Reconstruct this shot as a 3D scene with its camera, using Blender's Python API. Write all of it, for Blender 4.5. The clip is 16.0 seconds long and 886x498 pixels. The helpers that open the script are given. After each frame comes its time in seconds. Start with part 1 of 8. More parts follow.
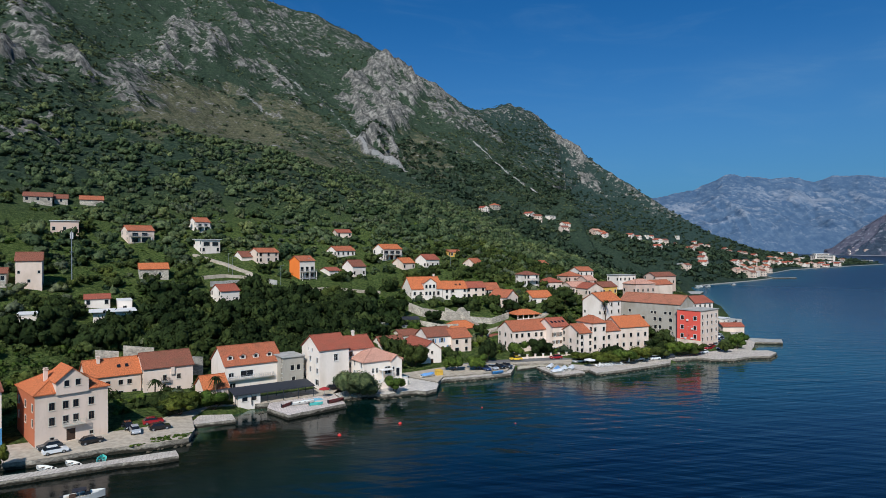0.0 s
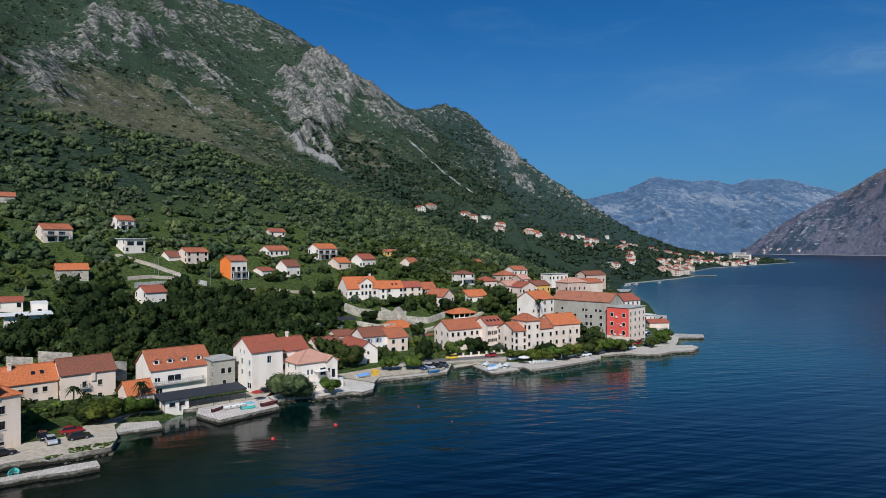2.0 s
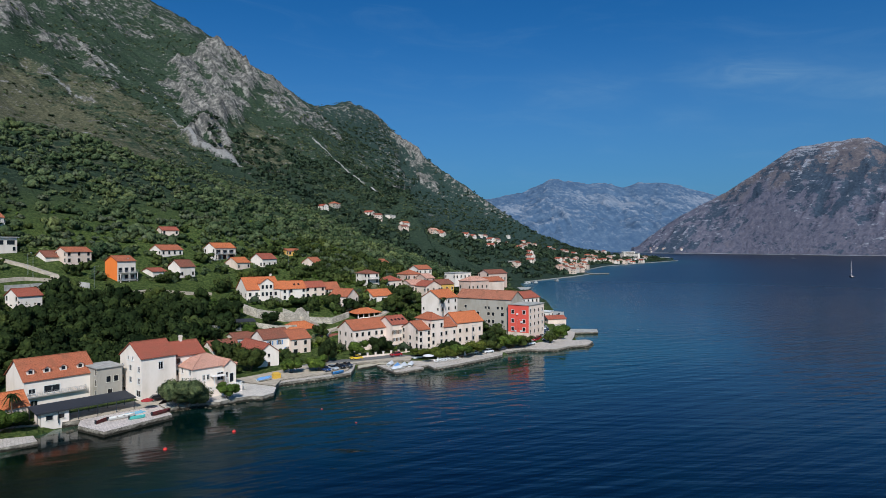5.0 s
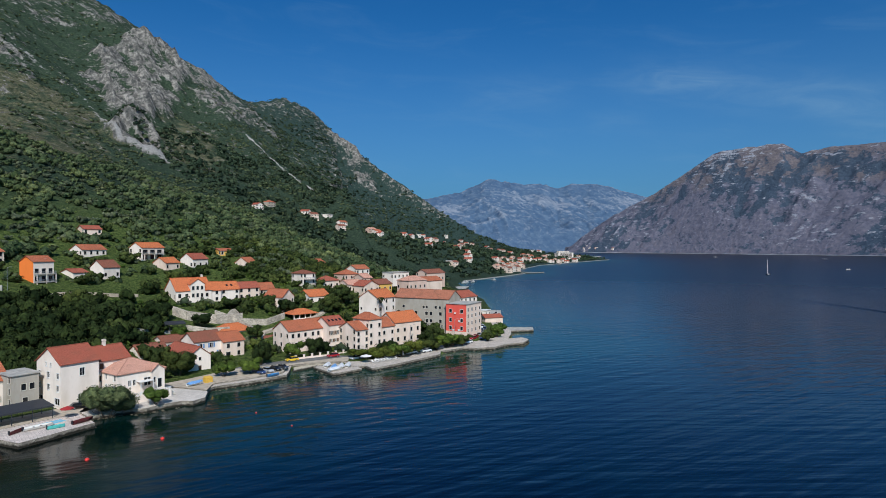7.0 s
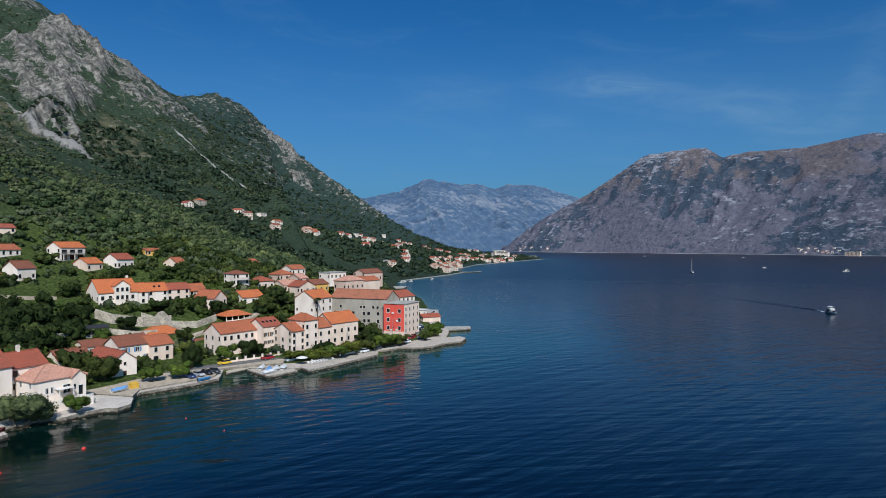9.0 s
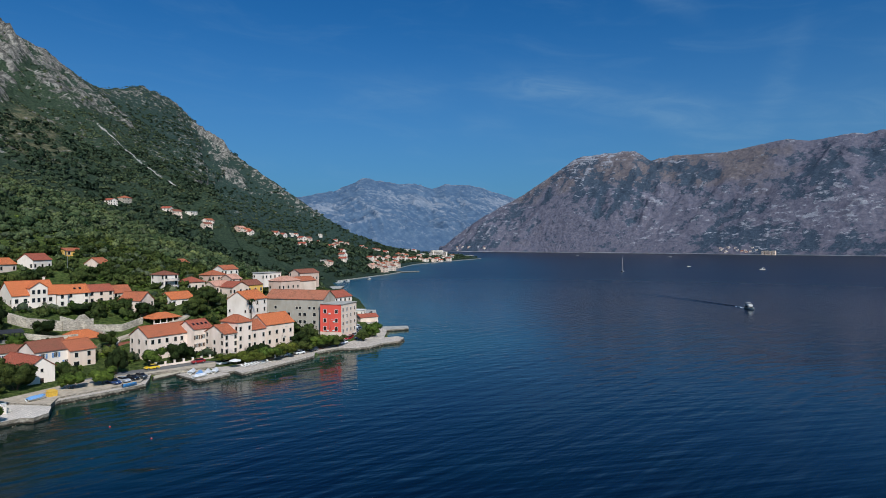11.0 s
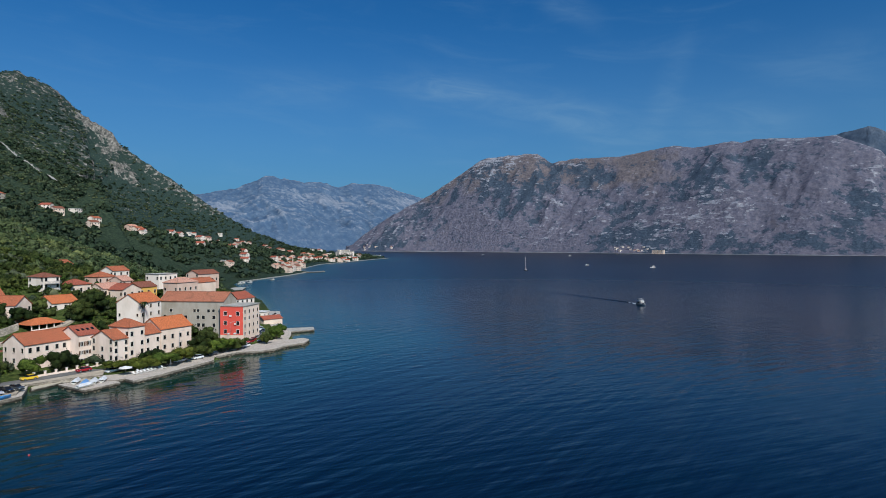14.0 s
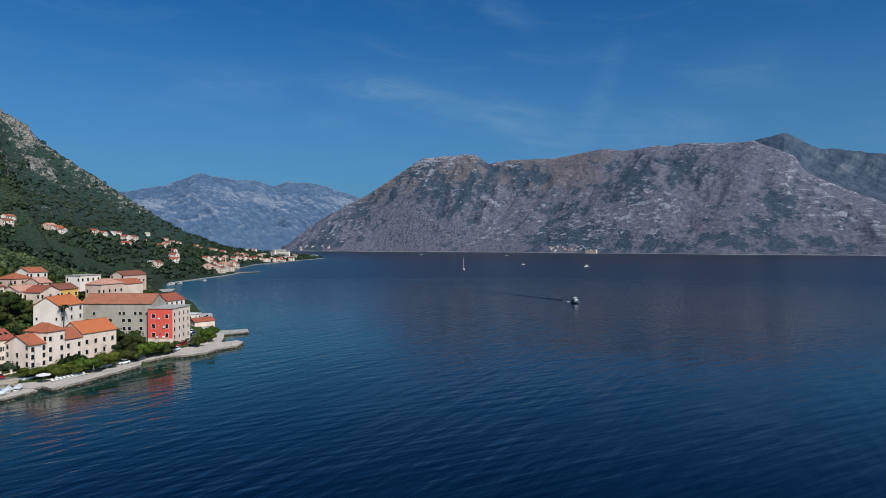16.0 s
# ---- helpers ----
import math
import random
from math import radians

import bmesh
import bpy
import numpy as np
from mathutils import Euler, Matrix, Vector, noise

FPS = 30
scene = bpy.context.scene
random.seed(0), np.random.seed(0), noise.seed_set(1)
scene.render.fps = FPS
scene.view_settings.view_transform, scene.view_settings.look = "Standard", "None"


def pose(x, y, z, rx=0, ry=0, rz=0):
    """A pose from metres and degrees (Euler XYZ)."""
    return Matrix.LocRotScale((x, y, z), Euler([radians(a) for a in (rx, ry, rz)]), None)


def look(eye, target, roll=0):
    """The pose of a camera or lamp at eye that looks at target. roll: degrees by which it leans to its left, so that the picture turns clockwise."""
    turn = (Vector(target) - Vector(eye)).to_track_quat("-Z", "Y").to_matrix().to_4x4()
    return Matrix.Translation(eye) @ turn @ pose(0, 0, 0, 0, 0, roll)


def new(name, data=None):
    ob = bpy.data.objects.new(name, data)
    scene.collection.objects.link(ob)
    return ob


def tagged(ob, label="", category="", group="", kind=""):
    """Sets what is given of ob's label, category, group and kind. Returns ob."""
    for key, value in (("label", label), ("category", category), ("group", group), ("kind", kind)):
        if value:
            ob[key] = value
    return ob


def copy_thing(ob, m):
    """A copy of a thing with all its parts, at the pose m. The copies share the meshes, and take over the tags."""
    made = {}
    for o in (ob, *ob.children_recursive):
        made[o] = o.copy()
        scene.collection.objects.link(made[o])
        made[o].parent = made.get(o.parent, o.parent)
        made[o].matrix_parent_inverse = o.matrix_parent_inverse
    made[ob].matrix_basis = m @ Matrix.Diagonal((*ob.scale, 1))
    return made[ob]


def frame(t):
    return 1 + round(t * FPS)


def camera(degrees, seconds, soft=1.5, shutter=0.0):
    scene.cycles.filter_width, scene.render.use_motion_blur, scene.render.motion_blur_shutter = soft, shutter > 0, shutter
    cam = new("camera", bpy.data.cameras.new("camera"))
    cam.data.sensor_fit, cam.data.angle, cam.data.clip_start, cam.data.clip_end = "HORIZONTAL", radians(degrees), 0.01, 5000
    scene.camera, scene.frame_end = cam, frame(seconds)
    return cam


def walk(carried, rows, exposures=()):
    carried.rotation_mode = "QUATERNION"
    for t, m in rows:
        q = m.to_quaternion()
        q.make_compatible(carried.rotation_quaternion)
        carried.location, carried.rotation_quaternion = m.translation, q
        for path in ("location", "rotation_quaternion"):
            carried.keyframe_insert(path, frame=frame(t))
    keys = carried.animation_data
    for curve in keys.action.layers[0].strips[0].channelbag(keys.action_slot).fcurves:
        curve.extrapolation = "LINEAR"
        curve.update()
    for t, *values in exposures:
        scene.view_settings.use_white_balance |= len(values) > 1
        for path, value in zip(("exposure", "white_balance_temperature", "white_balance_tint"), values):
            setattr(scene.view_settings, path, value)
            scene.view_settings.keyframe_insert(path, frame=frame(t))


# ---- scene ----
cam = camera(71.4, 16.0, soft=0.9)
EYE = (0.0, 0.0, 40.0)
# seconds, yaw and pitch: the drone hovers 40 m over the water and turns to its right
TURN = [
    (0, -0.007, -0.228),
    (0.5, -1.470, -0.240),
    (1, -2.945, -0.253),
    (1.5, -4.426, -0.265),
    (2, -5.909, -0.276),
    (2.5, -7.390, -0.288),
    (3, -8.868, -0.299),
    (3.5, -10.341, -0.310),
    (4, -11.809, -0.321),
    (4.75, -14.001, -0.336),
    (5.5, -16.183, -0.351),
    (6.3, -18.501, -0.367),
    (7, -20.525, -0.380),
    (7.5, -21.970, -0.389),
    (8, -23.413, -0.398),
    (8.5, -24.857, -0.407),
    (9, -26.301, -0.415),
    (9.7, -28.322, -0.426),
    (10.5, -30.632, -0.439),
    (11.3, -32.939, -0.451),
    (12, -34.954, -0.460),
    (12.5, -36.390, -0.467),
    (13, -37.823, -0.474),
    (13.5, -39.254, -0.480),
    (14, -40.682, -0.486),
    (14.5, -42.109, -0.492),
    (15, -43.536, -0.497),
    (15.5, -44.966, -0.503),
    (16, -46.404, -0.508),
]
walk(cam, [(t, pose(*EYE, 90 + pitch, 0, yaw)) for t, yaw, pitch in TURN], [(0, -0.09, 6050, 10), (4, -0.09, 6010, 10), (9, -0.08, 6080, 10), (16, -0.06, 6220, 10)])

# ---------------------------------------------------------------- light
SUN_BEARING, SUN_HEIGHT = -169.0, 42.0          # degrees clockwise from +y, and above the horizon
HORIZON_HAZE = (2.7, 4.8, 7.0)
CIRRUS = ((46.0, 13.0, (-0.22, -0.009), 14.0, 3.0, 0.26), (41.5, 14.0, (-0.08, 0.0), 5.5, 1.4, 0.20), (55.5, 10.2, (-0.3, 0.0), 6.5, 3.4, 0.24), (66.0, 9.6, (-0.1, 0.0), 8.0, 3.4, 0.24),
          (60.5, 12.5, (1.8, 0.0), 3.0, 4.5, 0.14), (52.0, 20.6, (-0.5, 0.0), 4.5, 2.0, 0.18), (27.5, 13.8, (0.02, 0.0), 8.0, 2.6, 0.13), (36.0, 10.8, (0.0, 0.0), 4.0, 1.6, 0.12), (72.0, 14.0, (0.1, 0.0), 7.0, 3.0, 0.10))
world = bpy.data.worlds.new("sky")
scene.world = world
world.use_nodes = True
wn, wl = world.node_tree.nodes, world.node_tree.links
sky = wn.new("ShaderNodeTexSky")
sky.sky_type, sky.sun_disc = "NISHITA", False
sky.sun_elevation, sky.sun_rotation = radians(SUN_HEIGHT), radians(SUN_BEARING)
sky.altitude, sky.air_density, sky.dust_density, sky.ozone_density = 0, 1.0, 1.6, 3.0
tint = wn.new("ShaderNodeMix")
tint.data_type, tint.blend_type = "RGBA", "MULTIPLY"
tint.inputs[0].default_value, tint.inputs[7].default_value = 1.0, (0.220, 0.85, 1.38, 1)
wl.new(sky.outputs[0], tint.inputs[6])


def sky_maths(op, a, b=0.0):
    nd = wn.new("ShaderNodeMath")
    nd.operation = op
    for sock, v in zip(nd.inputs, (a, b)):
        if isinstance(v, (int, float)):
            sock.default_value = v
        else:
            wl.new(v, sock)
    return nd.outputs[0]


def sky_range(v, lo, hi, a=0.0, b=1.0):
    nd = wn.new("ShaderNodeMapRange")
    nd.interpolation_type = "SMOOTHSTEP"
    for sock, x in zip(nd.inputs[1:5], (lo, hi, a, b)):
        sock.default_value = x
    wl.new(v, nd.inputs[0])
    return nd.outputs[0]


def sky_mix(fac, a, c):
    nd = wn.new("ShaderNodeMix")
    nd.data_type = "RGBA"
    nd.inputs[7].default_value = (*c, 1)
    wl.new(fac, nd.inputs[0])
    wl.new(a, nd.inputs[6])
    return nd.outputs[2]


# bearing and height over the horizon, in degrees
way = wn.new("ShaderNodeSeparateXYZ")
wl.new(wn.new("ShaderNodeTexCoord").outputs["Generated"], way.inputs[0])
bearing = sky_maths("MULTIPLY", sky_maths("ARCTAN2", way.outputs[0], way.outputs[1]), 57.2958)
above = sky_maths("MULTIPLY", sky_maths("ARCSINE", way.outputs[2]), 57.2958)
hazed = sky_mix(sky_range(above, 0.0, 22.0, 0.46, 0.0), tint.outputs[2], HORIZON_HAZE)
# thin high cirrus: a main streak that bends down, and fainter wisps beside it
flat = wn.new("ShaderNodeCombineXYZ")
wl.new(sky_maths("ADD", bearing, sky_maths("MULTIPLY", above, 1.2)), flat.inputs[0])
wl.new(above, flat.inputs[1])
grains = []
for stretch, detail in (((0.09, 0.40, 1), 5.0), ((0.20, 0.62, 1), 5.0)):
    mp = wn.new("ShaderNodeMapping")
    mp.inputs["Scale"].default_value = stretch
    wl.new(flat.outputs[0], mp.inputs[0])
    nz = wn.new("ShaderNodeTexNoise")
    nz.inputs["Scale"].default_value, nz.inputs["Detail"].default_value, nz.inputs["Distortion"].default_value = 1.0, detail, 0.8
    nz.inputs["Roughness"].default_value = 0.6
    wl.new(mp.outputs[0], nz.inputs["Vector"])
    grains.append(nz.outputs["Fac"])
cloud = sky_range(grains[0], 0.46, 0.85, 0.0, 0.10)
# bearing, height, bend, half length, half width, strength
for az, el, bend, long_, wide, strong in CIRRUS:
    off = sky_maths("SUBTRACT", bearing, az)
    line = sky_maths("SUBTRACT", sky_maths("SUBTRACT", above, el), sky_maths("ADD", sky_maths("MULTIPLY", off, bend[0]), sky_maths("MULTIPLY", sky_maths("MULTIPLY", off, off), bend[1])))
    line = sky_maths("ADD", line, sky_maths("MULTIPLY", sky_maths("SUBTRACT", grains[0], 0.5), 2.2))
    across = sky_range(sky_maths("ABSOLUTE", line), 0.0, wide, 1.0, 0.0)
    along = sky_range(sky_maths("ABSOLUTE", off), 0.15 * long_, long_, 1.0, 0.0)
    wisp = sky_maths("MULTIPLY", sky_maths("MULTIPLY", across, along), sky_range(grains[1], 0.3, 0.75, 0.25 * strong, strong))
    cloud = sky_maths("ADD", cloud, wisp)
wl.new(sky_mix(sky_maths("MINIMUM", cloud, 0.8), hazed, (3.9, 6.4, 8.6)), wn["Background"].inputs[0])
wn["Background"].inputs[1].default_value = 0.064
sun = new("sun", bpy.data.lights.new("sun", "SUN"))
sun.data.energy, sun.data.angle, sun.data.color = 5.0, radians(0.55), (1.0, 0.94, 0.86)
b, e = radians(SUN_BEARING), radians(SUN_HEIGHT)
sun.matrix_world = look((0, 0, 300), (-math.sin(b) * math.cos(e), -math.cos(b) * math.cos(e), 300 - math.sin(e)))
# ---------------------------------------------------------------- materials


class Mat:
    """A small builder for node materials."""

    def __init__(self, name, rough=0.8):
        self.m = bpy.data.materials.new(name)
        self.m.use_nodes = True
        self.n, self.l = self.m.node_tree.nodes, self.m.node_tree.links
        self.p = self.n["Principled BSDF"]
        self.p.inputs["Roughness"].default_value = rough
        self.p.inputs["Specular IOR Level"].default_value = 0.3

    def node(self, kind, **values):
        nd = self.n.new(kind)
        for k, v in values.items():
            key = int(k[1:]) if k[0] == "i" and k[1:].isdigit() else k.replace("_", " ")
            nd.inputs[key].default_value = v
        return nd

    def coord(self, kind="world"):
        if kind == "world":
            return self.n.new("ShaderNodeNewGeometry").outputs["Position"]
        return self.n.new("ShaderNodeTexCoord").outputs["UV" if kind == "uv" else "Object"]

    def mapped(self, co, scale):
        mp = self.node("ShaderNodeMapping", Scale=scale)
        self.l.new(co, mp.inputs[0])
        return mp.outputs[0]

    def noise(self, co, scale, detail=4.0, rough=0.55):
        nd = self.node("ShaderNodeTexNoise", Scale=scale, Detail=detail, Roughness=rough)
        self.l.new(co, nd.inputs["Vector"])
        return nd.outputs["Fac"]

    def ramp(self, fac, *stops):
        nd = self.n.new("ShaderNodeValToRGB")
        el = nd.color_ramp.elements
        while len(el) < len(stops):
            el.new(0.5)
        for e, (pos, col) in zip(el, stops):
            e.position, e.color = pos, (*col, 1) if len(col) == 3 else col
        self.l.new(fac, nd.inputs[0])
        return nd.outputs[0]

    def gray(self, fac, lo, hi, a=0.0, b=1.0):
        nd = self.node("ShaderNodeMapRange")
        nd.inputs[1].default_value, nd.inputs[2].default_value = lo, hi
        nd.inputs[3].default_value, nd.inputs[4].default_value = a, b
        self.l.new(fac, nd.inputs[0])
        return nd.outputs[0]

    def mix(self, fac, a, b, how="MIX"):
        nd = self.n.new("ShaderNodeMix")
        nd.data_type, nd.blend_type = "RGBA", how
        for sock, v in ((nd.inputs[0], fac), (nd.inputs[6], a), (nd.inputs[7], b)):
            if isinstance(v, (int, float)):
                sock.default_value = v
            elif isinstance(v, tuple):
                sock.default_value = (*v, 1)
            else:
                self.l.new(v, sock)
        return nd.outputs[2]

    def maths(self, op, a, b=0.0):
        nd = self.n.new("ShaderNodeMath")
        nd.operation = op
        for sock, v in zip(nd.inputs, (a, b)):
            if isinstance(v, (int, float)):
                sock.default_value = v
            else:
                self.l.new(v, sock)
        return nd.outputs[0]

    def attr(self, name):
        nd = self.n.new("ShaderNodeAttribute")
        nd.attribute_name = name
        return nd.outputs["Fac"]

    def random(self, kind="object"):
        if kind == "object":
            return self.n.new("ShaderNodeObjectInfo").outputs["Random"]
        return self.n.new("ShaderNodeNewGeometry").outputs["Random Per Island"]

    def color(self, c):
        if isinstance(c, tuple):
            self.p.inputs["Base Color"].default_value = (*c, 1)
        else:
            self.l.new(c, self.p.inputs["Base Color"])
        return self

    def bump(self, height, strength=0.3, distance=0.1):
        nd = self.node("ShaderNodeBump", Strength=strength, Distance=distance)
        self.l.new(height, nd.inputs["Height"])
        self.l.new(nd.outputs[0], self.p.inputs["Normal"])
        return self


def plaster(name, c, stain=(0.62, 0.58, 0.5), amount=0.5, rough=0.9):
    k = Mat(name, rough)
    co = k.coord()
    big = k.noise(k.mapped(co, (0.25, 0.25, 0.12)), 1.0, 5)
    streak = k.noise(k.mapped(co, (1.1, 1.1, 0.35)), 1.0, 5, 0.7)
    dirty = tuple(a * b for a, b in zip(c, stain))
    base = k.mix(k.gray(big, 0.45, 0.75, 0, amount), c, dirty)
    base = k.mix(k.gray(streak, 0.55, 0.85, 0, amount * 0.6), base, tuple(0.75 * a for a in dirty))
    k.color(base)
    return k.bump(k.noise(co, 7.0, 4), 0.25, 0.03).m


def rubble(name, c, scale=1.0):
    """Coursed stone masonry, seen from afar."""
    k = Mat(name, 0.95)
    co = k.coord()
    v = k.node("ShaderNodeTexVoronoi", Scale=1.7 * scale)
    k.l.new(k.mapped(co, (1, 1, 1.7)), v.inputs["Vector"])
    tone = k.ramp(k.noise(co, 0.35, 5), (0.3, tuple(0.6 * a for a in c)), (0.55, c), (0.8, tuple(min(1, 1.25 * a) for a in c)))
    cell = k.mix(1.0, tone, k.ramp(v.outputs["Color"], (0.1, (0.62, 0.62, 0.62)), (0.9, (1.18, 1.16, 1.12))), "MULTIPLY")
    k.color(cell)
    return k.bump(v.outputs["Distance"], 0.6, 0.08).m


def tiles(name, c, old=0.5):
    """Clay roof tiles: ribs down the slope, courses across, sun-bleached and lichened."""
    k = Mat(name, 0.85)
    uv = k.coord("uv")
    wave = k.node("ShaderNodeTexWave", Scale=2.0, Distortion=0.6, Detail=1.0)
    wave.wave_profile = "SIN"
    k.l.new(uv, wave.inputs["Vector"])
    course = k.node("ShaderNodeTexWave", Scale=1.3, Distortion=0.8, Detail=1.0)
    course.bands_direction, course.wave_profile = "Y", "SAW"
    k.l.new(uv, course.inputs["Vector"])
    co = k.coord()
    cell = k.noise(k.mapped(uv, (3.5, 2.6, 1)), 1.0, 1)
    tone = k.ramp(cell, (0.25, tuple(0.55 * a for a in c)), (0.5, c), (0.78, (min(1, c[0] * 1.35), c[1] * 1.45, c[2] * 1.6)))
    patch = k.gray(k.noise(co, 0.45, 5, 0.6), 0.5, 0.78, 0, old)
    tone = k.mix(patch, tone, (0.16, 0.085, 0.05))
    tone = k.mix(k.gray(course.outputs["Fac"], 0.0, 0.25, 0.35, 0.0), tone, (0.05, 0.02, 0.012))
    k.color(tone)
    return k.bump(k.maths("ADD", wave.outputs["Fac"], course.outputs["Fac"]), 0.7, 0.06).m


def plain(name, c, rough=0.6, metal=0.0, vary=0.25, scale=2.0):
    k = Mat(name, rough)
    k.p.inputs["Metallic"].default_value = metal
    k.color(k.mix(k.gray(k.noise(k.coord(), scale, 4), 0.35, 0.75, 0, 1), c, tuple((1 - vary) * a for a in c)))
    return k.m


def foliage(name, dark, light):
    """Leaves: each tree has a tone of its own, each spray varies round it."""
    k = Mat(name, 0.75)
    co = k.coord()
    mid = tuple(0.5 * (a + b) for a, b in zip(dark, light))
    own = k.maths("ADD", k.maths("MULTIPLY", k.attr("tone"), 0.6), k.maths("MULTIPLY", k.random("island"), 0.4))
    tone = k.ramp(own, (0.05, dark), (0.5, mid), (0.95, light))
    region = k.ramp(k.noise(co, 0.035, 4), (0.35, (0.68, 0.76, 0.70)), (0.5, (1, 1, 1)), (0.68, (1.45, 1.32, 1.05)))
    tone = k.mix(1.0, tone, region, "MULTIPLY")
    mottle = k.noise(co, 0.9, 5, 0.74)
    tone = k.mix(1.0, tone, k.ramp(mottle, (0.34, (0.42, 0.46, 0.50)), (0.5, (1, 1, 1)), (0.66, (1.6, 1.5, 1.3))), "MULTIPLY")
    k.color(tone)
    k.p.inputs["Specular IOR Level"].default_value = 0.06
    # light that comes through the leaves
    through_leaf = k.n.new("ShaderNodeBsdfTranslucent")
    k.l.new(tone, through_leaf.inputs["Color"])
    both = k.n.new("ShaderNodeMixShader")
    both.inputs[0].default_value = 0.22
    k.l.new(k.p.outputs[0], both.inputs[1])
    k.l.new(through_leaf.outputs[0], both.inputs[2])
    k.l.new(both.outputs[0], k.n["Material Output"].inputs["Surface"])
    return k.bump(mottle, 1.0, 0.9).m


WHITE = plaster("white_plaster", (0.79, 0.695, 0.60))
CREAM = plaster("cream_plaster", (0.72, 0.572, 0.462), amount=0.6)
STONE = rubble("pale_stone", (0.46, 0.41, 0.335))
GREYSTONE = rubble("grey_stone", (0.30, 0.29, 0.26))
GREYPLASTER = plaster("grey_cement", (0.37, 0.335, 0.28), amount=0.8)
ROWPLASTER = plaster("weathered_cream", (0.77, 0.632, 0.530), amount=0.7)
REDPAINT = plaster("red_paint", (0.70, 0.10, 0.07), amount=0.3)
ORANGEPAINT = plaster("orange_paint", (0.80, 0.20, 0.035), amount=0.25)
TERRACOTTA = plaster("brick_red_plaster", (0.42, 0.13, 0.06), amount=0.4)
YELLOWPAINT = plaster("ochre_paint", (0.72, 0.42, 0.10), amount=0.3)
PINK = plaster("pale_pink_plaster", (0.62, 0.45, 0.36))
TILE = tiles("orange_tiles", (0.42, 0.128, 0.060), 0.6)
TILE_NEW = tiles("bright_orange_tiles", (0.56, 0.160, 0.056), 0.3)
TILE_OLD = tiles("brown_tiles", (0.25, 0.088, 0.052), 0.6)
TILE_PALE = tiles("faded_pink_tiles", (0.58, 0.30, 0.21), 0.4)
TILE_PATCHED = tiles("patched_brown_tiles", (0.40, 0.150, 0.085), 0.95)
TILE_RED = tiles("red_tiles", (0.36, 0.095, 0.055), 0.6)
FRAME = plain("window_frame_white", (0.72, 0.70, 0.66), 0.5, vary=0.1)
FRAME_STONE = plain("stone_surround", (0.58, 0.54, 0.46), 0.9)
SHUTTER = plain("brown_shutter", (0.10, 0.055, 0.03), 0.6)
SHUTTER_BLUE = plain("blue_shutter", (0.16, 0.28, 0.48), 0.6)
DARKWOOD = plain("dark_wood", (0.07, 0.04, 0.025), 0.6)
CONCRETE = plain("concrete", (0.42, 0.40, 0.36), 0.95, vary=0.45, scale=0.6)
ASPHALT = plain("asphalt", (0.16, 0.155, 0.145), 0.95, vary=0.35, scale=0.5)
PAVING = plain("pale_paving", (0.48, 0.405, 0.31), 0.95, vary=0.4, scale=0.8)
METAL = plain("galvanised_metal", (0.45, 0.46, 0.47), 0.4, 0.8)
DARKMETAL = plain("dark_roofing", (0.035, 0.037, 0.042), 0.55)
g = Mat("window_glass", 0.08)
g.color((0.012, 0.014, 0.017))
g.p.inputs["Specular IOR Level"].default_value = 0.5
GLASS = g.m

# land: scrub, dry grass and bare limestone by the rock and dry attributes of the mesh
k = Mat("hillside", 0.95)
k.p.inputs["Specular IOR Level"].default_value = 0.05
co = k.coord()
grain = k.noise(co, 0.07, 9, 0.68)
fine = k.noise(co, 0.35, 7, 0.7)
scrub = k.ramp(fine, (0.34, (0.014, 0.028, 0.018)), (0.5, (0.034, 0.054, 0.033)), (0.66, (0.068, 0.090, 0.053)))
grass = k.ramp(fine, (0.34, (0.040, 0.050, 0.030)), (0.52, (0.112, 0.108, 0.062)), (0.7, (0.215, 0.198, 0.125)))
rock = k.ramp(k.noise(k.mapped(co, (1, 1, 0.6)), 0.13, 9, 0.75), (0.34, (0.036, 0.042, 0.042)), (0.48, (0.122, 0.117, 0.104)), (0.64, (0.37, 0.345, 0.300)))
soil = k.mix(k.gray(k.maths("ADD", k.attr("dry"), k.maths("MULTIPLY", k.maths("SUBTRACT", grain, 0.5), 1.8)), 0.38, 0.66), scrub, grass)
bare = k.gray(k.maths("ADD", k.attr("rock"), k.maths("ADD", k.maths("MULTIPLY", k.maths("SUBTRACT", grain, 0.5), 2.6), k.maths("MULTIPLY", k.maths("SUBTRACT", k.noise(co, 0.16, 6, 0.65), 0.5), 1.8))), 0.46, 0.58)
stone = k.mix(k.gray(k.attr("scree"), 0.25, 0.6), rock, k.ramp(fine, (0.3, (0.17, 0.165, 0.155)), (0.7, (0.36, 0.345, 0.32))))
meadow = k.ramp(k.noise(co, 0.9, 6, 0.7), (0.34, (0.024, 0.044, 0.012)), (0.5, (0.074, 0.108, 0.029)), (0.68, (0.165, 0.190, 0.058)))
soil = k.mix(k.attr("meadow"), soil, meadow)
# distance haze put into the base colour: bluer green further off
soil = k.mix(k.attr("haze_tint"), soil, k.ramp(fine, (0.34, (0.014, 0.030, 0.028)), (0.5, (0.026, 0.046, 0.041)), (0.66, (0.044, 0.066, 0.056))))
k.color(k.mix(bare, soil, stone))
k.bump(k.maths("ADD", fine, k.noise(co, 0.12, 9, 0.75)), 0.9, 3.0)
HILLSIDE = k.m

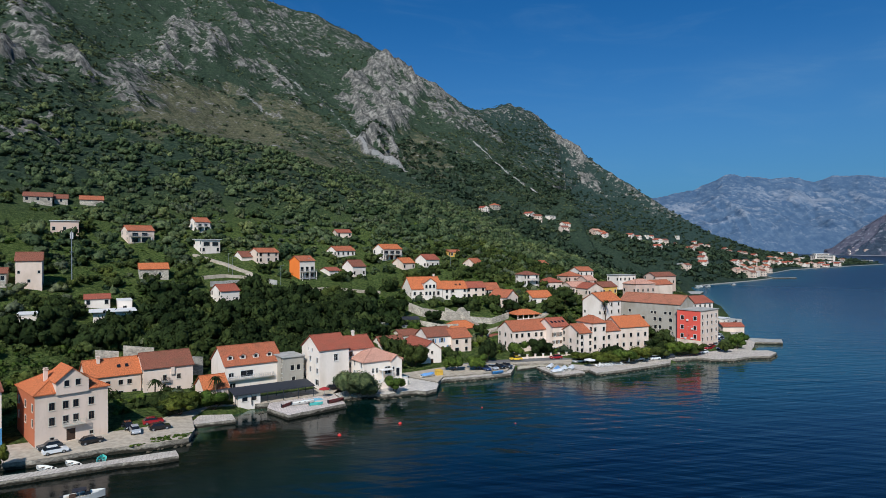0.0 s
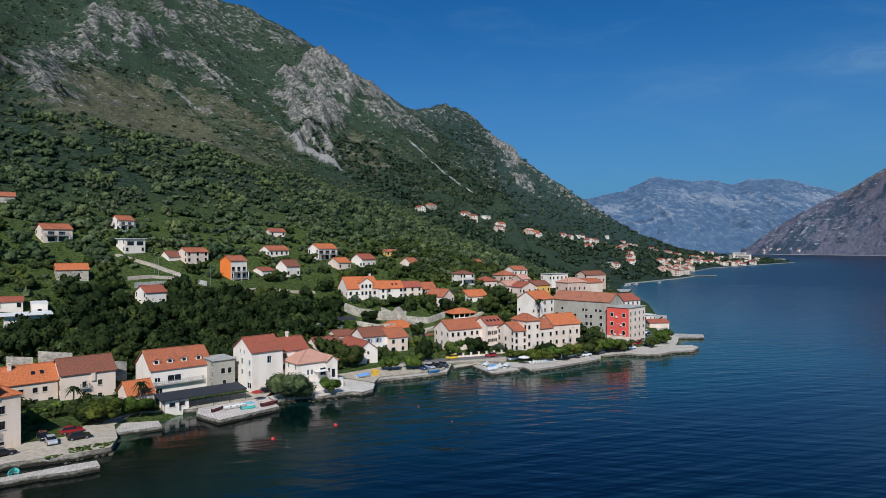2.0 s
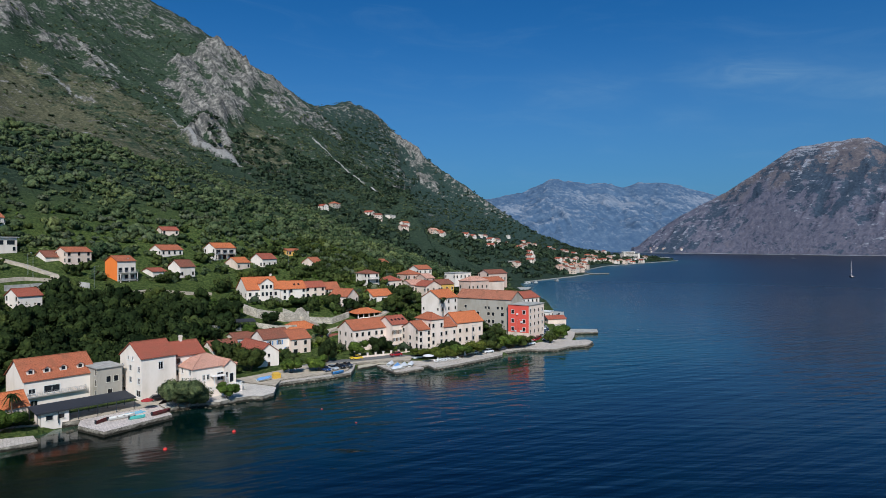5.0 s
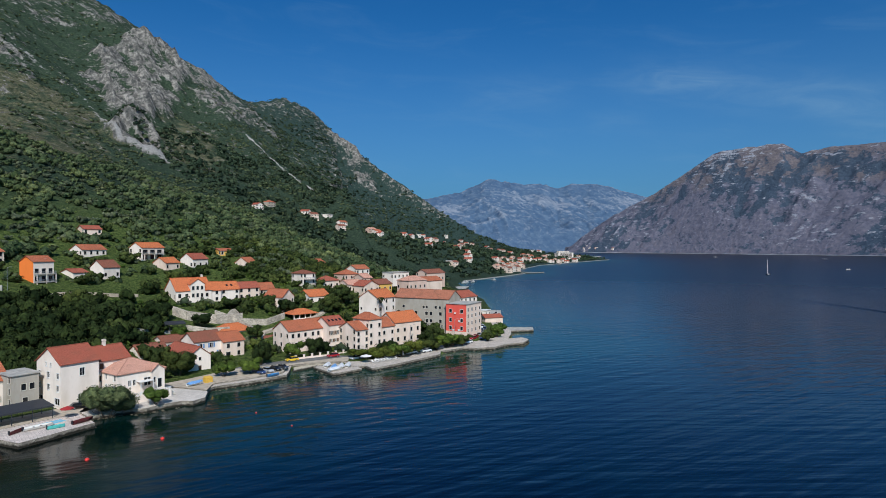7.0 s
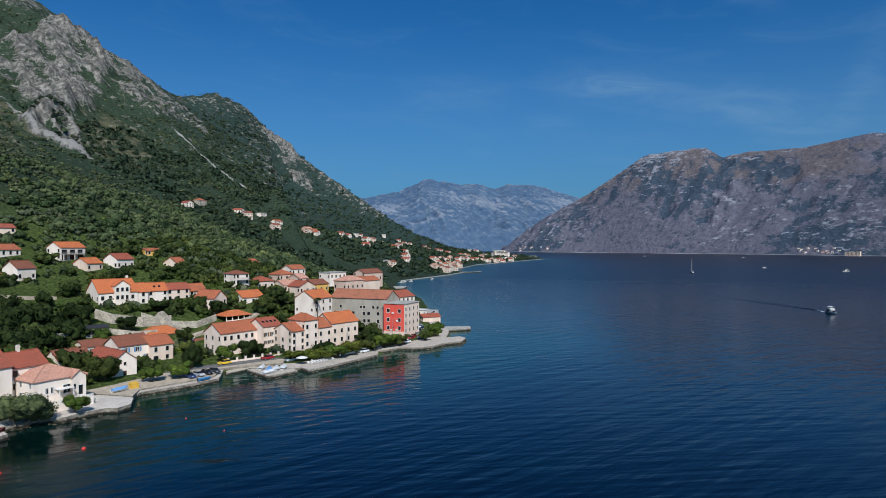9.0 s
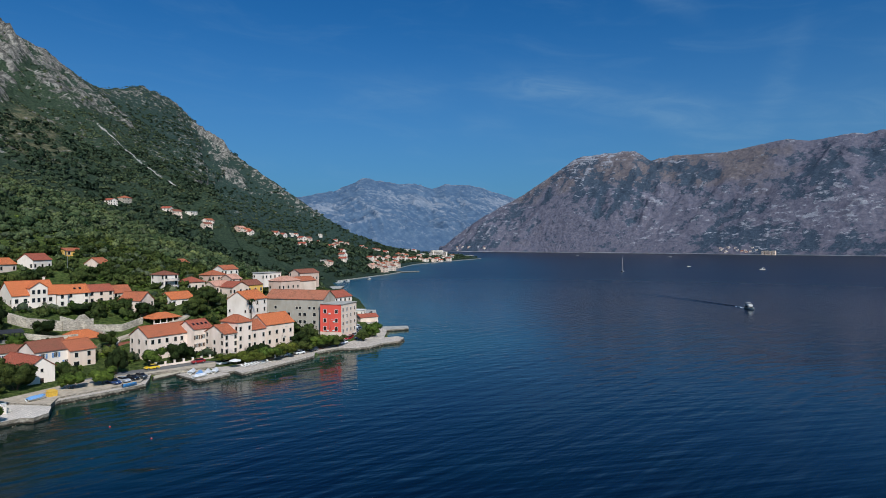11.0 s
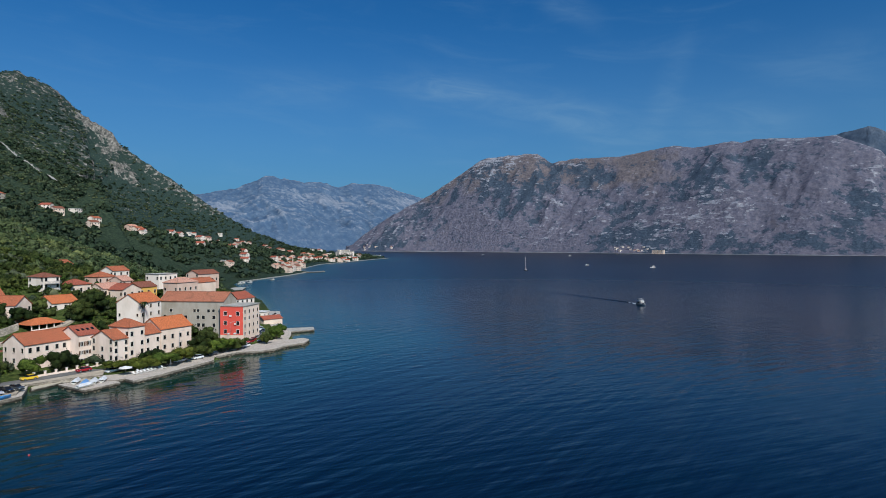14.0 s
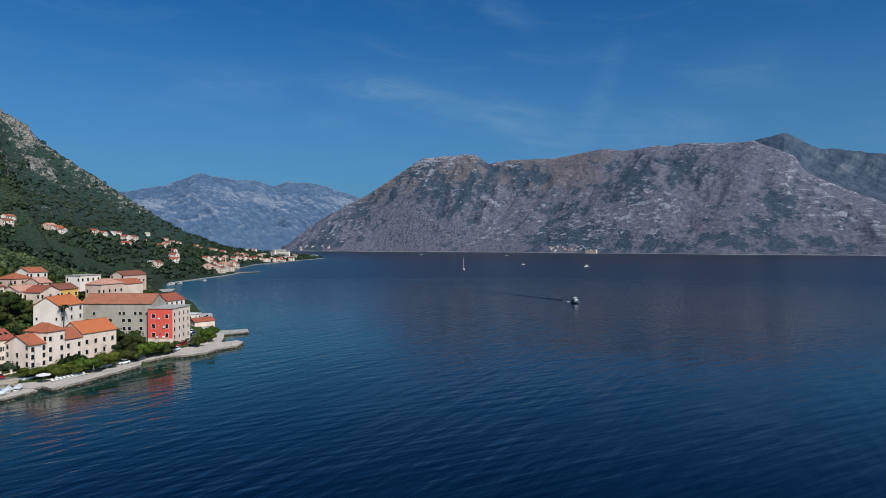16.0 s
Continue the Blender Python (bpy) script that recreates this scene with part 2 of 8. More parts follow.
# scrub, earth and rock colours are lifted and blued to stand in for haze
k = Mat("hazed_limestone", 0.95)
k.p.inputs["Specular IOR Level"].default_value = 0.05
co = k.coord()
grain = k.noise(k.mapped(co, (1, 1, 1.5)), 0.055, 10, 0.70)
broad = k.noise(co, 0.013, 6, 0.6)
patchy = k.noise(co, 0.018, 8, 0.68)
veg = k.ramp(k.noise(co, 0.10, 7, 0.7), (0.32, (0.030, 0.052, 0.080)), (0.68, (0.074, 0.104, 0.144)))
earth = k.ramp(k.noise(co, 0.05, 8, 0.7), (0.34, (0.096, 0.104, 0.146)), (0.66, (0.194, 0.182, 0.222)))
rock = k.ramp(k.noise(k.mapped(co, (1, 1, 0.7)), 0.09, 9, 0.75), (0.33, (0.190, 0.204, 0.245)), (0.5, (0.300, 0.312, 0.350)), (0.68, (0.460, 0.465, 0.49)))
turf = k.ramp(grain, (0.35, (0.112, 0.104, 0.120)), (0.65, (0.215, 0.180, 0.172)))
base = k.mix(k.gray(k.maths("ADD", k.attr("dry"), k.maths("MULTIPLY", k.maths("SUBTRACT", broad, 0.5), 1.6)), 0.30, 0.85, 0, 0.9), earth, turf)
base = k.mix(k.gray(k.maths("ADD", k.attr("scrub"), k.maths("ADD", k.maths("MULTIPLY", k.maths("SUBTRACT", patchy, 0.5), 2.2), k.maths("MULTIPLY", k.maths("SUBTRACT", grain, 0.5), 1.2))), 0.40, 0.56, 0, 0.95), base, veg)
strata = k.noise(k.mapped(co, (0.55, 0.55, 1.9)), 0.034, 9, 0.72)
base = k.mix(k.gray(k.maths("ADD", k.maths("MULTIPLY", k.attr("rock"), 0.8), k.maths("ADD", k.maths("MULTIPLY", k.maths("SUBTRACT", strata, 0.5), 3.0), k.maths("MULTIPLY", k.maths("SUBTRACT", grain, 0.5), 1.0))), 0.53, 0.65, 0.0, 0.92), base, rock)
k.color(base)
k.bump(k.maths("ADD", k.noise(co, 0.03, 10, 0.75), k.maths("MULTIPLY", grain, 0.9)), 1.0, 15.0)
LIMESTONE = k.m

# the blue of the distant air is put into these base colours
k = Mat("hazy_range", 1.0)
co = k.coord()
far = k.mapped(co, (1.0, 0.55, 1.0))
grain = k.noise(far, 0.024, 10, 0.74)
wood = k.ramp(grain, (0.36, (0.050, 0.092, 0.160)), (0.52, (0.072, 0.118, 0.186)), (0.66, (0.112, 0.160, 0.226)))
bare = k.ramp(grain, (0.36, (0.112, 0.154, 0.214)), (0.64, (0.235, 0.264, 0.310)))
k.color(k.mix(k.gray(k.maths("ADD", k.attr("cliff_and_shading"), k.maths("MULTIPLY", k.maths("SUBTRACT", k.noise(far, 0.045, 8, 0.75), 0.5), 3.0)), 0.22, 0.72, 0.0, 1.0), wood, bare))
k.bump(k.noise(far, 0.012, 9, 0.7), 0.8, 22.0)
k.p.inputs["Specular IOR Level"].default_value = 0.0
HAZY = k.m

# blue-grey ramp with the haze over the peak put into the colour
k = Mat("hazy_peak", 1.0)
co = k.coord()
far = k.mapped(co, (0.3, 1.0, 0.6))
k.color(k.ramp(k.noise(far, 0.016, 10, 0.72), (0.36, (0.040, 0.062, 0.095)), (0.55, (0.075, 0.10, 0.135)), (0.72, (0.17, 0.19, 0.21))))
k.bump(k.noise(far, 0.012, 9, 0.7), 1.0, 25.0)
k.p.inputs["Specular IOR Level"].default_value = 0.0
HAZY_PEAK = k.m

# the sea: deep blue, green over the shallows, with a low irregular swell and small ripples
k = Mat("sea", 0.18)
co = k.coord()
k.p.inputs["IOR"].default_value = 1.33
k.p.inputs["Specular IOR Level"].default_value = 0.5
shallow = k.maths("ADD", k.attr("shallow"), k.maths("MULTIPLY", k.maths("SUBTRACT", k.noise(co, 0.05, 4), 0.5), 0.3))
# two ramps by nearness to the shore: darker towards -x, teal towards +x
dark_side = k.ramp(shallow, (0.0, (0.0001, 0.0020, 0.0095)), (0.25, (0.0003, 0.0110, 0.0160)), (0.45, (0.0002, 0.0080, 0.0085)), (0.70, (0.0001, 0.0026, 0.0024)), (0.93, (0.0004, 0.0050, 0.0038)), (1.0, (0.05, 0.085, 0.05)))
teal_side = k.ramp(shallow, (0.0, (0.0001, 0.0022, 0.0100)), (0.2, (0.0003, 0.0090, 0.0150)), (0.45, (0.0005, 0.0200, 0.0215)), (0.75, (0.0008, 0.0210, 0.0190)), (0.95, (0.010, 0.046, 0.034)), (1.0, (0.06, 0.095, 0.055)))
k.color(k.mix(k.attr("teal_side"), dark_side, teal_side))


def crests(turn, scale, detail, rough=0.45):
    mp = k.node("ShaderNodeMapping", Rotation=(0, 0, radians(turn)))
    k.l.new(co, mp.inputs[0])
    return k.noise(k.mapped(mp.outputs[0], (*scale, 1)), 1.0, detail, rough)


# two long low swells that cross, short ripples on them, and smoother lanes between
first, second = crests(-13, (0.042, 0.25), 2.0), crests(18, (0.05, 0.32), 2.0)
chop, fine_chop = crests(-4, (0.20, 0.70), 3.0, 0.55), crests(9, (0.5, 1.5), 2.0)
calm = k.gray(k.noise(co, 0.012, 3), 0.35, 0.65, 0.45, 1.0)
ht = k.maths("ADD", k.maths("ADD", k.maths("MULTIPLY", first, 1.0), k.maths("MULTIPLY", second, 0.65)), k.maths("ADD", k.maths("MULTIPLY", chop, 0.13), k.maths("MULTIPLY", fine_chop, 0.03)))
# roughness grows with distance from the camera, to fit its view
k.l.new(k.gray(k.attr("far_rough"), 0.0, 1.0, 0.11, 0.30), k.p.inputs["Roughness"])
lee = k.gray(k.attr("shallow"), 0.05, 0.6, 1.0, 0.7)
k.bump(k.maths("MULTIPLY", ht, k.maths("MULTIPLY", k.maths("MULTIPLY", calm, k.gray(k.attr("teal_side"), 0.0, 1.0, 0.45, 1.0)), lee)), 1.0, 0.33)
SEA = k.m

LEAF = foliage("broad_leaves", (0.0144, 0.0290, 0.0095), (0.105, 0.134, 0.040))
LEAF_SCRUB = foliage("scrub_leaves", (0.042, 0.066, 0.036), (0.142, 0.170, 0.093))
LEAF_OLIVE = foliage("olive_leaves", (0.0386, 0.056, 0.0328), (0.159, 0.184, 0.111))
LEAF_DARK = foliage("dark_leaves", (0.0088, 0.0180, 0.0064), (0.052, 0.077, 0.025))
LEAF_TAMARISK = foliage("tamarisk_sprays", (0.070, 0.098, 0.044), (0.215, 0.255, 0.115))
LEAF_LIGHT = foliage("fresh_leaves", (0.0324, 0.0675, 0.0121), (0.155, 0.216, 0.0459))
LEAF_GOLD = foliage("yellowed_leaves", (0.0486, 0.0702, 0.0121), (0.203, 0.223, 0.0459))
# bluer greens for hill and far woods, with distance haze in the leaf colour
LEAF_HILL = foliage("hill_leaves", (0.031, 0.057, 0.028), (0.148, 0.186, 0.086))
LEAF_FAR = foliage("hazed_hill_leaves", (0.020, 0.038, 0.024), (0.066, 0.094, 0.056))
BARK = plain("bark", (0.12, 0.09, 0.06), 0.95, vary=0.5)
# ---------------------------------------------------------------- the lie of the land
def lattice(ix, iy, seed):
    n = (ix * 374761393 + iy * 668265263 + seed * 974634777) & 0xFFFFFFFF
    n = ((n ^ (n >> 13)) * 1274126177) & 0xFFFFFFFF
    return ((n ^ (n >> 16)) & 0xFFFF) / 65535.0


def vnoise(x, y, seed=0):
    """Smooth value noise, 0 to 1, on arrays."""
    x, y = np.asarray(x, float), np.asarray(y, float)
    ix, iy = np.floor(x).astype(np.int64), np.floor(y).astype(np.int64)
    fx, fy = x - ix, y - iy
    fx, fy = fx * fx * (3 - 2 * fx), fy * fy * (3 - 2 * fy)
    a, b = lattice(ix, iy, seed), lattice(ix + 1, iy, seed)
    c, d = lattice(ix, iy + 1, seed), lattice(ix + 1, iy + 1, seed)
    return (a + (b - a) * fx) * (1 - fy) + (c + (d - c) * fx) * fy


def fbm(x, y, seed=0, octaves=5):
    total, amp, norm = 0.0, 1.0, 0.0
    for k in range(octaves):
        total = total + amp * vnoise(x * 2 ** k + 17.3 * k, y * 2 ** k - 9.1 * k, seed + k)
        norm += amp
        amp *= 0.5
    return total / norm


def ridged(x, y, seed=0, octaves=5):
    total, amp, norm = 0.0, 1.0, 0.0
    for k in range(octaves):
        total = total + amp * (1 - np.abs(2 * vnoise(x * 2 ** k + 7.7 * k, y * 2 ** k + 3.3 * k, seed + k) - 1))
        norm += amp
        amp *= 0.5
    return total / norm


def to_line(x, y, line):
    """Distance to a polyline of (x, y, ...) points, the further values at the nearest place, and the side (+ is left of it)."""
    x, y = np.asarray(x, float), np.asarray(y, float)
    best = np.full(x.shape, 1e18)
    value, side = np.zeros(x.shape), np.ones(x.shape)
    for p, q in zip(line[:-1], line[1:]):
        dx, dy = q[0] - p[0], q[1] - p[1]
        k = np.clip(((x - p[0]) * dx + (y - p[1]) * dy) / (dx * dx + dy * dy), 0, 1)
        ox, oy = x - p[0] - k * dx, y - p[1] - k * dy
        d2 = ox * ox + oy * oy
        near = d2 < best
        best = np.where(near, d2, best)
        side = np.where(near, np.where(dx * oy - dy * ox >= 0, 1.0, -1.0), side)
        if len(p) > 2:
            value = np.where(near, p[2] + k * (q[2] - p[2]), value)
    return np.sqrt(best), value, side


def polar(*rows):
    """Crest points from a bearing in degrees from +y, a range and a height."""
    return [(r * math.sin(radians(a)), r * math.cos(radians(a)), z) for a, r, z in rows]


SHORE = [(-420, -60), (-160, 66), (-112, 93), (-84, 112), (-54, 129), (-56, 138), (-49, 147), (-43, 153), (-27, 164), (-18, 169),
         (0, 181), (21, 198), (31, 204), (45, 196), (76, 209), (94, 219), (121, 234), (128, 258), (141, 292), (153, 322),
         (182, 400), (207, 482), (238, 592), (258, 624), (356, 711), (420, 776), (437, 850), (596, 1055), (766, 1200),
         (997, 1392), (1012, 1430), (940, 1640), (900, 2100), (1100, 2700), (1500, 3300)]
CREST = polar((-75, 1250, 600), (-50, 1350, 650), (-36, 1450, 660), (-26, 1500, 662), (-16, 1560, 645), (-11.6, 1610, 634), (-8, 1660, 606),
              (-5.4, 1700, 577), (-0.2, 1800, 498), (2.9, 1900, 465), (6.3, 2000, 500), (8.6, 2050, 472), (11.2, 2050, 377),
              (14.7, 2000, 286), (18.1, 1900, 195), (23.1, 1800, 82), (26.6, 1700, 32), (31, 1680, 14), (36, 1690, 4))
SHORE_EAST = [(2600, 4400), (2200, 3560), (1830, 2960), (1850, 2779), (2023, 2363), (2191, 1772), (2264, 1249), (2322, 832), (2435, 427), (2480, 0), (2500, -700)]
CREST_EAST = polar((28.0, 3750, -20), (32.3, 3596, 31), (33.3, 3582, 86), (34.8, 3561, 153), (36.8, 3533, 226), (39.4, 3496, 311), (42.0, 3460, 417), (44.1, 3431, 497), (44.9, 3419, 514), (47.2, 3387, 519), (49.3, 3358, 517), (50.7, 3338, 465), (52.5, 3313, 482), (56.8, 3253, 481),
                   (59.1, 3221, 502), (61.2, 3191, 519), (62.8, 3174, 499), (65.7, 3150, 507), (66.5, 3144, 496), (67.5, 3136, 510), (70.0, 3116, 504), (73.2, 3090, 496), (73.9, 3085, 475), (76.1, 3067, 410), (76.6, 3063, 359), (77.2, 3058, 327), (79.3, 3042, 265), (82.1, 3019, 200), (88.0, 3000, 150), (100.0, 3000, 130))


def patch(x, y, px, py, r, stretch=1.0):
    """A soft patch round a place, longer up the slope by stretch."""
    du, dv = 0.766 * (x - px) + 0.643 * (y - py), -0.643 * (x - px) + 0.766 * (y - py)
    return np.exp(-(du / r) ** 2 - (dv / (r * stretch)) ** 2)


# zones of the mountainside, (weight, outline): bare crags, dry grass, and runs of scree (half width, line)
CRAGS = [
    (0.7, [(-514, 717), (-546, 824), (-501, 812), (-452, 717), (-469, 689), (-476, 663)]),
    (0.95, [(-445, 621), (-469, 689), (-451, 699), (-374, 606), (-336, 579), (-316, 584), (-318, 557), (-344, 558), (-358, 540), (-340, 474)]),
    (0.5, [(-340, 474), (-358, 540), (-320, 503), (-325, 478), (-314, 437)]),
    (1, [(-264, 398), (-271, 423), (-247, 397), (-239, 379), (-242, 360), (-249, 348), (-259, 373)]),
    (0.75, [(-514, 1251), (-478, 1218), (-412, 1172), (-376, 1177), (-362, 1119), (-368, 973), (-365, 920), (-369, 832), (-318, 675), (-303, 620), (-267, 531), (-277, 528), (-313, 590), (-348, 651), (-443, 851), (-438, 923), (-449, 993), (-524, 1209)]),
    (0.75, [(-351, 1055), (-344, 1160), (-295, 1078), (-248, 1026), (-221, 951), (-269, 998), (-306, 1015), (-339, 1002)]),
    (0.8, [(-496, 1324), (-477, 1357), (-432, 1315), (-376, 1211), (-386, 1193), (-453, 1272)]),
    (0.5, [(-423, 1383), (-382, 1471), (-327, 1495), (-280, 1575), (-245, 1346), (-273, 1302), (-334, 1285), (-382, 1270)]),
    (0.5, [(-260, 1544), (-200, 1636), (-190, 1442), (-256, 1441)]),
    (1.3, [(-179, 1061), (-176, 1207), (-162, 1322), (-145, 1392), (-136, 1672), (-100, 1703), (-60, 1679), (-35, 1310), (-55, 1227), (-64, 1182), (-83, 968), (-49, 833), (-61, 800), (-95, 839), (-115, 874), (-135, 928)]),
    (1, [(366, 2002), (400, 2000), (443, 1964), (481, 1909), (470, 1840), (440, 1835), (404, 1838), (388, 1926)]),
    (0.7, [(-62, 1733), (10, 1796), (92, 1798), (143, 1630), (143, 1475), (79, 1306), (18, 1218), (-27, 1238), (-34, 1282)]),
]
DRY = [
    (1, [(-321, 676), (-369, 832), (-346, 870), (-316, 898), (-273, 866), (-202, 702), (-159, 657), (-93, 552), (-122, 468), (-183, 521), (-207, 499), (-223, 452), (-260, 516), (-294, 602)]),
    (0.8, [(-298, 990), (-247, 948), (-198, 966), (-142, 891), (-102, 834), (-147, 788), (-205, 848), (-246, 882)]),
    (0.7, [(-86, 1004), (-25, 1140), (16, 1088), (12, 830), (-32, 795), (-49, 833)]),
    (0.6, [(-275, 520), (-279, 545), (-341, 820), (-295, 885), (-214, 886), (-138, 822), (-97, 738), (-84, 473), (-146, 479), (-196, 471), (-218, 440)]),
    (0.45, [(-195, 491), (-156, 511), (-85, 503), (-13, 610), (-37, 485), (-89, 435), (-147, 442)]),
]
SCREE = [
    (4, [(-276, 888), (-264, 884), (-249, 879)]),
    (2.5, [(-283, 1090), (-231, 1033), (-184, 1004), (-157, 935), (-127, 876), (-102, 831)]),
    (5, [(-92, 830), (-69, 810), (-53, 799)]),
]
# thin runs of loose stones, half width and line
RUNS = [(1.9, [(58, 1169), (71, 1141), (86, 1125), (96, 1064), (108, 1035), (122, 1004), (135, 975), (136, 890)])]
# dark scrub on the range across the bay
SCRUB_EAST = [
    (1, [(2336, 2481), (2387, 2342), (2372, 2175), (2478, 2030), (2441, 1976), (2309, 2070), (2271, 2306), (2278, 2420)]),
    (0.9, [(2532, 2073), (2597, 1941), (2609, 1758), (2543, 1733), (2520, 1884), (2475, 1981)]),
    (1, [(2300, 1641), (2355, 1461), (2351, 1232), (2371, 961), (2335, 946), (2236, 1596)]),
    (0.8, [(1922, 2821), (2112, 2724), (2253, 2532), (2225, 2473), (2093, 2608), (1928, 2667), (1877, 2754)]),
    (0.9, [(2689, 1428), (2751, 1373), (2779, 1286), (2799, 1213), (2677, 1222), (2514, 1270), (2534, 1329)]),
    (0.8, [(2798, 1245), (2843, 1138), (2743, 1098), (2667, 1141)]),
    (0.9, [(2621, 773), (2734, 662), (2697, 586), (2616, 655), (2547, 728)]),
    (1, [(2385, 841), (2597, 502), (2500, 483), (2353, 830)]),
    (0.7, [(2509, 1632), (2514, 1488), (2439, 1513), (2438, 1642)]),
]


def in_poly(x, y, pts):
    inside = np.zeros(np.shape(x), bool)
    for (x0, y0), (x1, y1) in zip(pts, pts[1:] + pts[:1]):
        cross = ((y0 > y) != (y1 > y)) & (x < (x1 - x0) * (y - y0) / (y1 - y0 + 1e-12) + x0)
        inside ^= cross
    return inside


def zones(x, y, rows, soft, seed):
    """The strongest of some soft-edged, ragged zones."""
    x, y = np.asarray(x, float), np.asarray(y, float)
    ragged = 2.4 * soft * (fbm(x / 50, y / 50, seed, 4) - 0.5)
    out = np.zeros(x.shape)
    for weight, pts in rows:
        d = to_line(x, y, pts + pts[:1])[0]
        d = np.where(in_poly(x, y, pts), d, -d) + ragged
        out = np.maximum(out, weight * np.clip(0.5 + d / soft, 0, 1))
    return out


def crag_mask(x, y):
    """Where bare limestone stands out of the green slope."""
    return zones(x, y, CRAGS, 24.0, 201)


SPUR = [(222, 862, 38), (262, 888, 31), (308, 905, 28), (350, 944, 26), (415, 1022, 22), (490, 1100, 16), (620, 1230, 8)]


def land_height(x, y):
    """The near shore: a strip of level ground, terraced slopes, and the mountain."""
    d, _, side = to_line(x, y, SHORE)
    c, crest, _ = to_line(x, y, CREST)
    d = d * side
    inland = np.maximum(d, 0)
    q = inland / (inland + c + 1e-6)
    low = 0.185 * (np.sqrt(np.maximum(inland - 29, 0) ** 2 + 36) - 6)
    z = 0.9 + 0.02 * np.minimum(inland, 30) + low * (1 - q) ** 2 + crest * q ** 1.55
    wild = np.clip((q - 0.16) / 0.3, 0, 1) * np.clip(crest / 300, 0, 1)
    u, v = 0.766 * x + 0.643 * y, -0.643 * x + 0.766 * y
    z = z + wild * (1 - 0.75 * q ** 3) * (95 * (ridged(u / 330, v / 700, 3, 5) - 0.62) + 26 * (ridged(u / 90, v / 160, 11, 4) - 0.6))
    z = z + np.clip((inland - 30) / 60, 0, 1) * 3.0 * (fbm(x / 40, y / 40, 5, 3) - 0.5)
    z = z + wild * 9 * (fbm(x / 24, y / 24, 8, 3) - 0.5)
    z = z + crag_mask(x, y) * (46 * (ridged(u / 62, v / 100, 23, 4) - 0.55) + 24 * (ridged(u / 24, v / 36, 27, 3) - 0.55) + 5)
    z = z + 42 * patch(x, y, -126, 1430, 95, 1.15) + 22 * patch(x, y, -100, 1260, 80) + 24 * patch(x, y, -400, 1000, 90)
    # a low wooded spur that runs down to the far village
    near, lift, _ = to_line(x, y, SPUR)
    z = z + lift * np.exp(-(near / 85) ** 2) * np.clip(inland / 60, 0, 1)
    sea = np.where(d < 0.6, np.maximum(-0.9 + 1.4 * np.minimum(d, 0.6), -9), z)
    return np.where(d < 0.6, sea, z)


def east_height(x, y):
    """The bare range on the other side of the bay: buttresses, gullies and crags under an even crest."""
    d, _, side = to_line(x, y, SHORE_EAST)
    c, crest, _ = to_line(x, y, CREST_EAST)
    c = np.sqrt(c * c + 400) - 20
    d = d * side
    inland = np.maximum(d, 0)
    q = inland / (inland + c + 1e-6)
    u, v = -0.15 * x + 0.99 * y, 0.99 * x + 0.15 * y
    bent = u + 240 * (fbm(u / 330, v / 330, 35, 3) - 0.5)
    wild = np.clip(q * 2.2, 0, 1) * np.clip(crest / 200, 0, 1) * (1 - 0.85 * q ** 5)
    z = 1.5 + 0.04 * inland * (1 - q) + crest * (0.3 * q + 0.7 * q ** 1.2)
    z = z + wild * (100 * (ridged(bent / 560, v / 760, 31, 3) - 0.62) + 56 * (ridged(bent / 170, v / 260, 37, 5) - 0.6))
    craggy = np.clip(1.4 * fbm(x / 350, y / 350, 43, 3) - 0.25, 0, 1)
    z = z + np.clip(q * 3, 0, 1) * (1 - 0.7 * q ** 5) * craggy * (50 * (ridged(x / 62, y / 62, 47, 4) - 0.55) + 12 * (fbm(x / 40, y / 40, 41, 3) - 0.5))
    return np.where(d < 0, -6.0, z)
# ---------------------------------------------------------------- sea, land, mountains
def sheet(name, xs, ys, heights, material, attrs=(), label="", category="", kind="structure"):
    """A grid mesh from 2-d arrays."""
    r, c = xs.shape
    me = bpy.data.meshes.new(name)
    idx = np.arange(r * c).reshape(r, c)
    quads = np.stack([idx[:-1, :-1], idx[:-1, 1:], idx[1:, 1:], idx[1:, :-1]], -1).reshape(-1, 4)
    me.vertices.add(r * c)
    me.vertices.foreach_set("co", np.stack([xs, ys, heights], -1).astype(np.float32).ravel())
    me.loops.add(quads.size)
    me.loops.foreach_set("vertex_index", quads.astype(np.int32).ravel())
    me.polygons.add(len(quads))
    me.polygons.foreach_set("loop_start", np.arange(0, quads.size, 4, dtype=np.int32))
    me.update(calc_edges=True)
    me.polygons.foreach_set("use_smooth", np.ones(len(quads), bool))
    for key, values in attrs:
        me.attributes.new(key, "FLOAT", "POINT").data.foreach_set("value", values.astype(np.float32).ravel())
    me.materials.append(material)
    return tagged(new(name, me), label, category, kind=kind)


def standing_out(z, cells, scale):
    """How far each place of a grid stands above its surroundings, -1 to 1: ribs and crags are positive, gullies negative."""
    smooth = z.copy()
    for axis in (0, 1):
        k = np.cumsum(np.pad(smooth, [(cells + 1, cells) if a == axis else (0, 0) for a in (0, 1)], mode="edge"), axis=axis)
        n = smooth.shape[axis]
        take = lambda lo: np.take(k, np.arange(lo, lo + n), axis=axis)
        smooth = (take(2 * cells + 1) - take(0)) / (2 * cells + 1)
    return np.clip((z - smooth) / scale, -1, 1)


def spread(near, far, first, grow):
    """Steps that widen with distance."""
    out, step = [near], first
    while out[-1] < far:
        out.append(out[-1] + step)
        step *= grow
    return np.array(out)


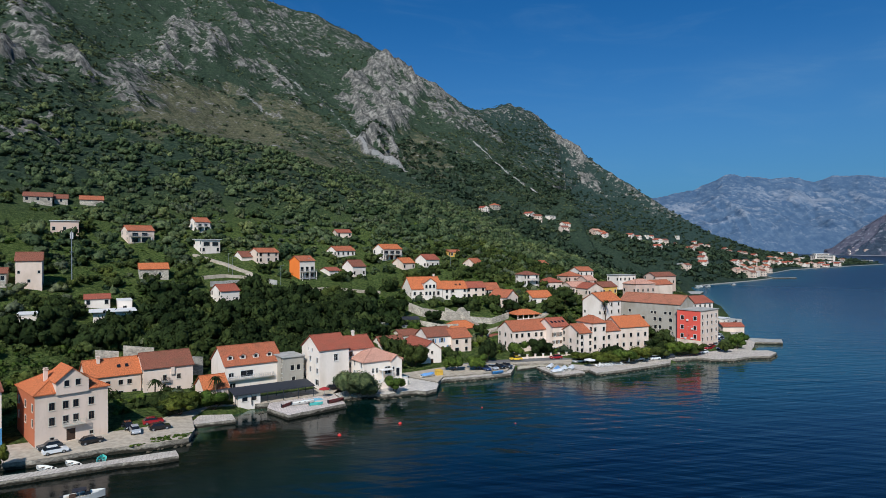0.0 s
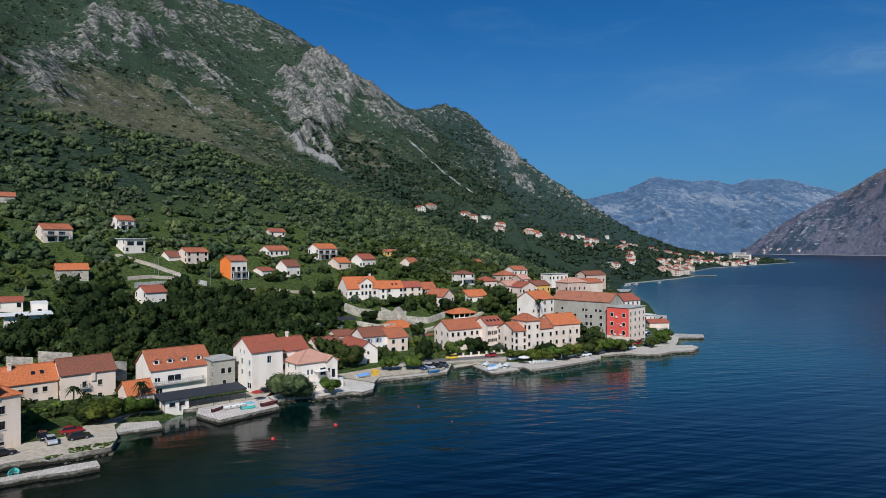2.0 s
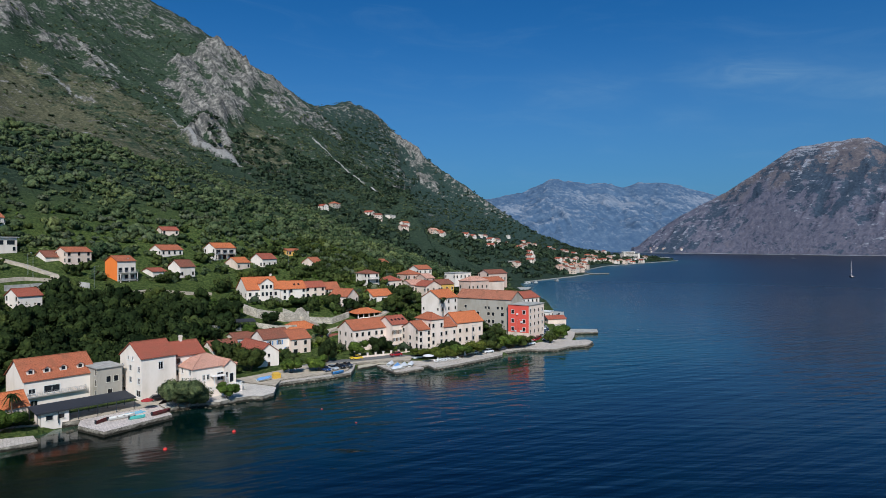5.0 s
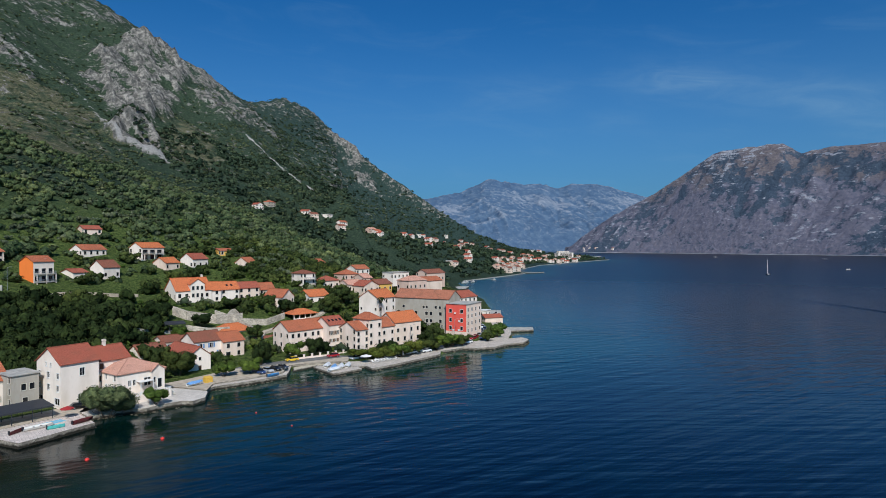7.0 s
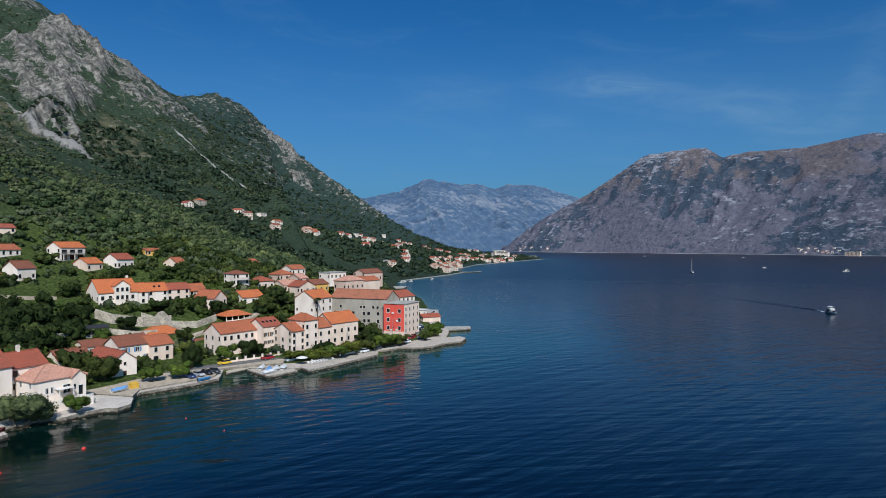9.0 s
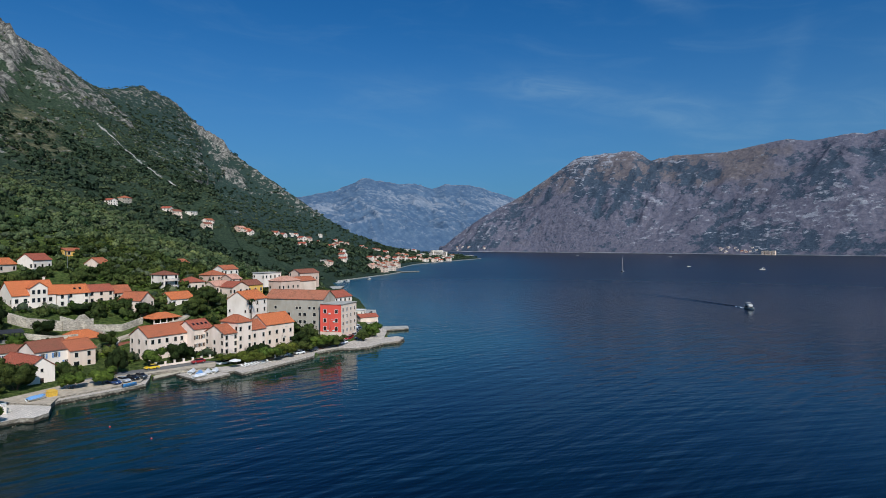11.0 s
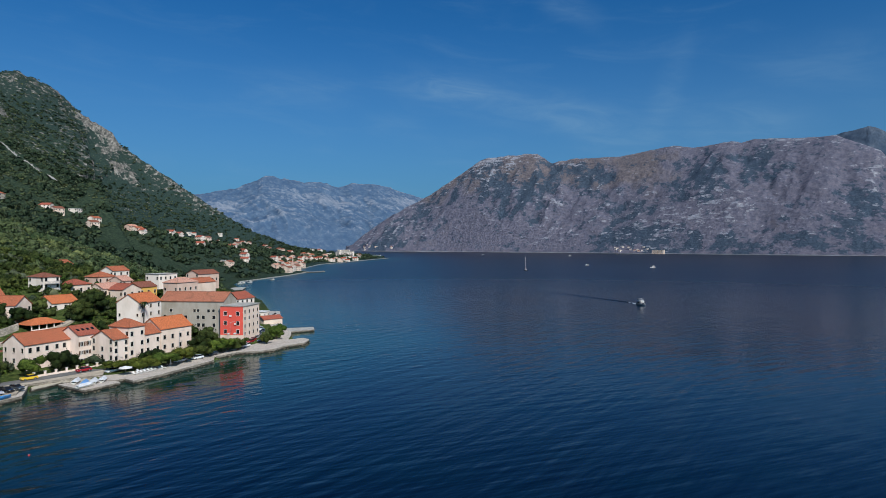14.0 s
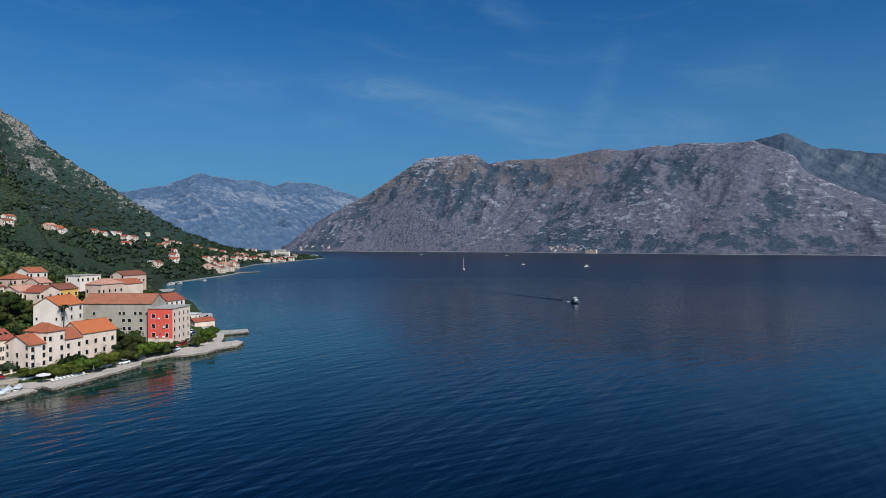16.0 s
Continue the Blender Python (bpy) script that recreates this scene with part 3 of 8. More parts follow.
# sea: finer towards the town
sx = np.concatenate([-spread(100, 4900, 10, 1.25)[::-1], np.arange(-95, 300, 5.0), spread(300, 4900, 6, 1.2)])
sy = np.concatenate([-spread(0, 4900, 20, 1.3)[::-1], np.arange(10, 420, 5.0), spread(420, 4900, 6, 1.2)])
X, Y = np.meshgrid(sx, sy)
D, _, S = to_line(X, Y, SHORE)
sheet("water", X, Y, np.zeros_like(X), SEA, [("shallow", np.clip(1 - D / 75, 0, 1) ** 1.3 * (S < 0) + (S > 0)), ("teal_side", np.clip((X + 35 + 25 * (fbm(X / 30, Y / 30, 19, 3) - 0.5)) / 60, 0, 1)), ("far_rough", np.clip((np.hypot(X, Y) - 230) / 550, 0, 1))], "calm dark blue bay with a low swell", "sea")

# the near shore, in strips along the coast
CO, SI = 0.766, 0.643
us = np.concatenate([np.arange(-420, 700, 4.0), np.arange(700, 2700, 8.0)])
vs = np.concatenate([-spread(0, 260, 6, 1.1)[::-1], np.arange(2, 330, 3.0), spread(330, 2400, 3.2, 1.008)])
U, V = np.meshgrid(us, vs)
X, Y = CO * U - SI * V - 0.0, SI * U + CO * V + 100.0
Z = land_height(X, Y)
GX, GY = np.gradient(Z, axis=1) / np.gradient(X, axis=1).clip(0.5), np.gradient(Z, axis=0) / np.hypot(np.gradient(X, axis=0), np.gradient(Y, axis=0)).clip(0.5)
steep = np.hypot(GX, GY)


crag = crag_mask(X, Y)
scree = sum(np.exp(-(to_line(X, Y, line)[0] / wide) ** 2) for wide, line in SCREE)
UU, VV = CO * X + SI * Y, -SI * X + CO * Y
rock = 0.11 + 0.07 * zones(X, Y, DRY, 40.0, 207) + 0.16 * np.clip((steep - 0.55) / 0.5, 0, 1) + 0.34 * crag + 0.20 * (ridged(UU / 60, VV / 170, 71, 4) - 0.62) + 0.4 * scree
rock += (0.10 + 0.20 * crag) * standing_out(Z, 3, 5.0) + 0.10 * standing_out(Z, 9, 14.0)
rock -= 0.5 * np.clip((125 - Z) / 50, 0, 1) * (crag < 0.3)
dry = 0.13 - 0.12 * np.clip((X - 60) / 120, 0, 1) + 0.62 * zones(X, Y, DRY, 40.0, 207) - 0.18 * np.clip((110 - Z) / 40, 0, 1) 
sheet("ground", X, Y, Z, HILLSIDE, [("rock", rock), ("dry", dry), ("scree", scree), ("haze_tint", 0.85 * np.clip((0.55 * np.hypot(X, Y) + 1.2 * X - 620) / 700, 0, 1)), ("meadow", np.clip((75 - Z) / 30, 0, 1) * np.clip((420 - UU) / 120, 0, 1))], "green mountainside with scrub and bare grey limestone", "hillside")

# the bare range across the bay, the peak behind it, and the hazy range that closes the bay
X, Y = np.meshgrid(spread(1700, 3560, 8.0, 1.002), np.concatenate([np.arange(60, 3300, 8.5), np.arange(3300, 4200, 20.0)]))
Z = east_height(X, Y)
Z = np.where(np.hypot(X, Y) > 4850, -6, Z)
UU, VV = -0.15 * X + 0.99 * Y, 0.99 * X + 0.15 * Y
ribs = 0.7 * standing_out(Z, 2, 6.0) + 0.3 * standing_out(Z, 9, 24.0)
rock = 0.27 + 0.42 * ribs + 1.0 * (fbm(X / 300, Y / 300, 87, 5) - 0.5) - 0.12 * np.clip((60 - Z) / 50, 0, 1)
AZ = np.degrees(np.arctan2(X, Y))
dry = np.clip((Z - 230 - 200 * (fbm(UU / 260, VV / 260, 97, 3) - 0.5)) / 170, 0, 1) * np.clip((66 - AZ) / 8, 0, 1) * (0.55 + fbm(UU / 200, VV / 120, 89, 3)) + 1.1 * (fbm(X / 190, Y / 190, 93, 4) - 0.54)
scrub = 0.26 + 0.50 * zones(X, Y, SCRUB_EAST, 130.0, 211) - 0.10 * ribs
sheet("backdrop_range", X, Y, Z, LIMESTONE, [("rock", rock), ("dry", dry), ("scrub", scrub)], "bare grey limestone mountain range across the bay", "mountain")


def far_range(name, rows, depth, seed, amp, label, material):
    """A distant range with a crest through the given points, gullies down its face, and a band of paler cliffs."""
    a = np.array([r[0] for r in rows])
    bb = np.linspace(a[0], a[-1], 520)
    rr, zz = np.interp(bb, a, [r[1] for r in rows]), np.interp(bb, a, [r[2] for r in rows])
    q = np.linspace(0, 1.1, 80)[:, None]
    R = rr[None] - depth * (1 - q)
    X, Y = R * np.sin(np.radians(bb))[None], R * np.cos(np.radians(bb))[None]
    across = R * np.radians(bb)[None]
    Zr = zz[None] * np.where(q < 1, q ** 0.9, 1 - (q - 1) * 2)
    bent = across + 260 * (fbm(across / 500, R / 500, seed + 5, 3) - 0.5)
    fade = np.clip(q * 3, 0, 1) * (1.1 - q).clip(0.10)
    Zr = Zr + fade * (1.4 * amp * (ridged(bent / 520, R / 700, seed, 6) - 0.6) + 0.5 * amp * (ridged(bent / 150, R / 260, seed + 3, 4) - 0.6)) + 24 * (ridged(across / 75, R / 75, seed + 9, 4) - 0.6) * np.clip(q * 4, 0, 1)
    Zr[0] = -8
    share = Zr / np.maximum(zz[None], 1)
    cliff_and_shading = np.exp(-((share - 0.72 - 0.25 * (fbm(across / 420, 0 * R, seed + 11, 3) - 0.5)) / 0.10) ** 2) * np.clip(2.2 * fbm(across / 260, R / 300, seed + 13, 4) - 0.55, 0, 1)
    cliff_and_shading = cliff_and_shading + 0.8 * np.clip(1.6 * ridged(bent / 170, Zr / 420, seed + 17, 4) - 1.0, 0, 1) * np.clip(share * 2, 0, 1) * (share < 0.7)
    # ribs paler and gullies darker: relief shading put into the colour mask
    cliff_and_shading = cliff_and_shading + 0.55 * standing_out(Zr, 1, 7.0) + 0.45 * standing_out(Zr, 4, 18.0)
    return sheet(name, X, Y, Zr, material, [("cliff_and_shading", cliff_and_shading), ("share", np.clip(share, 0, 1))], label, "mountain")


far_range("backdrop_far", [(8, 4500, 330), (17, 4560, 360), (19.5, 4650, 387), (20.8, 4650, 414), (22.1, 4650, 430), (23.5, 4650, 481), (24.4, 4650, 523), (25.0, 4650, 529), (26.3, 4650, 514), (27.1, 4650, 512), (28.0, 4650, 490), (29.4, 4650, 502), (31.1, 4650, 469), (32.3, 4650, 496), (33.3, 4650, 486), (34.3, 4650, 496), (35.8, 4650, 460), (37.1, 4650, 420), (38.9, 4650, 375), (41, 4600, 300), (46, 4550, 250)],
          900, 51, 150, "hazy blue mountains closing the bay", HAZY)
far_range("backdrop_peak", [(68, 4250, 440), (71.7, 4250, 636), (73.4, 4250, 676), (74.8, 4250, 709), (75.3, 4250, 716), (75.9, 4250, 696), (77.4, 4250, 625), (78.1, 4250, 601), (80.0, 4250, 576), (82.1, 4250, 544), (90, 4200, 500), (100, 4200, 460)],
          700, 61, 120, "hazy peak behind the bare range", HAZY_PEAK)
# ---------------------------------------------------------------- builders
def mesh(name, verts, faces, material, uvs=None, smooth=False):
    me = bpy.data.meshes.new(name)
    me.from_pydata([tuple(v) for v in verts], [], faces)
    if uvs:
        layer = me.uv_layers.new(name="UVMap")
        layer.data.foreach_set("uv", np.array([c for f in uvs for c in f], np.float32).ravel())
    if smooth:
        me.polygons.foreach_set("use_smooth", np.ones(len(me.polygons), bool))
    me.materials.append(material)
    me.update()
    return me


def part(name, me, parent, m=None, label=""):
    """A mesh object under a thing or under a part, at the local pose m."""
    ob = new(name, me)
    ob.parent = parent
    if m is not None:
        ob.matrix_local = m
    return tagged(ob, label)


def thing(name, m, label, category, group="", kind=""):
    ob = new(name)
    ob.matrix_world = m
    return tagged(ob, label, category, group, kind)


class Shape:
    """Collects boxes, prisms and quads into one mesh."""

    def __init__(self):
        self.v, self.f = [], []

    def add(self, verts, faces):
        n = len(self.v)
        self.v += [tuple(p) for p in verts]
        self.f += [tuple(i + n for i in f) for f in faces]
        return self

    def box(self, x0, y0, z0, x1, y1, z1):
        return self.add([(x0, y0, z0), (x1, y0, z0), (x1, y1, z0), (x0, y1, z0), (x0, y0, z1), (x1, y0, z1), (x1, y1, z1), (x0, y1, z1)],
                        [(0, 3, 2, 1), (4, 5, 6, 7), (0, 1, 5, 4), (1, 2, 6, 5), (2, 3, 7, 6), (3, 0, 4, 7)])

    def prism(self, pts, z0, z1, taper=0.0):
        """A plan polygon (anticlockwise) drawn up from z0 to z1, its top drawn in by taper."""
        cx, cy = sum(p[0] for p in pts) / len(pts), sum(p[1] for p in pts) / len(pts)
        n = len(pts)
        top = []
        for x, y in pts:
            r = math.hypot(x - cx, y - cy)
            top.append((x - (x - cx) / r * taper, y - (y - cy) / r * taper, z1))
        return self.add([(x, y, z0) for x, y in pts] + top,
                        [tuple(range(n, 2 * n)), tuple(reversed(range(n)))] + [(i, (i + 1) % n, n + (i + 1) % n, n + i) for i in range(n)])

    def tube(self, a, b, ra, rb, n=8):
        a, b = Vector(a), Vector(b)
        q = (b - a).to_track_quat("Z", "Y").to_matrix()
        ring = [Vector((math.cos(2 * math.pi * i / n), math.sin(2 * math.pi * i / n), 0)) for i in range(n)]
        return self.add([a + q @ (r * ra) for r in ring] + [b + q @ (r * rb) for r in ring],
                        [(i, (i + 1) % n, n + (i + 1) % n, n + i) for i in range(n)] + [tuple(range(n, 2 * n)), tuple(reversed(range(n)))])

    def mesh(self, name, material, smooth=False):
        return mesh(name, self.v, self.f, material, smooth=smooth)


def panel(shape, o, a, n, length, bottom, top, holes, deep=0.22):
    """An upright wall face from o along a with outward normal n; top: (s, z) points; holes: (s0, s1, z0, z1), cut through with reveals."""
    o, a, n = Vector(o), Vector(a), Vector(n)
    at = lambda s, z, d=0.0: o + a * s - n * d + Vector((0, 0, z))
    ss = sorted({0.0, length, *(s for s, _ in top), *(h[0] for h in holes), *(h[1] for h in holes)})
    tops = lambda s: float(np.interp(s, [p[0] for p in top], [p[1] for p in top]))
    for s0, s1 in zip(ss[:-1], ss[1:]):
        if s1 - s0 < 1e-6:
            continue
        mid = 0.5 * (s0 + s1)
        cuts = sorted((h[2], h[3]) for h in holes if h[0] < mid < h[1])
        z = bottom
        for z0, z1 in cuts:
            shape.add([at(s0, z), at(s1, z), at(s1, z0), at(s0, z0)], [(0, 1, 2, 3)])
            z = z1
        shape.add([at(s0, z), at(s1, z), at(s1, tops(s1)), at(s0, tops(s0))], [(0, 1, 2, 3)])
    for s0, s1, z0, z1 in holes:
        shape.add([at(s0, z0), at(s1, z0), at(s1, z1), at(s0, z1), at(s0, z0, deep), at(s1, z0, deep), at(s1, z1, deep), at(s0, z1, deep)],
                  [(0, 4, 5, 1), (1, 5, 6, 2), (2, 6, 7, 3), (3, 7, 4, 0), (4, 7, 6, 5)])


def slab(polys, thick, uvs_of):
    """A roof of plane polygons with thickness; uvs_of gives a polygon's (u, v) corners in metres."""
    verts, faces, uvs, edges = [], [], [], {}
    for poly in polys:
        i = len(verts)
        k = len(poly)
        verts += [Vector(p) for p in poly] + [Vector(p) - Vector((0, 0, thick)) for p in poly]
        faces.append(tuple(range(i, i + k)))
        uvs.append(uvs_of(poly))
        faces.append(tuple(reversed(range(i + k, i + 2 * k))))
        uvs.append([(0, 0)] * k)
        for j in range(k):
            p, q = i + j, i + (j + 1) % k
            key = frozenset((tuple(round(c, 3) for c in verts[p]), tuple(round(c, 3) for c in verts[q])))
            edges.setdefault(key, []).append((p, q, k))
    for used in edges.values():
        if len(used) == 1:
            p, q, k = used[0]
            faces.append((p, p + k, q + k, q))
            uvs.append([(0, 0)] * 4)
    return verts, faces, uvs


def roof_uv(poly):
    """Metres along the eaves and up the slope."""
    a, b, c = (Vector(p) for p in poly[:3])
    n = (b - a).cross(c - a).normalized()
    u = Vector((-n.y, n.x, 0))
    u = u.normalized() if u.length > 1e-5 else Vector((1, 0, 0))
    v = n.cross(u)
    return [(Vector(p).dot(u), Vector(p).dot(v)) for p in poly]


WINDOWS = {}


def window_meshes(w, h, style):
    """Surround with sill, pane with bars, and shutters for a window of that size; built once for each size."""
    key = (round(w, 2), round(h, 2), style)
    if key not in WINDOWS:
        s = Shape()
        t, p = 0.11, 0.035
        for x0, x1, z0, z1 in ((-w / 2 - t, -w / 2, -0.02, h + t), (w / 2, w / 2 + t, -0.02, h + t), (-w / 2, w / 2, h, h + t)):
            s.box(x0, -p, z0, x1, 0.10, z1)
        s.box(-w / 2 - t - 0.06, -p - 0.07, -0.12, w / 2 + t + 0.06, 0.10, -0.02)
        g = Shape()
        g.box(-w / 2 + 0.003, 0.13, 0.003, w / 2 - 0.003, 0.16, h - 0.003)
        bars = Shape()
        for x0, x1, z0, z1 in ((-w / 2 + 0.004, -w / 2 + 0.07, 0.004, h - 0.004), (w / 2 - 0.07, w / 2 - 0.004, 0.004, h - 0.004), (-w / 2 + 0.07, w / 2 - 0.07, 0.004, 0.07),
                               (-w / 2 + 0.07, w / 2 - 0.07, h - 0.07, h - 0.004), (-0.035, 0.035, 0.07, h - 0.07)):
            bars.box(x0, 0.09, z0, x1, 0.126, z1)
        sw, leaves = w / 2, []
        for side in (-1, 1):
            sh = Shape()
            x0 = side * (w / 2 + t + 0.02)
            x1 = x0 + side * sw
            sh.box(min(x0, x1), -0.07, 0.0, max(x0, x1), -0.03, h)
            for i in range(5):
                z = h * (i + 0.5) / 5
                sh.box(min(x0, x1) + 0.06, -0.085, z - 0.06, max(x0, x1) - 0.06, -0.07, z + 0.06)
            leaves.append(sh.mesh("shutter", SHUTTER_BLUE if "blue" in style else SHUTTER))
        WINDOWS[key] = (s.mesh("surround", FRAME_STONE if "stone" in style else FRAME), g.mesh("pane", GLASS),
                        bars.mesh("sash", DARKWOOD if "dark" in style else FRAME), leaves)
    return WINDOWS[key]


def window(parent, m, w, h, style="stone"):
    surround, pane, sash, leaves = window_meshes(w, h, style)
    ob = part("window", surround, parent, m)
    part("pane", pane, ob, label="dark glass pane")
    if "bare" not in style:
        part("sash", sash, ob)
    if "shut" in style:
        for leaf in leaves:
            part("shutter", leaf, ob)
    return ob


def chimney(parent, x, y, z, h, wall):
    s = Shape().box(-0.35, -0.35, -1.2, 0.35, 0.35, h).box(-0.45, -0.45, h, 0.45, 0.45, h + 0.12)
    for ox in (-0.3, 0.1):
        s.box(ox, -0.3, h + 0.12, ox + 0.2, 0.3, h + 0.35)
    s.box(-0.42, -0.42, h + 0.35, 0.42, 0.42, h + 0.43)
    part("chimney", s.mesh("chimney", wall), parent, pose(x, y, z))


FOOTPRINTS = []


def evenly(n, length, w, margin=0.12):
    if n == 1:
        return [length / 2]
    e = max(margin * length, w / 2 + 0.5)
    return [e + (length - 2 * e) * i / (n - 1) for i in range(n)]


def house(label, x, y, z, w, d, h, ang=32, roof="gable", ridge="x", rise=None, wall=None, tile=None, front=None, left=None, right=None,
          style="stone dark bare", over=0.35, chim=(), dormers=(), door=None, found=4.0, side_wall=None, side_of="left", ww=1.05, wh=1.45, sky_lights=(), group="", category="house", parapet=0.0, name="house", balconies=()):
    """A house whose front-left corner stands at (x, y, z), its front running along ang degrees from +x. front, left, right: rows of (sill, count)
    or (sill, (places), width, height); rise: ridge over eaves."""
    wall, tile = wall or WHITE, tile or TILE
    m = pose(x, y, z, 0, 0, ang)
    top = thing(name, m, label, category, group)
    a = radians(ang)
    FOOTPRINTS.append((x, y, math.cos(a), math.sin(a), w, d))
    rise = rise if rise is not None else 0.24 * (d if ridge == "x" else w)
    floors = max(1, int(round(h / 2.9)))
    auto = lambda length: tuple((0.9 + 2.85 * i * h / (2.85 * floors), max(1, int(length / 2.9))) for i in range(floors))
    front = auto(w) if front is None else front
    left = auto(d * 0.8) if left is None else left
    right = () if right is None else right
    gable_lr, gable_fb = roof == "gable" and ridge == "x", roof == "gable" and ridge == "y"
    top_lr = [(0, h), (d / 2, h + rise), (d, h)] if gable_lr else [(0, h + parapet), (d, h + parapet)]
    top_fb = [(0, h), (w / 2, h + rise), (w, h)] if gable_fb else [(0, h + parapet), (w, h + parapet)]
    body, side = Shape(), Shape()
    sides = (("front", (0, 0, 0), (1, 0, 0), (0, -1, 0), w, top_fb, front, 0), ("right", (w, 0, 0), (0, 1, 0), (1, 0, 0), d, top_lr, right, 90),
             ("back", (w, d, 0), (-1, 0, 0), (0, 1, 0), w, top_fb, (), 180), ("left", (0, d, 0), (0, -1, 0), (-1, 0, 0), d, top_lr, left, -90))
    for key, o, along, normal, length, tops, rows, turn in sides:
        holes, placed = [], []
        for row in rows:
            sill, n = row[0], row[1]
            rw, rh = (row[2], row[3]) if len(row) > 3 else (ww, wh)
            for s in (evenly(n, length, rw) if isinstance(n, int) else n):
                if key == "left":
                    s = length - s if not isinstance(n, int) else s
                lim = min(float(np.interp(s + e, [p[0] for p in tops], [p[1] for p in tops])) for e in (-rw / 2, rw / 2))
                if sill + rh > lim - 0.12 or s - rw / 2 < 0.1 or s + rw / 2 > length - 0.1:
                    continue
                holes.append((s - rw / 2, s + rw / 2, sill, sill + rh))
                placed.append((s, sill, rw, rh))
        if key == "front" and door is not None:
            s, dw, dh = door
            holes = [q for q in holes if q[1] < s - dw / 2 - 0.15 or q[0] > s + dw / 2 + 0.15 or q[2] > dh + 0.1]
            placed = [q for q in placed if q[0] + q[2] / 2 < s - dw / 2 - 0.15 or q[0] - q[2] / 2 > s + dw / 2 + 0.15 or q[1] > dh + 0.1]
            holes.append((s - dw / 2, s + dw / 2, 0.02, dh))
            leaf = Shape().box(-dw / 2 + 0.01, 0.1, 0.03, dw / 2 - 0.01, 0.15, dh - 0.01)
            for sx in (-1, 1):
                leaf.box(sx * dw / 4 - dw / 6, 0.08, 0.25, sx * dw / 4 + dw / 6, 0.1, dh * 0.45).box(sx * dw / 4 - dw / 6, 0.08, dh * 0.52, sx * dw / 4 + dw / 6, 0.1, dh - 0.2)
            part("door", leaf.mesh("door", DARKWOOD), top, pose(s, 0, 0), "dark wooden double door")
        panel(side if (side_wall and key == side_of) else body, o, along, normal, length, -found, tops, holes)
        for s, sill, rw, rh in placed:
            p = Vector(o) + Vector(along) * s
            window(top, pose(p.x, p.y, sill, 0, 0, turn), rw, rh, style)
    part("wall", body.mesh("wall", wall), top)
    if side_wall:
        part("wall", side.mesh("wall", side_wall), top, label="side wall in another colour")
    o = over
    if roof == "flat":
        s = Shape().box(0.25, 0.25, h - 0.25, w - 0.25, d - 0.25, h)
        s.box(-o, -o, h + parapet + 0.002, w + o, d + o, h + parapet + 0.22)
        part("roof", s.mesh("roof", tile), top)
    else:
        th = 0.16
        if roof == "gable":
            if ridge == "x":
                k = rise / (d / 2)
                polys = [[(-o, -o, h - k * o), (w + o, -o, h - k * o), (w + o, d / 2, h + rise), (-o, d / 2, h + rise)],
                         [(w + o, d + o, h - k * o), (-o, d + o, h - k * o), (-o, d / 2, h + rise), (w + o, d / 2, h + rise)]]
            else:
                k = rise / (w / 2)
                polys = [[(-o, d + o, h - k * o), (-o, -o, h - k * o), (w / 2, -o, h + rise), (w / 2, d + o, h + rise)],
                         [(w + o, -o, h - k * o), (w + o, d + o, h - k * o), (w / 2, d + o, h + rise), (w / 2, -o, h + rise)]]
        else:
            run = min(w, d) / 2
            k = rise / run
            e = h - k * o
            r0, r1 = ((run, d / 2), (w - run, d / 2)) if w >= d else ((w / 2, run), (w / 2, d - run))
            A, B, C, E = (-o, -o, e), (w + o, -o, e), (w + o, d + o, e), (-o, d + o, e)
            R0, R1 = (*r0, h + rise), (*r1, h + rise)
            if w >= d:
                polys = [[A, B, R1, R0], [B, C, R1], [C, E, R0, R1], [E, A, R0]]
            else:
                polys = [[A, B, R0], [B, C, R1, R0], [C, E, R1], [E, A, R0, R1]]
            polys = [[p for i, p in enumerate(q) if i == 0 or (Vector(p) - Vector(q[i - 1])).length > 1e-4] for q in polys]
        polys = [[(p[0], p[1], p[2] + th + 0.02) for p in q] for q in polys]
        v, f, uv = slab(polys, th, roof_uv)
        cover = part("roof", mesh("roof", v, f, tile, uv), top)
        ridges = Shape()
        tops_ = sorted({p for q in polys for p in q if p[2] > h + rise}, key=lambda p: (p[0], p[1]))
        if len(tops_) == 2:
            ridges.tube(tops_[0], tops_[1], 0.14, 0.14, 6)
        if roof == "hip":
            for c in (polys[0][0], polys[0][1], polys[2][0], polys[2][1]):
                near = min(tops_, key=lambda p: (Vector(p) - Vector(c)).length)
                ridges.tube(c, near, 0.11, 0.11, 6)
        if ridges.v:
            part("ridge_tiles", ridges.mesh("ridge_tiles", tile), cover)
        slope_z = lambda yy: h + rise * min(yy, d - yy) / (d / 2) if ridge == "x" else h
        for s in sky_lights:
            yy = d * 0.24
            part("skylight", Shape().box(-0.4, -0.55, 0.0, 0.4, 0.55, 0.09).mesh("skylight", GLASS), cover, pose(s, yy, slope_z(yy) + 0.19, math.degrees(math.atan2(rise, d / 2))))
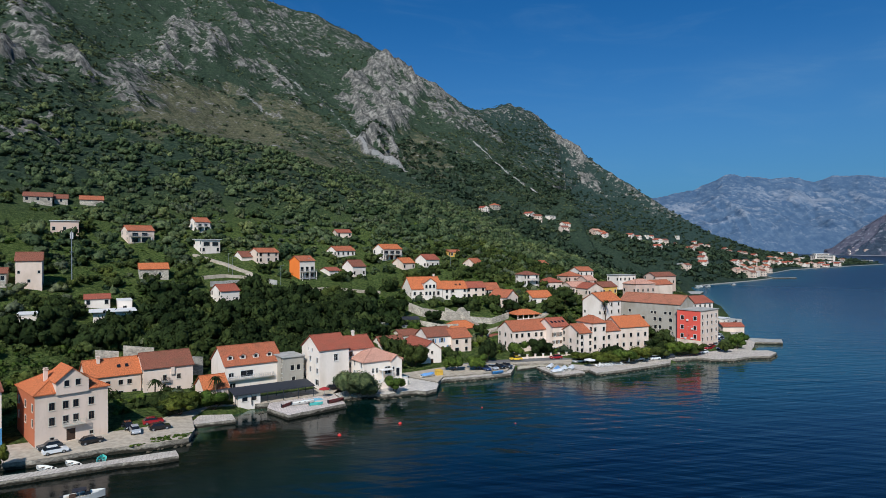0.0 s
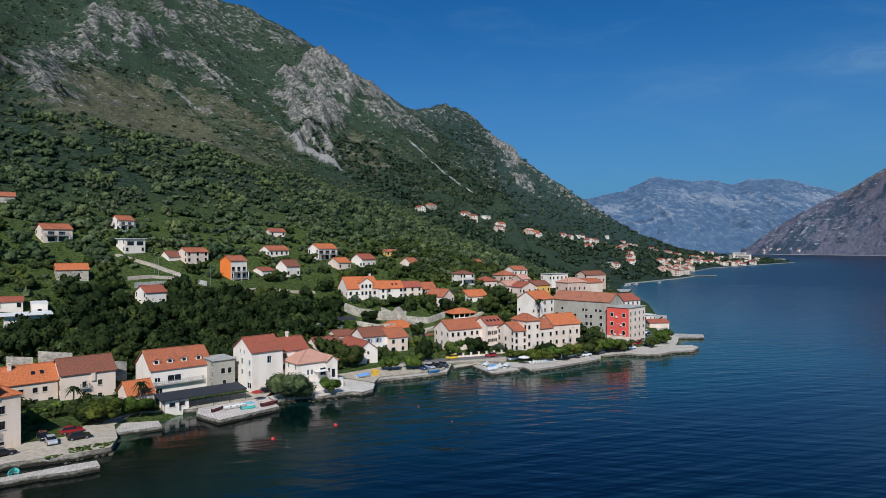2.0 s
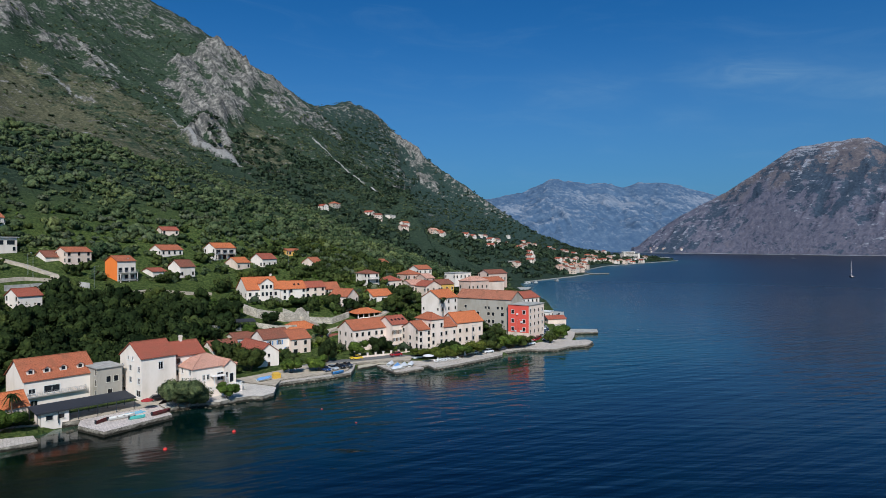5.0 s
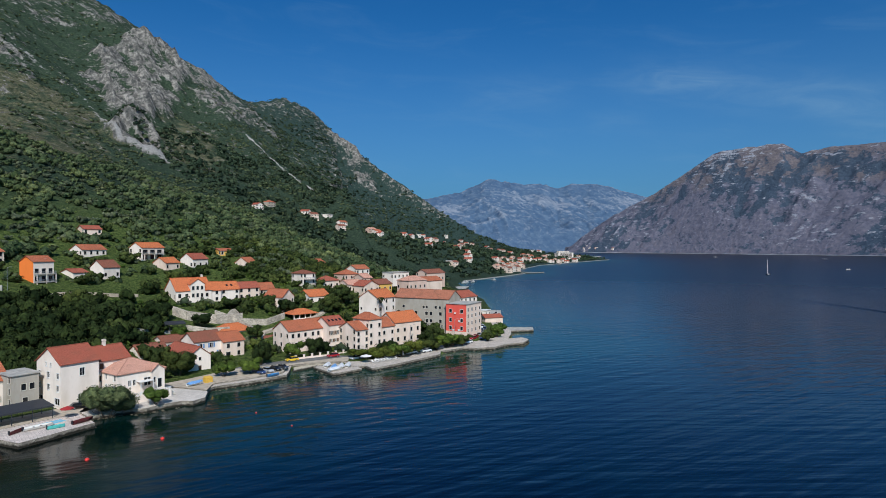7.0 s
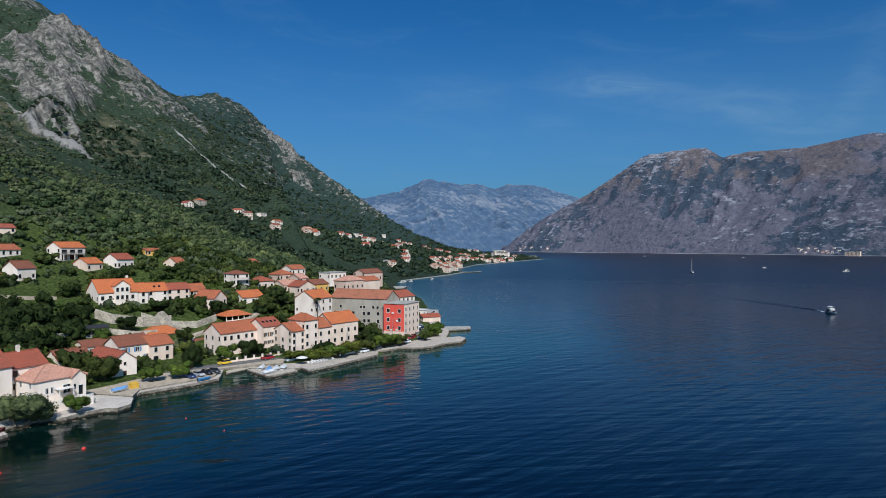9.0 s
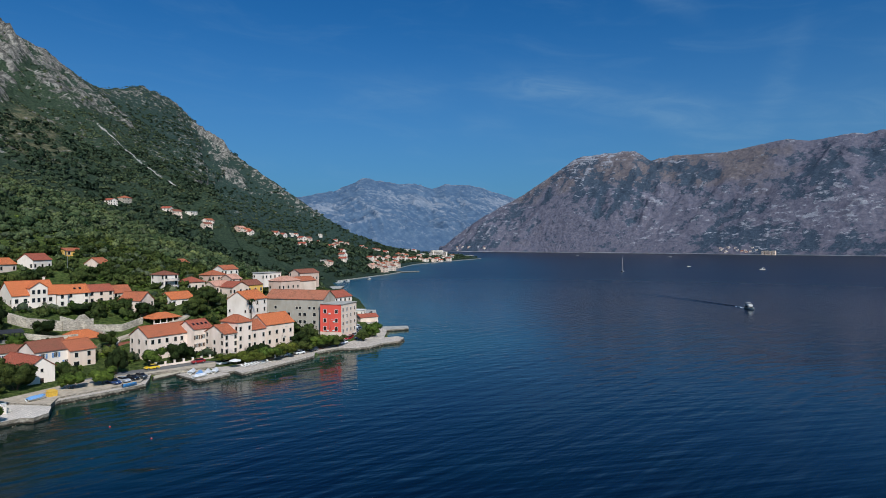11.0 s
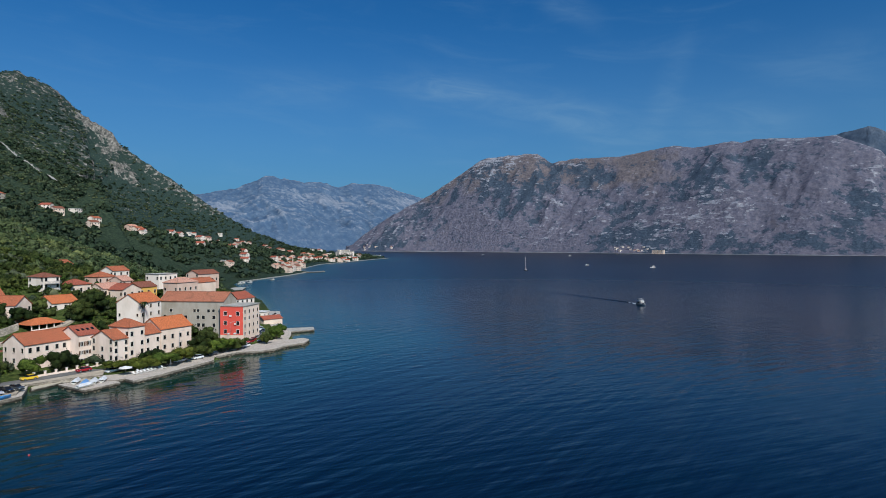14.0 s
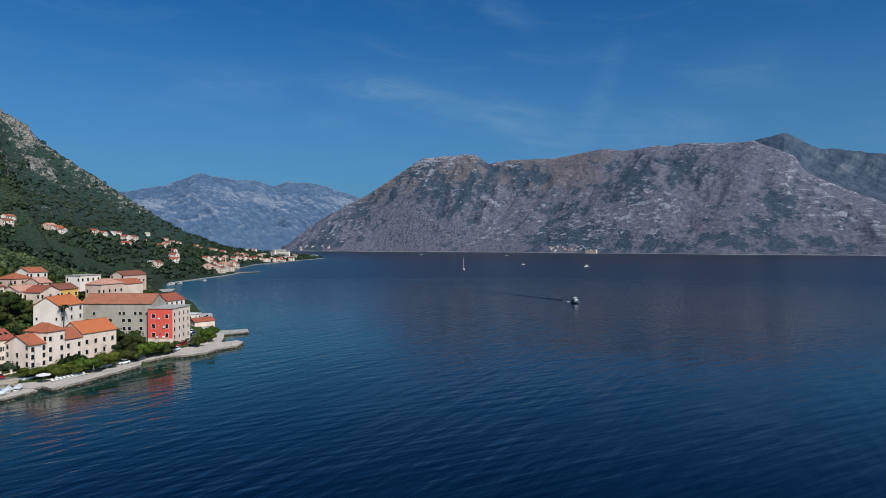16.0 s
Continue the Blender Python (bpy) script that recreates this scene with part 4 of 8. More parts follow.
        for s in dormers:
            yy = d * 0.12
            zz = slope_z(yy)
            dm = Shape()
            panel(dm, (s - 0.75, yy, 0), (1, 0, 0), (0, -1, 0), 1.5, zz - 0.2, [(0, zz + 1.15), (0.75, zz + 1.6), (1.5, zz + 1.15)], [(0.3, 1.2, zz + 0.3, zz + 1.12)])
            back = yy + 1.5 * d / 2 / rise + 0.4
            dm.add([(s - 0.75, yy, zz - 0.2), (s - 0.75, yy, zz + 1.15), (s - 0.75, back, zz + 1.15), (s + 0.75, yy, zz - 0.2), (s + 0.75, yy, zz + 1.15), (s + 0.75, back, zz + 1.15)],
                   [(0, 1, 2), (3, 5, 4)])
            ob = part("dormer", dm.mesh("dormer", WHITE), cover)
            q = [[(s - 0.95, yy - 0.2, zz + 1.06), (s, yy - 0.2, zz + 1.68), (s, back, zz + 1.68), (s - 0.95, back, zz + 1.06)],
                 [(s, yy - 0.2, zz + 1.68), (s + 0.95, yy - 0.2, zz + 1.06), (s + 0.95, back, zz + 1.06), (s, back, zz + 1.68)]]
            q = [list(reversed(r)) for r in q]
            v, f, uv = slab(q, 0.1, roof_uv)
            part("dormer_roof", mesh("dormer_roof", v, f, tile, uv), cover)
            part("dormer_pane", Shape().box(s - 0.44, yy + 0.1, zz + 0.31, s + 0.44, yy + 0.14, zz + 1.11).mesh("dormer_pane", GLASS), cover)
        for c in chim:
            chimney(top, c[0], c[1], (slope_z(c[1]) if ridge == "x" else h + rise * 0.6), 1.3, wall)
    for bx, bz, bw, bd in balconies:
        balcony(top, bx, 0, bz, bw, bd, supports=bz < 3.2)
    return top


def balcony(parent, x, y, z, w, depth, rail=METAL, floor=CONCRETE, turn=0, supports=False):
    """A balcony slab with posts and rails, its back edge on the wall at (x, y, z)."""
    m = pose(x, y, z, 0, 0, turn)
    s = Shape().box(0, -depth, -0.16, w, 0, 0)
    ob = part("balcony", s.mesh("balcony", floor), parent, m)
    r = Shape()
    n = max(2, int(w / 0.5))
    for i in range(n + 1):
        r.box(w * i / n - 0.025, -depth + 0.02, 0, w * i / n + 0.025, -depth + 0.07, 0.95)
    for q in (0.35, 0.65, 0.95):
        r.box(0, -depth + 0.02, q, w, -depth + 0.07, q + 0.05)
        for xx in (0, w - 0.05):
            r.box(xx, -depth + 0.07, q, xx + 0.05, 0, q + 0.05)
    part("railing", r.mesh("railing", rail), ob)
    if supports:
        c = Shape()
        for xx in (0.1, w / 2 - 0.12, w - 0.35):
            c.box(xx, -depth + 0.05, -2.6, xx + 0.24, -depth + 0.29, -0.16)
        part("columns", c.mesh("columns", WHITE), ob)
    return ob
# ---------------------------------------------------------------- quays, roads and walls
def quay_masonry():
    """Rough masonry with a dark wet band of seaweed along the water."""
    k = Mat("quay_stone", 0.9)
    co = k.coord()
    v = k.node("ShaderNodeTexVoronoi", Scale=2.0)
    k.l.new(k.mapped(co, (1, 1, 1.7)), v.inputs["Vector"])
    tone = k.ramp(k.noise(co, 0.5, 5), (0.3, (0.16, 0.14, 0.11)), (0.55, (0.30, 0.265, 0.215)), (0.8, (0.44, 0.40, 0.34)))
    tone = k.mix(1.0, tone, k.ramp(v.outputs["Color"], (0.1, (0.55, 0.55, 0.55)), (0.9, (1.15, 1.14, 1.1))), "MULTIPLY")
    sep = k.n.new("ShaderNodeSeparateXYZ")
    k.l.new(co, sep.inputs[0])
    wet = k.gray(k.maths("ADD", sep.outputs["Z"], k.maths("MULTIPLY", k.maths("SUBTRACT", k.noise(co, 0.8, 4), 0.5), 0.9)), 0.36, 0.72, 1.0, 0.0)
    k.color(k.mix(wet, tone, (0.022, 0.019, 0.012)))
    return k.bump(v.outputs["Distance"], 0.8, 0.15).m


def slabs(name, c):
    """Worn stone slabs with darker joints and stains."""
    k = Mat(name, 0.95)
    co = k.coord()
    br = k.node("ShaderNodeTexBrick", Scale=0.55)
    br.inputs["Color1"].default_value, br.inputs["Color2"].default_value = (*c, 1), (*(0.82 * a for a in c), 1)
    br.inputs["Mortar"].default_value, br.inputs["Mortar Size"].default_value = (*(0.5 * a for a in c), 1), 0.03
    turned = k.node("ShaderNodeMapping", Rotation=(0, 0, radians(24)))
    k.l.new(co, turned.inputs[0])
    k.l.new(turned.outputs[0], br.inputs["Vector"])
    base = k.mix(k.gray(k.noise(co, 0.35, 6, 0.65), 0.45, 0.72, 0, 0.75), br.outputs["Color"], tuple(0.5 * a for a in c))
    base = k.mix(k.gray(k.noise(co, 2.2, 4), 0.55, 0.75, 0, 0.4), base, tuple(0.6 * a for a in c))
    k.color(base)
    return k.bump(br.outputs["Fac"], 0.4, -0.02).m


QUAYSTONE = quay_masonry()
QUAYTOP = slabs("worn_quay_slabs", (0.60, 0.525, 0.445))


def quay(name, pts, top, material, label, category="quay", low=-3.0, taper=0.12, kind="structure"):
    area = sum(a[0] * b[1] - b[0] * a[1] for a, b in zip(pts, pts[1:] + pts[:1]))
    pts = pts if area > 0 else pts[::-1]
    me = Shape().prism(pts, low, top, taper).mesh(name, QUAYSTONE)
    me.materials.append(material)
    me.polygons[0].material_index = 1
    return tagged(new(name, me), label, category, kind=kind)


def inland(pts, off):
    """Points moved to the left of the line through them."""
    out = []
    for i, p in enumerate(pts):
        a, c = pts[max(i - 1, 0)], pts[min(i + 1, len(pts) - 1)]
        dx, dy = c[0] - a[0], c[1] - a[1]
        r = math.hypot(dx, dy)
        out.append((p[0] - dy / r * off, p[1] + dx / r * off))
    return out


def band(name, pts, a, b_, top, material, label, category, low=-2.0):
    """A paved strip between two offsets of a line, one level block."""
    l0, l1 = inland(pts, a), inland(pts, b_)
    s = Shape()
    for i in range(len(pts) - 1):
        q = [l0[i], l0[i + 1], l1[i + 1], l1[i]]
        s.add([(x, y, low) for x, y in q] + [(x, y, top) for x, y in q], [(4, 5, 6, 7), (0, 1, 5, 4), (3, 7, 6, 2)] + ([(0, 4, 7, 3)] if i == 0 else []) + ([(1, 2, 6, 5)] if i == len(pts) - 2 else []))
    return tagged(new(name, s.mesh(name, material)), label, category, kind="structure")


quay("pavement_parking", [(-86, 107), (-74.7, 111.2), (-71.1, 113.6), (-65.4, 117.6), (-61.7, 119.0), (-57.7, 120.4), (-51.3, 124.6), (-52.6, 130.8), (-57.0, 140.0), (-56, 152), (-70, 158), (-95, 140)], 1.3, PAVING, "pale gravel parking area on the quay", "pavement")
quay("mole", [(-82, 97.5), (-73.4, 102.3), (-65.0, 106.9), (-58.2, 111.0), (-52.6, 112.8), (-49.2, 115.0), (-51.0, 117.9), (-54.9, 116.0), (-62.6, 111.4), (-71.2, 106.5), (-76.0, 104.3)], 1.0, QUAYTOP, "low stone mole sheltering small boats", "mole")
quay("jetty_small", [(-55.5, 134.5), (-46.7, 139.0), (-49.0, 143.4), (-56.5, 142.4)], 1.0, QUAYTOP, "stone jetty with a concrete top", "jetty")
quay("bathing_platform", [(-42.3, 148.0), (-35.6, 141.7), (-24.0, 152.5), (-29.0, 163.0), (-36, 166.0), (-44.0, 158.0)], 1.2, slabs("pink_slabs", (0.70, 0.60, 0.53)), "pale bathing platform in front of the white house", "platform")
quay("pavement_canopy", [(-60, 148), (-44.0, 152.0), (-28, 162.6), (-20, 172), (-40, 184), (-66, 168)], 1.3, PAVING, "paved ground round the waterfront houses", "pavement")
quay("villa_terrace", [(-26.7, 158.6), (-19.9, 162.2), (-14.6, 161.1), (-12.5, 163.4), (-6.7, 165.9), (-4.4, 164.7), (-1.6, 167.8), (-1.1, 173.6), (-5, 184), (-28, 172), (-29, 163)], 1.3, slabs("white_rock_base", (0.70, 0.63, 0.55)), "pale rocky base under the villa", "terrace")
quay("promenade_west", [(-3, 176), (0.7, 180.2), (11.1, 183.8), (20.9, 188.9), (22.4, 194.8), (24.0, 203), (14, 206), (-12, 198)], 1.2, QUAYTOP, "stone promenade with parked cars", "promenade")
quay("pavement_yard", [(-1.4, 174.5), (0.2, 182.2), (11, 186.2), (20, 191.0), (23.6, 203), (13, 206.5), (-12, 200.5), (-22, 190), (-8, 180)], 1.62, PAVING, "pale paved yard beside the villa and the promenade", "pavement")
quay("pavement_square", [(23.4, 201.5), (31.5, 203.5), (42, 202.0), (46, 214), (30, 211.5), (13, 207)], 1.56, PAVING, "pale paved ground between the road and the beach", "pavement")
quay("beach", [(21.5, 196.0), (26.4, 198.5), (31, 200), (44, 199), (46, 212), (22, 208)], 0.75, plain("shingle", (0.50, 0.44, 0.33), 0.95, vary=0.3, scale=4.0), "small pale shingle beach", "beach", taper=3.0)
quay("jetty_boats", [(30.2, 199.3), (34.3, 186.4), (44.2, 190.8), (42.4, 199.4)], 1.0, QUAYTOP, "stone jetty with boats laid up on it", "jetty")
quay("promenade_mid", [(43.0, 193.4), (46.0, 194.4), (47.1, 189.6), (56.1, 193.8), (75.9, 205.7), (78.3, 211.6), (89.0, 215.6), (93.4, 212.8), (100.6, 213.0), (108.4, 217.8), (116.8, 219.0), (122.4, 225.8), (122.0, 230.8), (115.4, 230.4), (121.6, 240.6), (127.0, 250.8), (129.2, 263.8), (134, 284),
                       (121, 292), (108, 262), (88, 236), (62, 222), (40, 212), (41.0, 197)], 1.15, QUAYTOP, "broad stone promenade along the water", "promenade")
quay("pier", [(126.0, 251.4), (138.6, 251.0), (142.4, 258.8), (130.4, 262.8)], 1.0, CONCRETE, "short concrete pier on the point", "pier")
quay("harbour_quay", [(131, 280), (146, 300), (160, 330), (150, 340), (128, 300)], 1.2, CONCRETE, "concrete quay of the little harbour", "quay")
ROAD = [(-14, 198.5), (6, 203.5), (26, 207.5), (44, 212.5), (64, 220.0), (84, 230.5), (98, 241), (108, 256), (118, 280), (128, 306), (140, 336)]
band("road", ROAD, -2.4, 2.4, 1.66, ASPHALT, "narrow grey asphalt shore road", "road")


def wall_line(pts, height, thick, material, label, category="garden wall", name="garden_wall", base=None, sink=1.5):
    """A free-standing wall that follows the ground."""
    s = Shape()
    for (x0, y0), (x1, y1) in zip(pts[:-1], pts[1:]):
        n = max(1, int(math.hypot(x1 - x0, y1 - y0) / 4))
        dx, dy = x1 - x0, y1 - y0
        r = math.hypot(dx, dy)
        ox, oy = -dy / r * thick / 2, dx / r * thick / 2
        for i in range(n):
            a, c = i / n, (i + 1) / n
            p, q = (x0 + dx * a, y0 + dy * a), (x0 + dx * c, y0 + dy * c)
            za, zb = (float(land_height(*p)), float(land_height(*q))) if base is None else (base, base)
            s.add([(p[0] + ox, p[1] + oy, za - sink), (q[0] + ox, q[1] + oy, zb - sink), (q[0] - ox, q[1] - oy, zb - sink), (p[0] - ox, p[1] - oy, za - sink),
                   (p[0] + ox, p[1] + oy, za + height), (q[0] + ox, q[1] + oy, zb + height), (q[0] - ox, q[1] - oy, zb + height), (p[0] - ox, p[1] - oy, za + height)],
                  [(0, 1, 5, 4), (1, 2, 6, 5), (2, 3, 7, 6), (3, 0, 4, 7), (4, 5, 6, 7)])
    return tagged(new(name, s.mesh(name, material)), label, category)
# ---------------------------------------------------------------- the town, from the near quay to the point, then up the slope
palace = house("tall cream stone townhouse with a pedimented front and orange roof", -78.5, 118.4, 1.4, 13.0, 14, 9.9, 46, roof="hip", rise=3.6, wall=CREAM, tile=TILE_NEW, style="stone dark", side_wall=TERRACOTTA, front=((0.5, (2.9,), 0.7, 0.7), (0.5, (9.9,), 0.7, 0.7), (3.5, (2.9, 5.3, 7.1, 9.9), 1.0, 1.6), (6.5, (2.9, 5.3, 7.1, 9.9), 1.0, 1.5)), left=((3.5, 3), (6.5, 3)), door=(6.2, 1.6, 2.3), chim=((3.0, 5.0),))
edge_house = house("white quayside house with a blue ground floor and brown roof", -88.8, 115.8, 1.4, 4.8, 12, 10.6, 46, tile=TILE_OLD, wall=WHITE)
house("long cream house with bright orange roof and two skylights", -86.4, 149.1, 1.8, 12.2, 10, 6.2, 38, wall=CREAM, tile=TILE_NEW, rise=3.4, front=((0.7, 4), (3.7, (2.0, 4.8, 7.6, 9.6), 1.0, 1.2)), sky_lights=(7.6, 9.4), chim=((3.2, 4.0),), style="stone dark")
old_house = house("old pale plastered house with a weathered brown tile roof", -75.4, 155.2, 1.8, 11.9, 10, 7.3, 37, wall=CREAM, tile=TILE_OLD, rise=3.2, front=((3.9, (5.0, 8.4), 0.9, 1.3), (0.7, (8.4,), 0.9, 1.2)), door=(5.4, 1.4, 2.2), style="stone dark")
house("small annexe with a bright orange tile roof", -58.3, 150.6, 1.4, 5.8, 8, 3.5, 37, wall=CREAM, tile=TILE_NEW, rise=2.6, front=((0.9, (3.4,), 1.6, 0.9),), left=())
dormer_house = house("large white house with a red tile roof and four dormers", -57.6, 163.0, 1.4, 15.5, 13, 6.9, 36, tile=TILE, rise=4.2, front=((0.6, (2.0,), 1.6, 1.5), (3.7, (1.6,), 1.4, 1.2), (3.5, (5.8,), 3.4, 1.7)), left=(), dormers=(1.8, 5.2, 8.8, 12.6), style="white")
house("narrow grey rendered building between two white houses", -43.5, 167.8, 1.8, 5.9, 8, 7.8, 36, wall=GREYPLASTER, roof="flat", tile=CONCRETE, front=((1.0, 1), (4.2, (2.6, 4.4))))
house("tall white three-storey house with a red tile roof", -33.4, 166.8, 1.5, 9.0, 11, 10.3, 38, tile=TILE_RED, rise=3.4, front=((0.2, (4.6,), 1.1, 2.3), (7.0, (5.0,), 1.2, 1.9)), left=((0.6, 2, 2.2, 1.6), (3.8, 3), (6.7, 3), (9.4, (4.4, 6.6), 0.7, 1.0)), style="white")
house("white wing with a red tile roof behind the villa", -26.9, 174.1, 1.8, 8.3, 9, 9.1, 36, tile=TILE_RED, rise=3, chim=((4.0, 4.6),))
villa = house("white villa with a faded pink hipped roof and terrace", -21.7, 168.2, 3.0, 12.1, 11, 5.3, 34, roof="hip", rise=2.6, tile=TILE_PALE, found=3.5, front=((2.0, (3.0, 4.2), 0.7, 1.4), (1.4, (7.6,), 1.8, 2.1), (2.0, (10.4,), 0.7, 1.4)), style="white")
house("small white house with a red roof and gable end", -20.9, 210.5, 2.4, 9.4, 8, 3.6, 32, tile=TILE_OLD, rise=2.6)
house("white cottage with its gable to the water", -6.7, 198.6, 1.5, 7.0, 16, 5.0, 28, ridge="y", rise=2.6, tile=TILE_RED, front=((3.6, (3.6,), 0.7, 0.9),), door=(3.6, 1.0, 2.0), left=((1.5, 2),))
house("house with blue shutters and a dark brown roof", -5.4, 212.9, 3.4, 10.0, 9, 5.3, 28, tile=TILE_OLD, wall=WHITE, rise=2.6, front=((3.1, (2.2, 5.8)), (0.5, 2)), style="stone blue shut", left=((0.8, 2), (3.2, 2)))
house("cream house with an orange-brown roof beside its twin", 3.4, 216.0, 2.4, 7.6, 9, 5.5, 28, tile=TILE, wall=CREAM, rise=2.6, front=((3.3, (1.8, 5.6)), (0.6, (1.8,), 1.6, 1.4), (0.6, (5.6,))), left=())
house("white house with blue shutters and a flat dark roof", -15.1, 221.5, 4.1, 9.4, 8, 3.8, 28, tile=TILE_OLD, rise=1.6, front=((1.6, (2.0, 4.4, 6.8)),), style="white blue shut")
house("house behind with a mottled red roof", -8.5, 235.8, 3.9, 9.7, 7, 2.9, 28, tile=TILE_OLD, wall=CREAM, rise=1.6)
house("stone house with a bright orange roof", 2.6, 240.0, 2.1, 13.5, 8, 5.7, 28, tile=TILE_NEW, wall=STONE, roof="hip", rise=2.4)
house("low red-roofed store among bushes", 16.0, 234.5, 1.1, 9.4, 8, 2.3, 30, tile=TILE_OLD, wall=STONE, rise=2.2)
mansion = house("long white mansion with an orange roof and pedimented bay", -13.5, 267.7, 15.4, 14.5, 12, 6.1, 24, tile=TILE_NEW, rise=4.8, front=((3.3, (1.4, 4.2, 12.6), 1.1, 1.5), (0.4, (2.0, 12.4), 1.4, 1.8)), left=((3.0, 3, 1.1, 1.5), (6.2, 2), (0.3, 3, 1.3, 2.0)), chim=((13.0, 6.5),))
house("white wing of the mansion with an orange roof", 0.0, 274.0, 15.8, 3.9, 9, 5.3, 24, tile=TILE_NEW, rise=3.2, wall=WHITE, left=())
house("white terrace house with skylights in an orange roof", 3.6, 277.0, 16.0, 7.7, 8, 5.1, 20, tile=TILE_NEW, rise=3.0, wall=WHITE, sky_lights=(3.0, 5.0), left=())
house("pale terrace house with a red roof", 10.8, 280.8, 16.0, 9.3, 8, 5.2, 20, tile=TILE_RED, rise=2.4, wall=CREAM, left=())
house("pale stone house with an orange roof joined to a gabled wing", 19.6, 284.3, 15.1, 7.2, 8, 5.0, 20, tile=TILE, rise=2.8, wall=STONE, left=())
house("tall stone house with its gable to the bay", 27.4, 264.6, 11.8, 7.6, 10, 6.3, 44, tile=TILE, rise=3.0, wall=ROWPLASTER, ridge="y", front=((1.2, 2), (4.0, 2)), left=((1.2, 2), (3.9, 2)))
house("white house with a bright orange roof among trees", 39.7, 272.1, 14.2, 10.6, 9, 3.2, 26, tile=TILE_NEW, rise=2.6)
balcony_house = house("three-storey white house with balconies", 39.3, 289.3, 18.7, 6.9, 9, 8.0, 28, tile=TILE_OLD, rise=1.4, roof="hip", wall=WHITE)
house("small cream house with a red hipped roof", 49.9, 295.8, 19.0, 9.2, 8, 3.8, 28, roof="hip", tile=TILE_RED, wall=CREAM, rise=2.0)
house("long white row house with an orange roof", 25.0, 219.6, 1.7, 17.1, 10, 8.1, 27, wall=ROWPLASTER, tile=TILE, rise=3.0, front=((2.4, (3.0, 6.6, 9.5, 11.5, 14.4)), (5.6, (1.6, 4.0, 6.8, 10.0, 12.4, 15.0))), left=((2.4, 3), (5.6, 3)))
house("white row house with a roof of skylights", 39.6, 222.5, 1.4, 7.4, 9, 9.6, 27, wall=ROWPLASTER, tile=TILE_RED, rise=2.6, front=((0.6, 4), (3.4, 4, 0.9, 1.2), (6.0, 3)), sky_lights=(1.2, 2.9, 4.6, 6.3), left=(), style="stone shut")
house("white gabled house with three rows of windows", 47.9, 215.7, 2.3, 5.8, 10, 7.3, 27, wall=ROWPLASTER, tile=TILE, rise=2.6, front=((0.5, 2), (2.9, 2), (5.2, 2)), left=((0.8, 3), (3.4, 3), (5.8, 2)))
house("taller white house with a hipped roof", 53.0, 217.6, 3.0, 6.0, 9, 10.0, 27, wall=ROWPLASTER, tile=TILE, rise=2.0, roof="hip", front=((0.8, 2), (3.6, 2), (6.9, 2)), left=((7.0, 2),))
house("white row house with an orange roof and small windows", 58.6, 220.3, 2.9, 6.1, 9, 6.9, 27, wall=ROWPLASTER, tile=TILE, rise=2.8, front=((0.8, 2), (3.9, 2)), left=())
house("cream row house with a long orange roof", 64.2, 222.9, 3.1, 13.1, 10, 7.6, 24, tile=TILE_NEW, rise=3.4, wall=CREAM, front=((0.6, 4), (3.9, 4)), left=(), right=((0.8, 2), (4.0, 2)))
house("long grey stone building with broken windows and a patched roof", 74.9, 261.5, 3.7, 26.6, 12, 13.4, -46, tile=TILE_PATCHED, rise=3.2, wall=GREYPLASTER, front=((6.3, (2.2, 5.4, 9.4, 10.9, 16.0, 18.2, 22.6), 1.3, 1.4), (9.1, (4.8, 14.6, 16.1, 20.4, 22.4), 1.1, 1.1), (3.2, (5.6, 10.0, 11.5, 16.2, 18.2, 22.6), 1.2, 1.4), (0.4, (14.0, 20.0))), left=())
red_house = house("red painted end house with a cream side wall", 91.6, 241.2, 2.8, 9.6, 14, 12.4, -50, wall=CREAM, side_wall=REDPAINT, side_of="front", tile=CONCRETE, roof="flat", over=0.3, parapet=0.2, front=((1.9, (2.2, 7.4), 1.2, 1.6), (5.3, (2.2, 7.4), 1.2, 1.5), (9.0, (2.2, 7.4), 1.3, 1.5)), style="white dark", right=((1.0, 4), (4.0, 4), (7.0, 4), (9.6, 4)), left=())
house("white house with a hipped red roof behind the row", 56.6, 249.7, 7.2, 9.7, 12, 11.2, -52, tile=TILE_NEW, rise=3.0, wall=WHITE, ridge="y", front=((2.5, 2, 0.8, 1.0), (6.2, 2, 0.8, 1.0)), left=(), right=((6.0, 3), (9.0, 3)), found=8)
house("house with an orange roof behind the red end house", 104.6, 264.0, 0.4, 17.1, 10, 15.0, 30, tile=TILE_RED, rise=2.6, wall=WHITE)
house("cream house with a faded orange roof", 63.5, 303.4, 16.8, 10.1, 9, 3.3, 28, wall=CREAM, tile=TILE_PALE)
house("pale house with a red roof", 69.7, 296.9, 16.2, 10.0, 9, 3.5, 28, wall=CREAM, tile=TILE_RED, ridge="y")
house("house with an olive-streaked orange roof", 78.9, 305.0, 16.1, 9.7, 9, 3.9, 28, wall=YELLOWPAINT, tile=TILE_OLD)
house("white house with a flat roof above the row", 96.0, 336.6, 20.5, 12.5, 9, 3.7, 28, roof="flat", tile=CONCRETE)
house("pink-walled house with faded tiles", 98.5, 315.0, 15.9, 14.0, 9, 4.9, 28, wall=PINK, tile=TILE_PALE, roof="hip")
house("low house with a long orange roof", 107.3, 333.2, 17.0, 23.7, 9, 2.1, 28, wall=CREAM, tile=TILE)
house("tall pink house with a dark roof", 122.3, 354.5, 17.8, 16.5, 9, 4.9, 28, wall=PINK, tile=TILE_OLD)
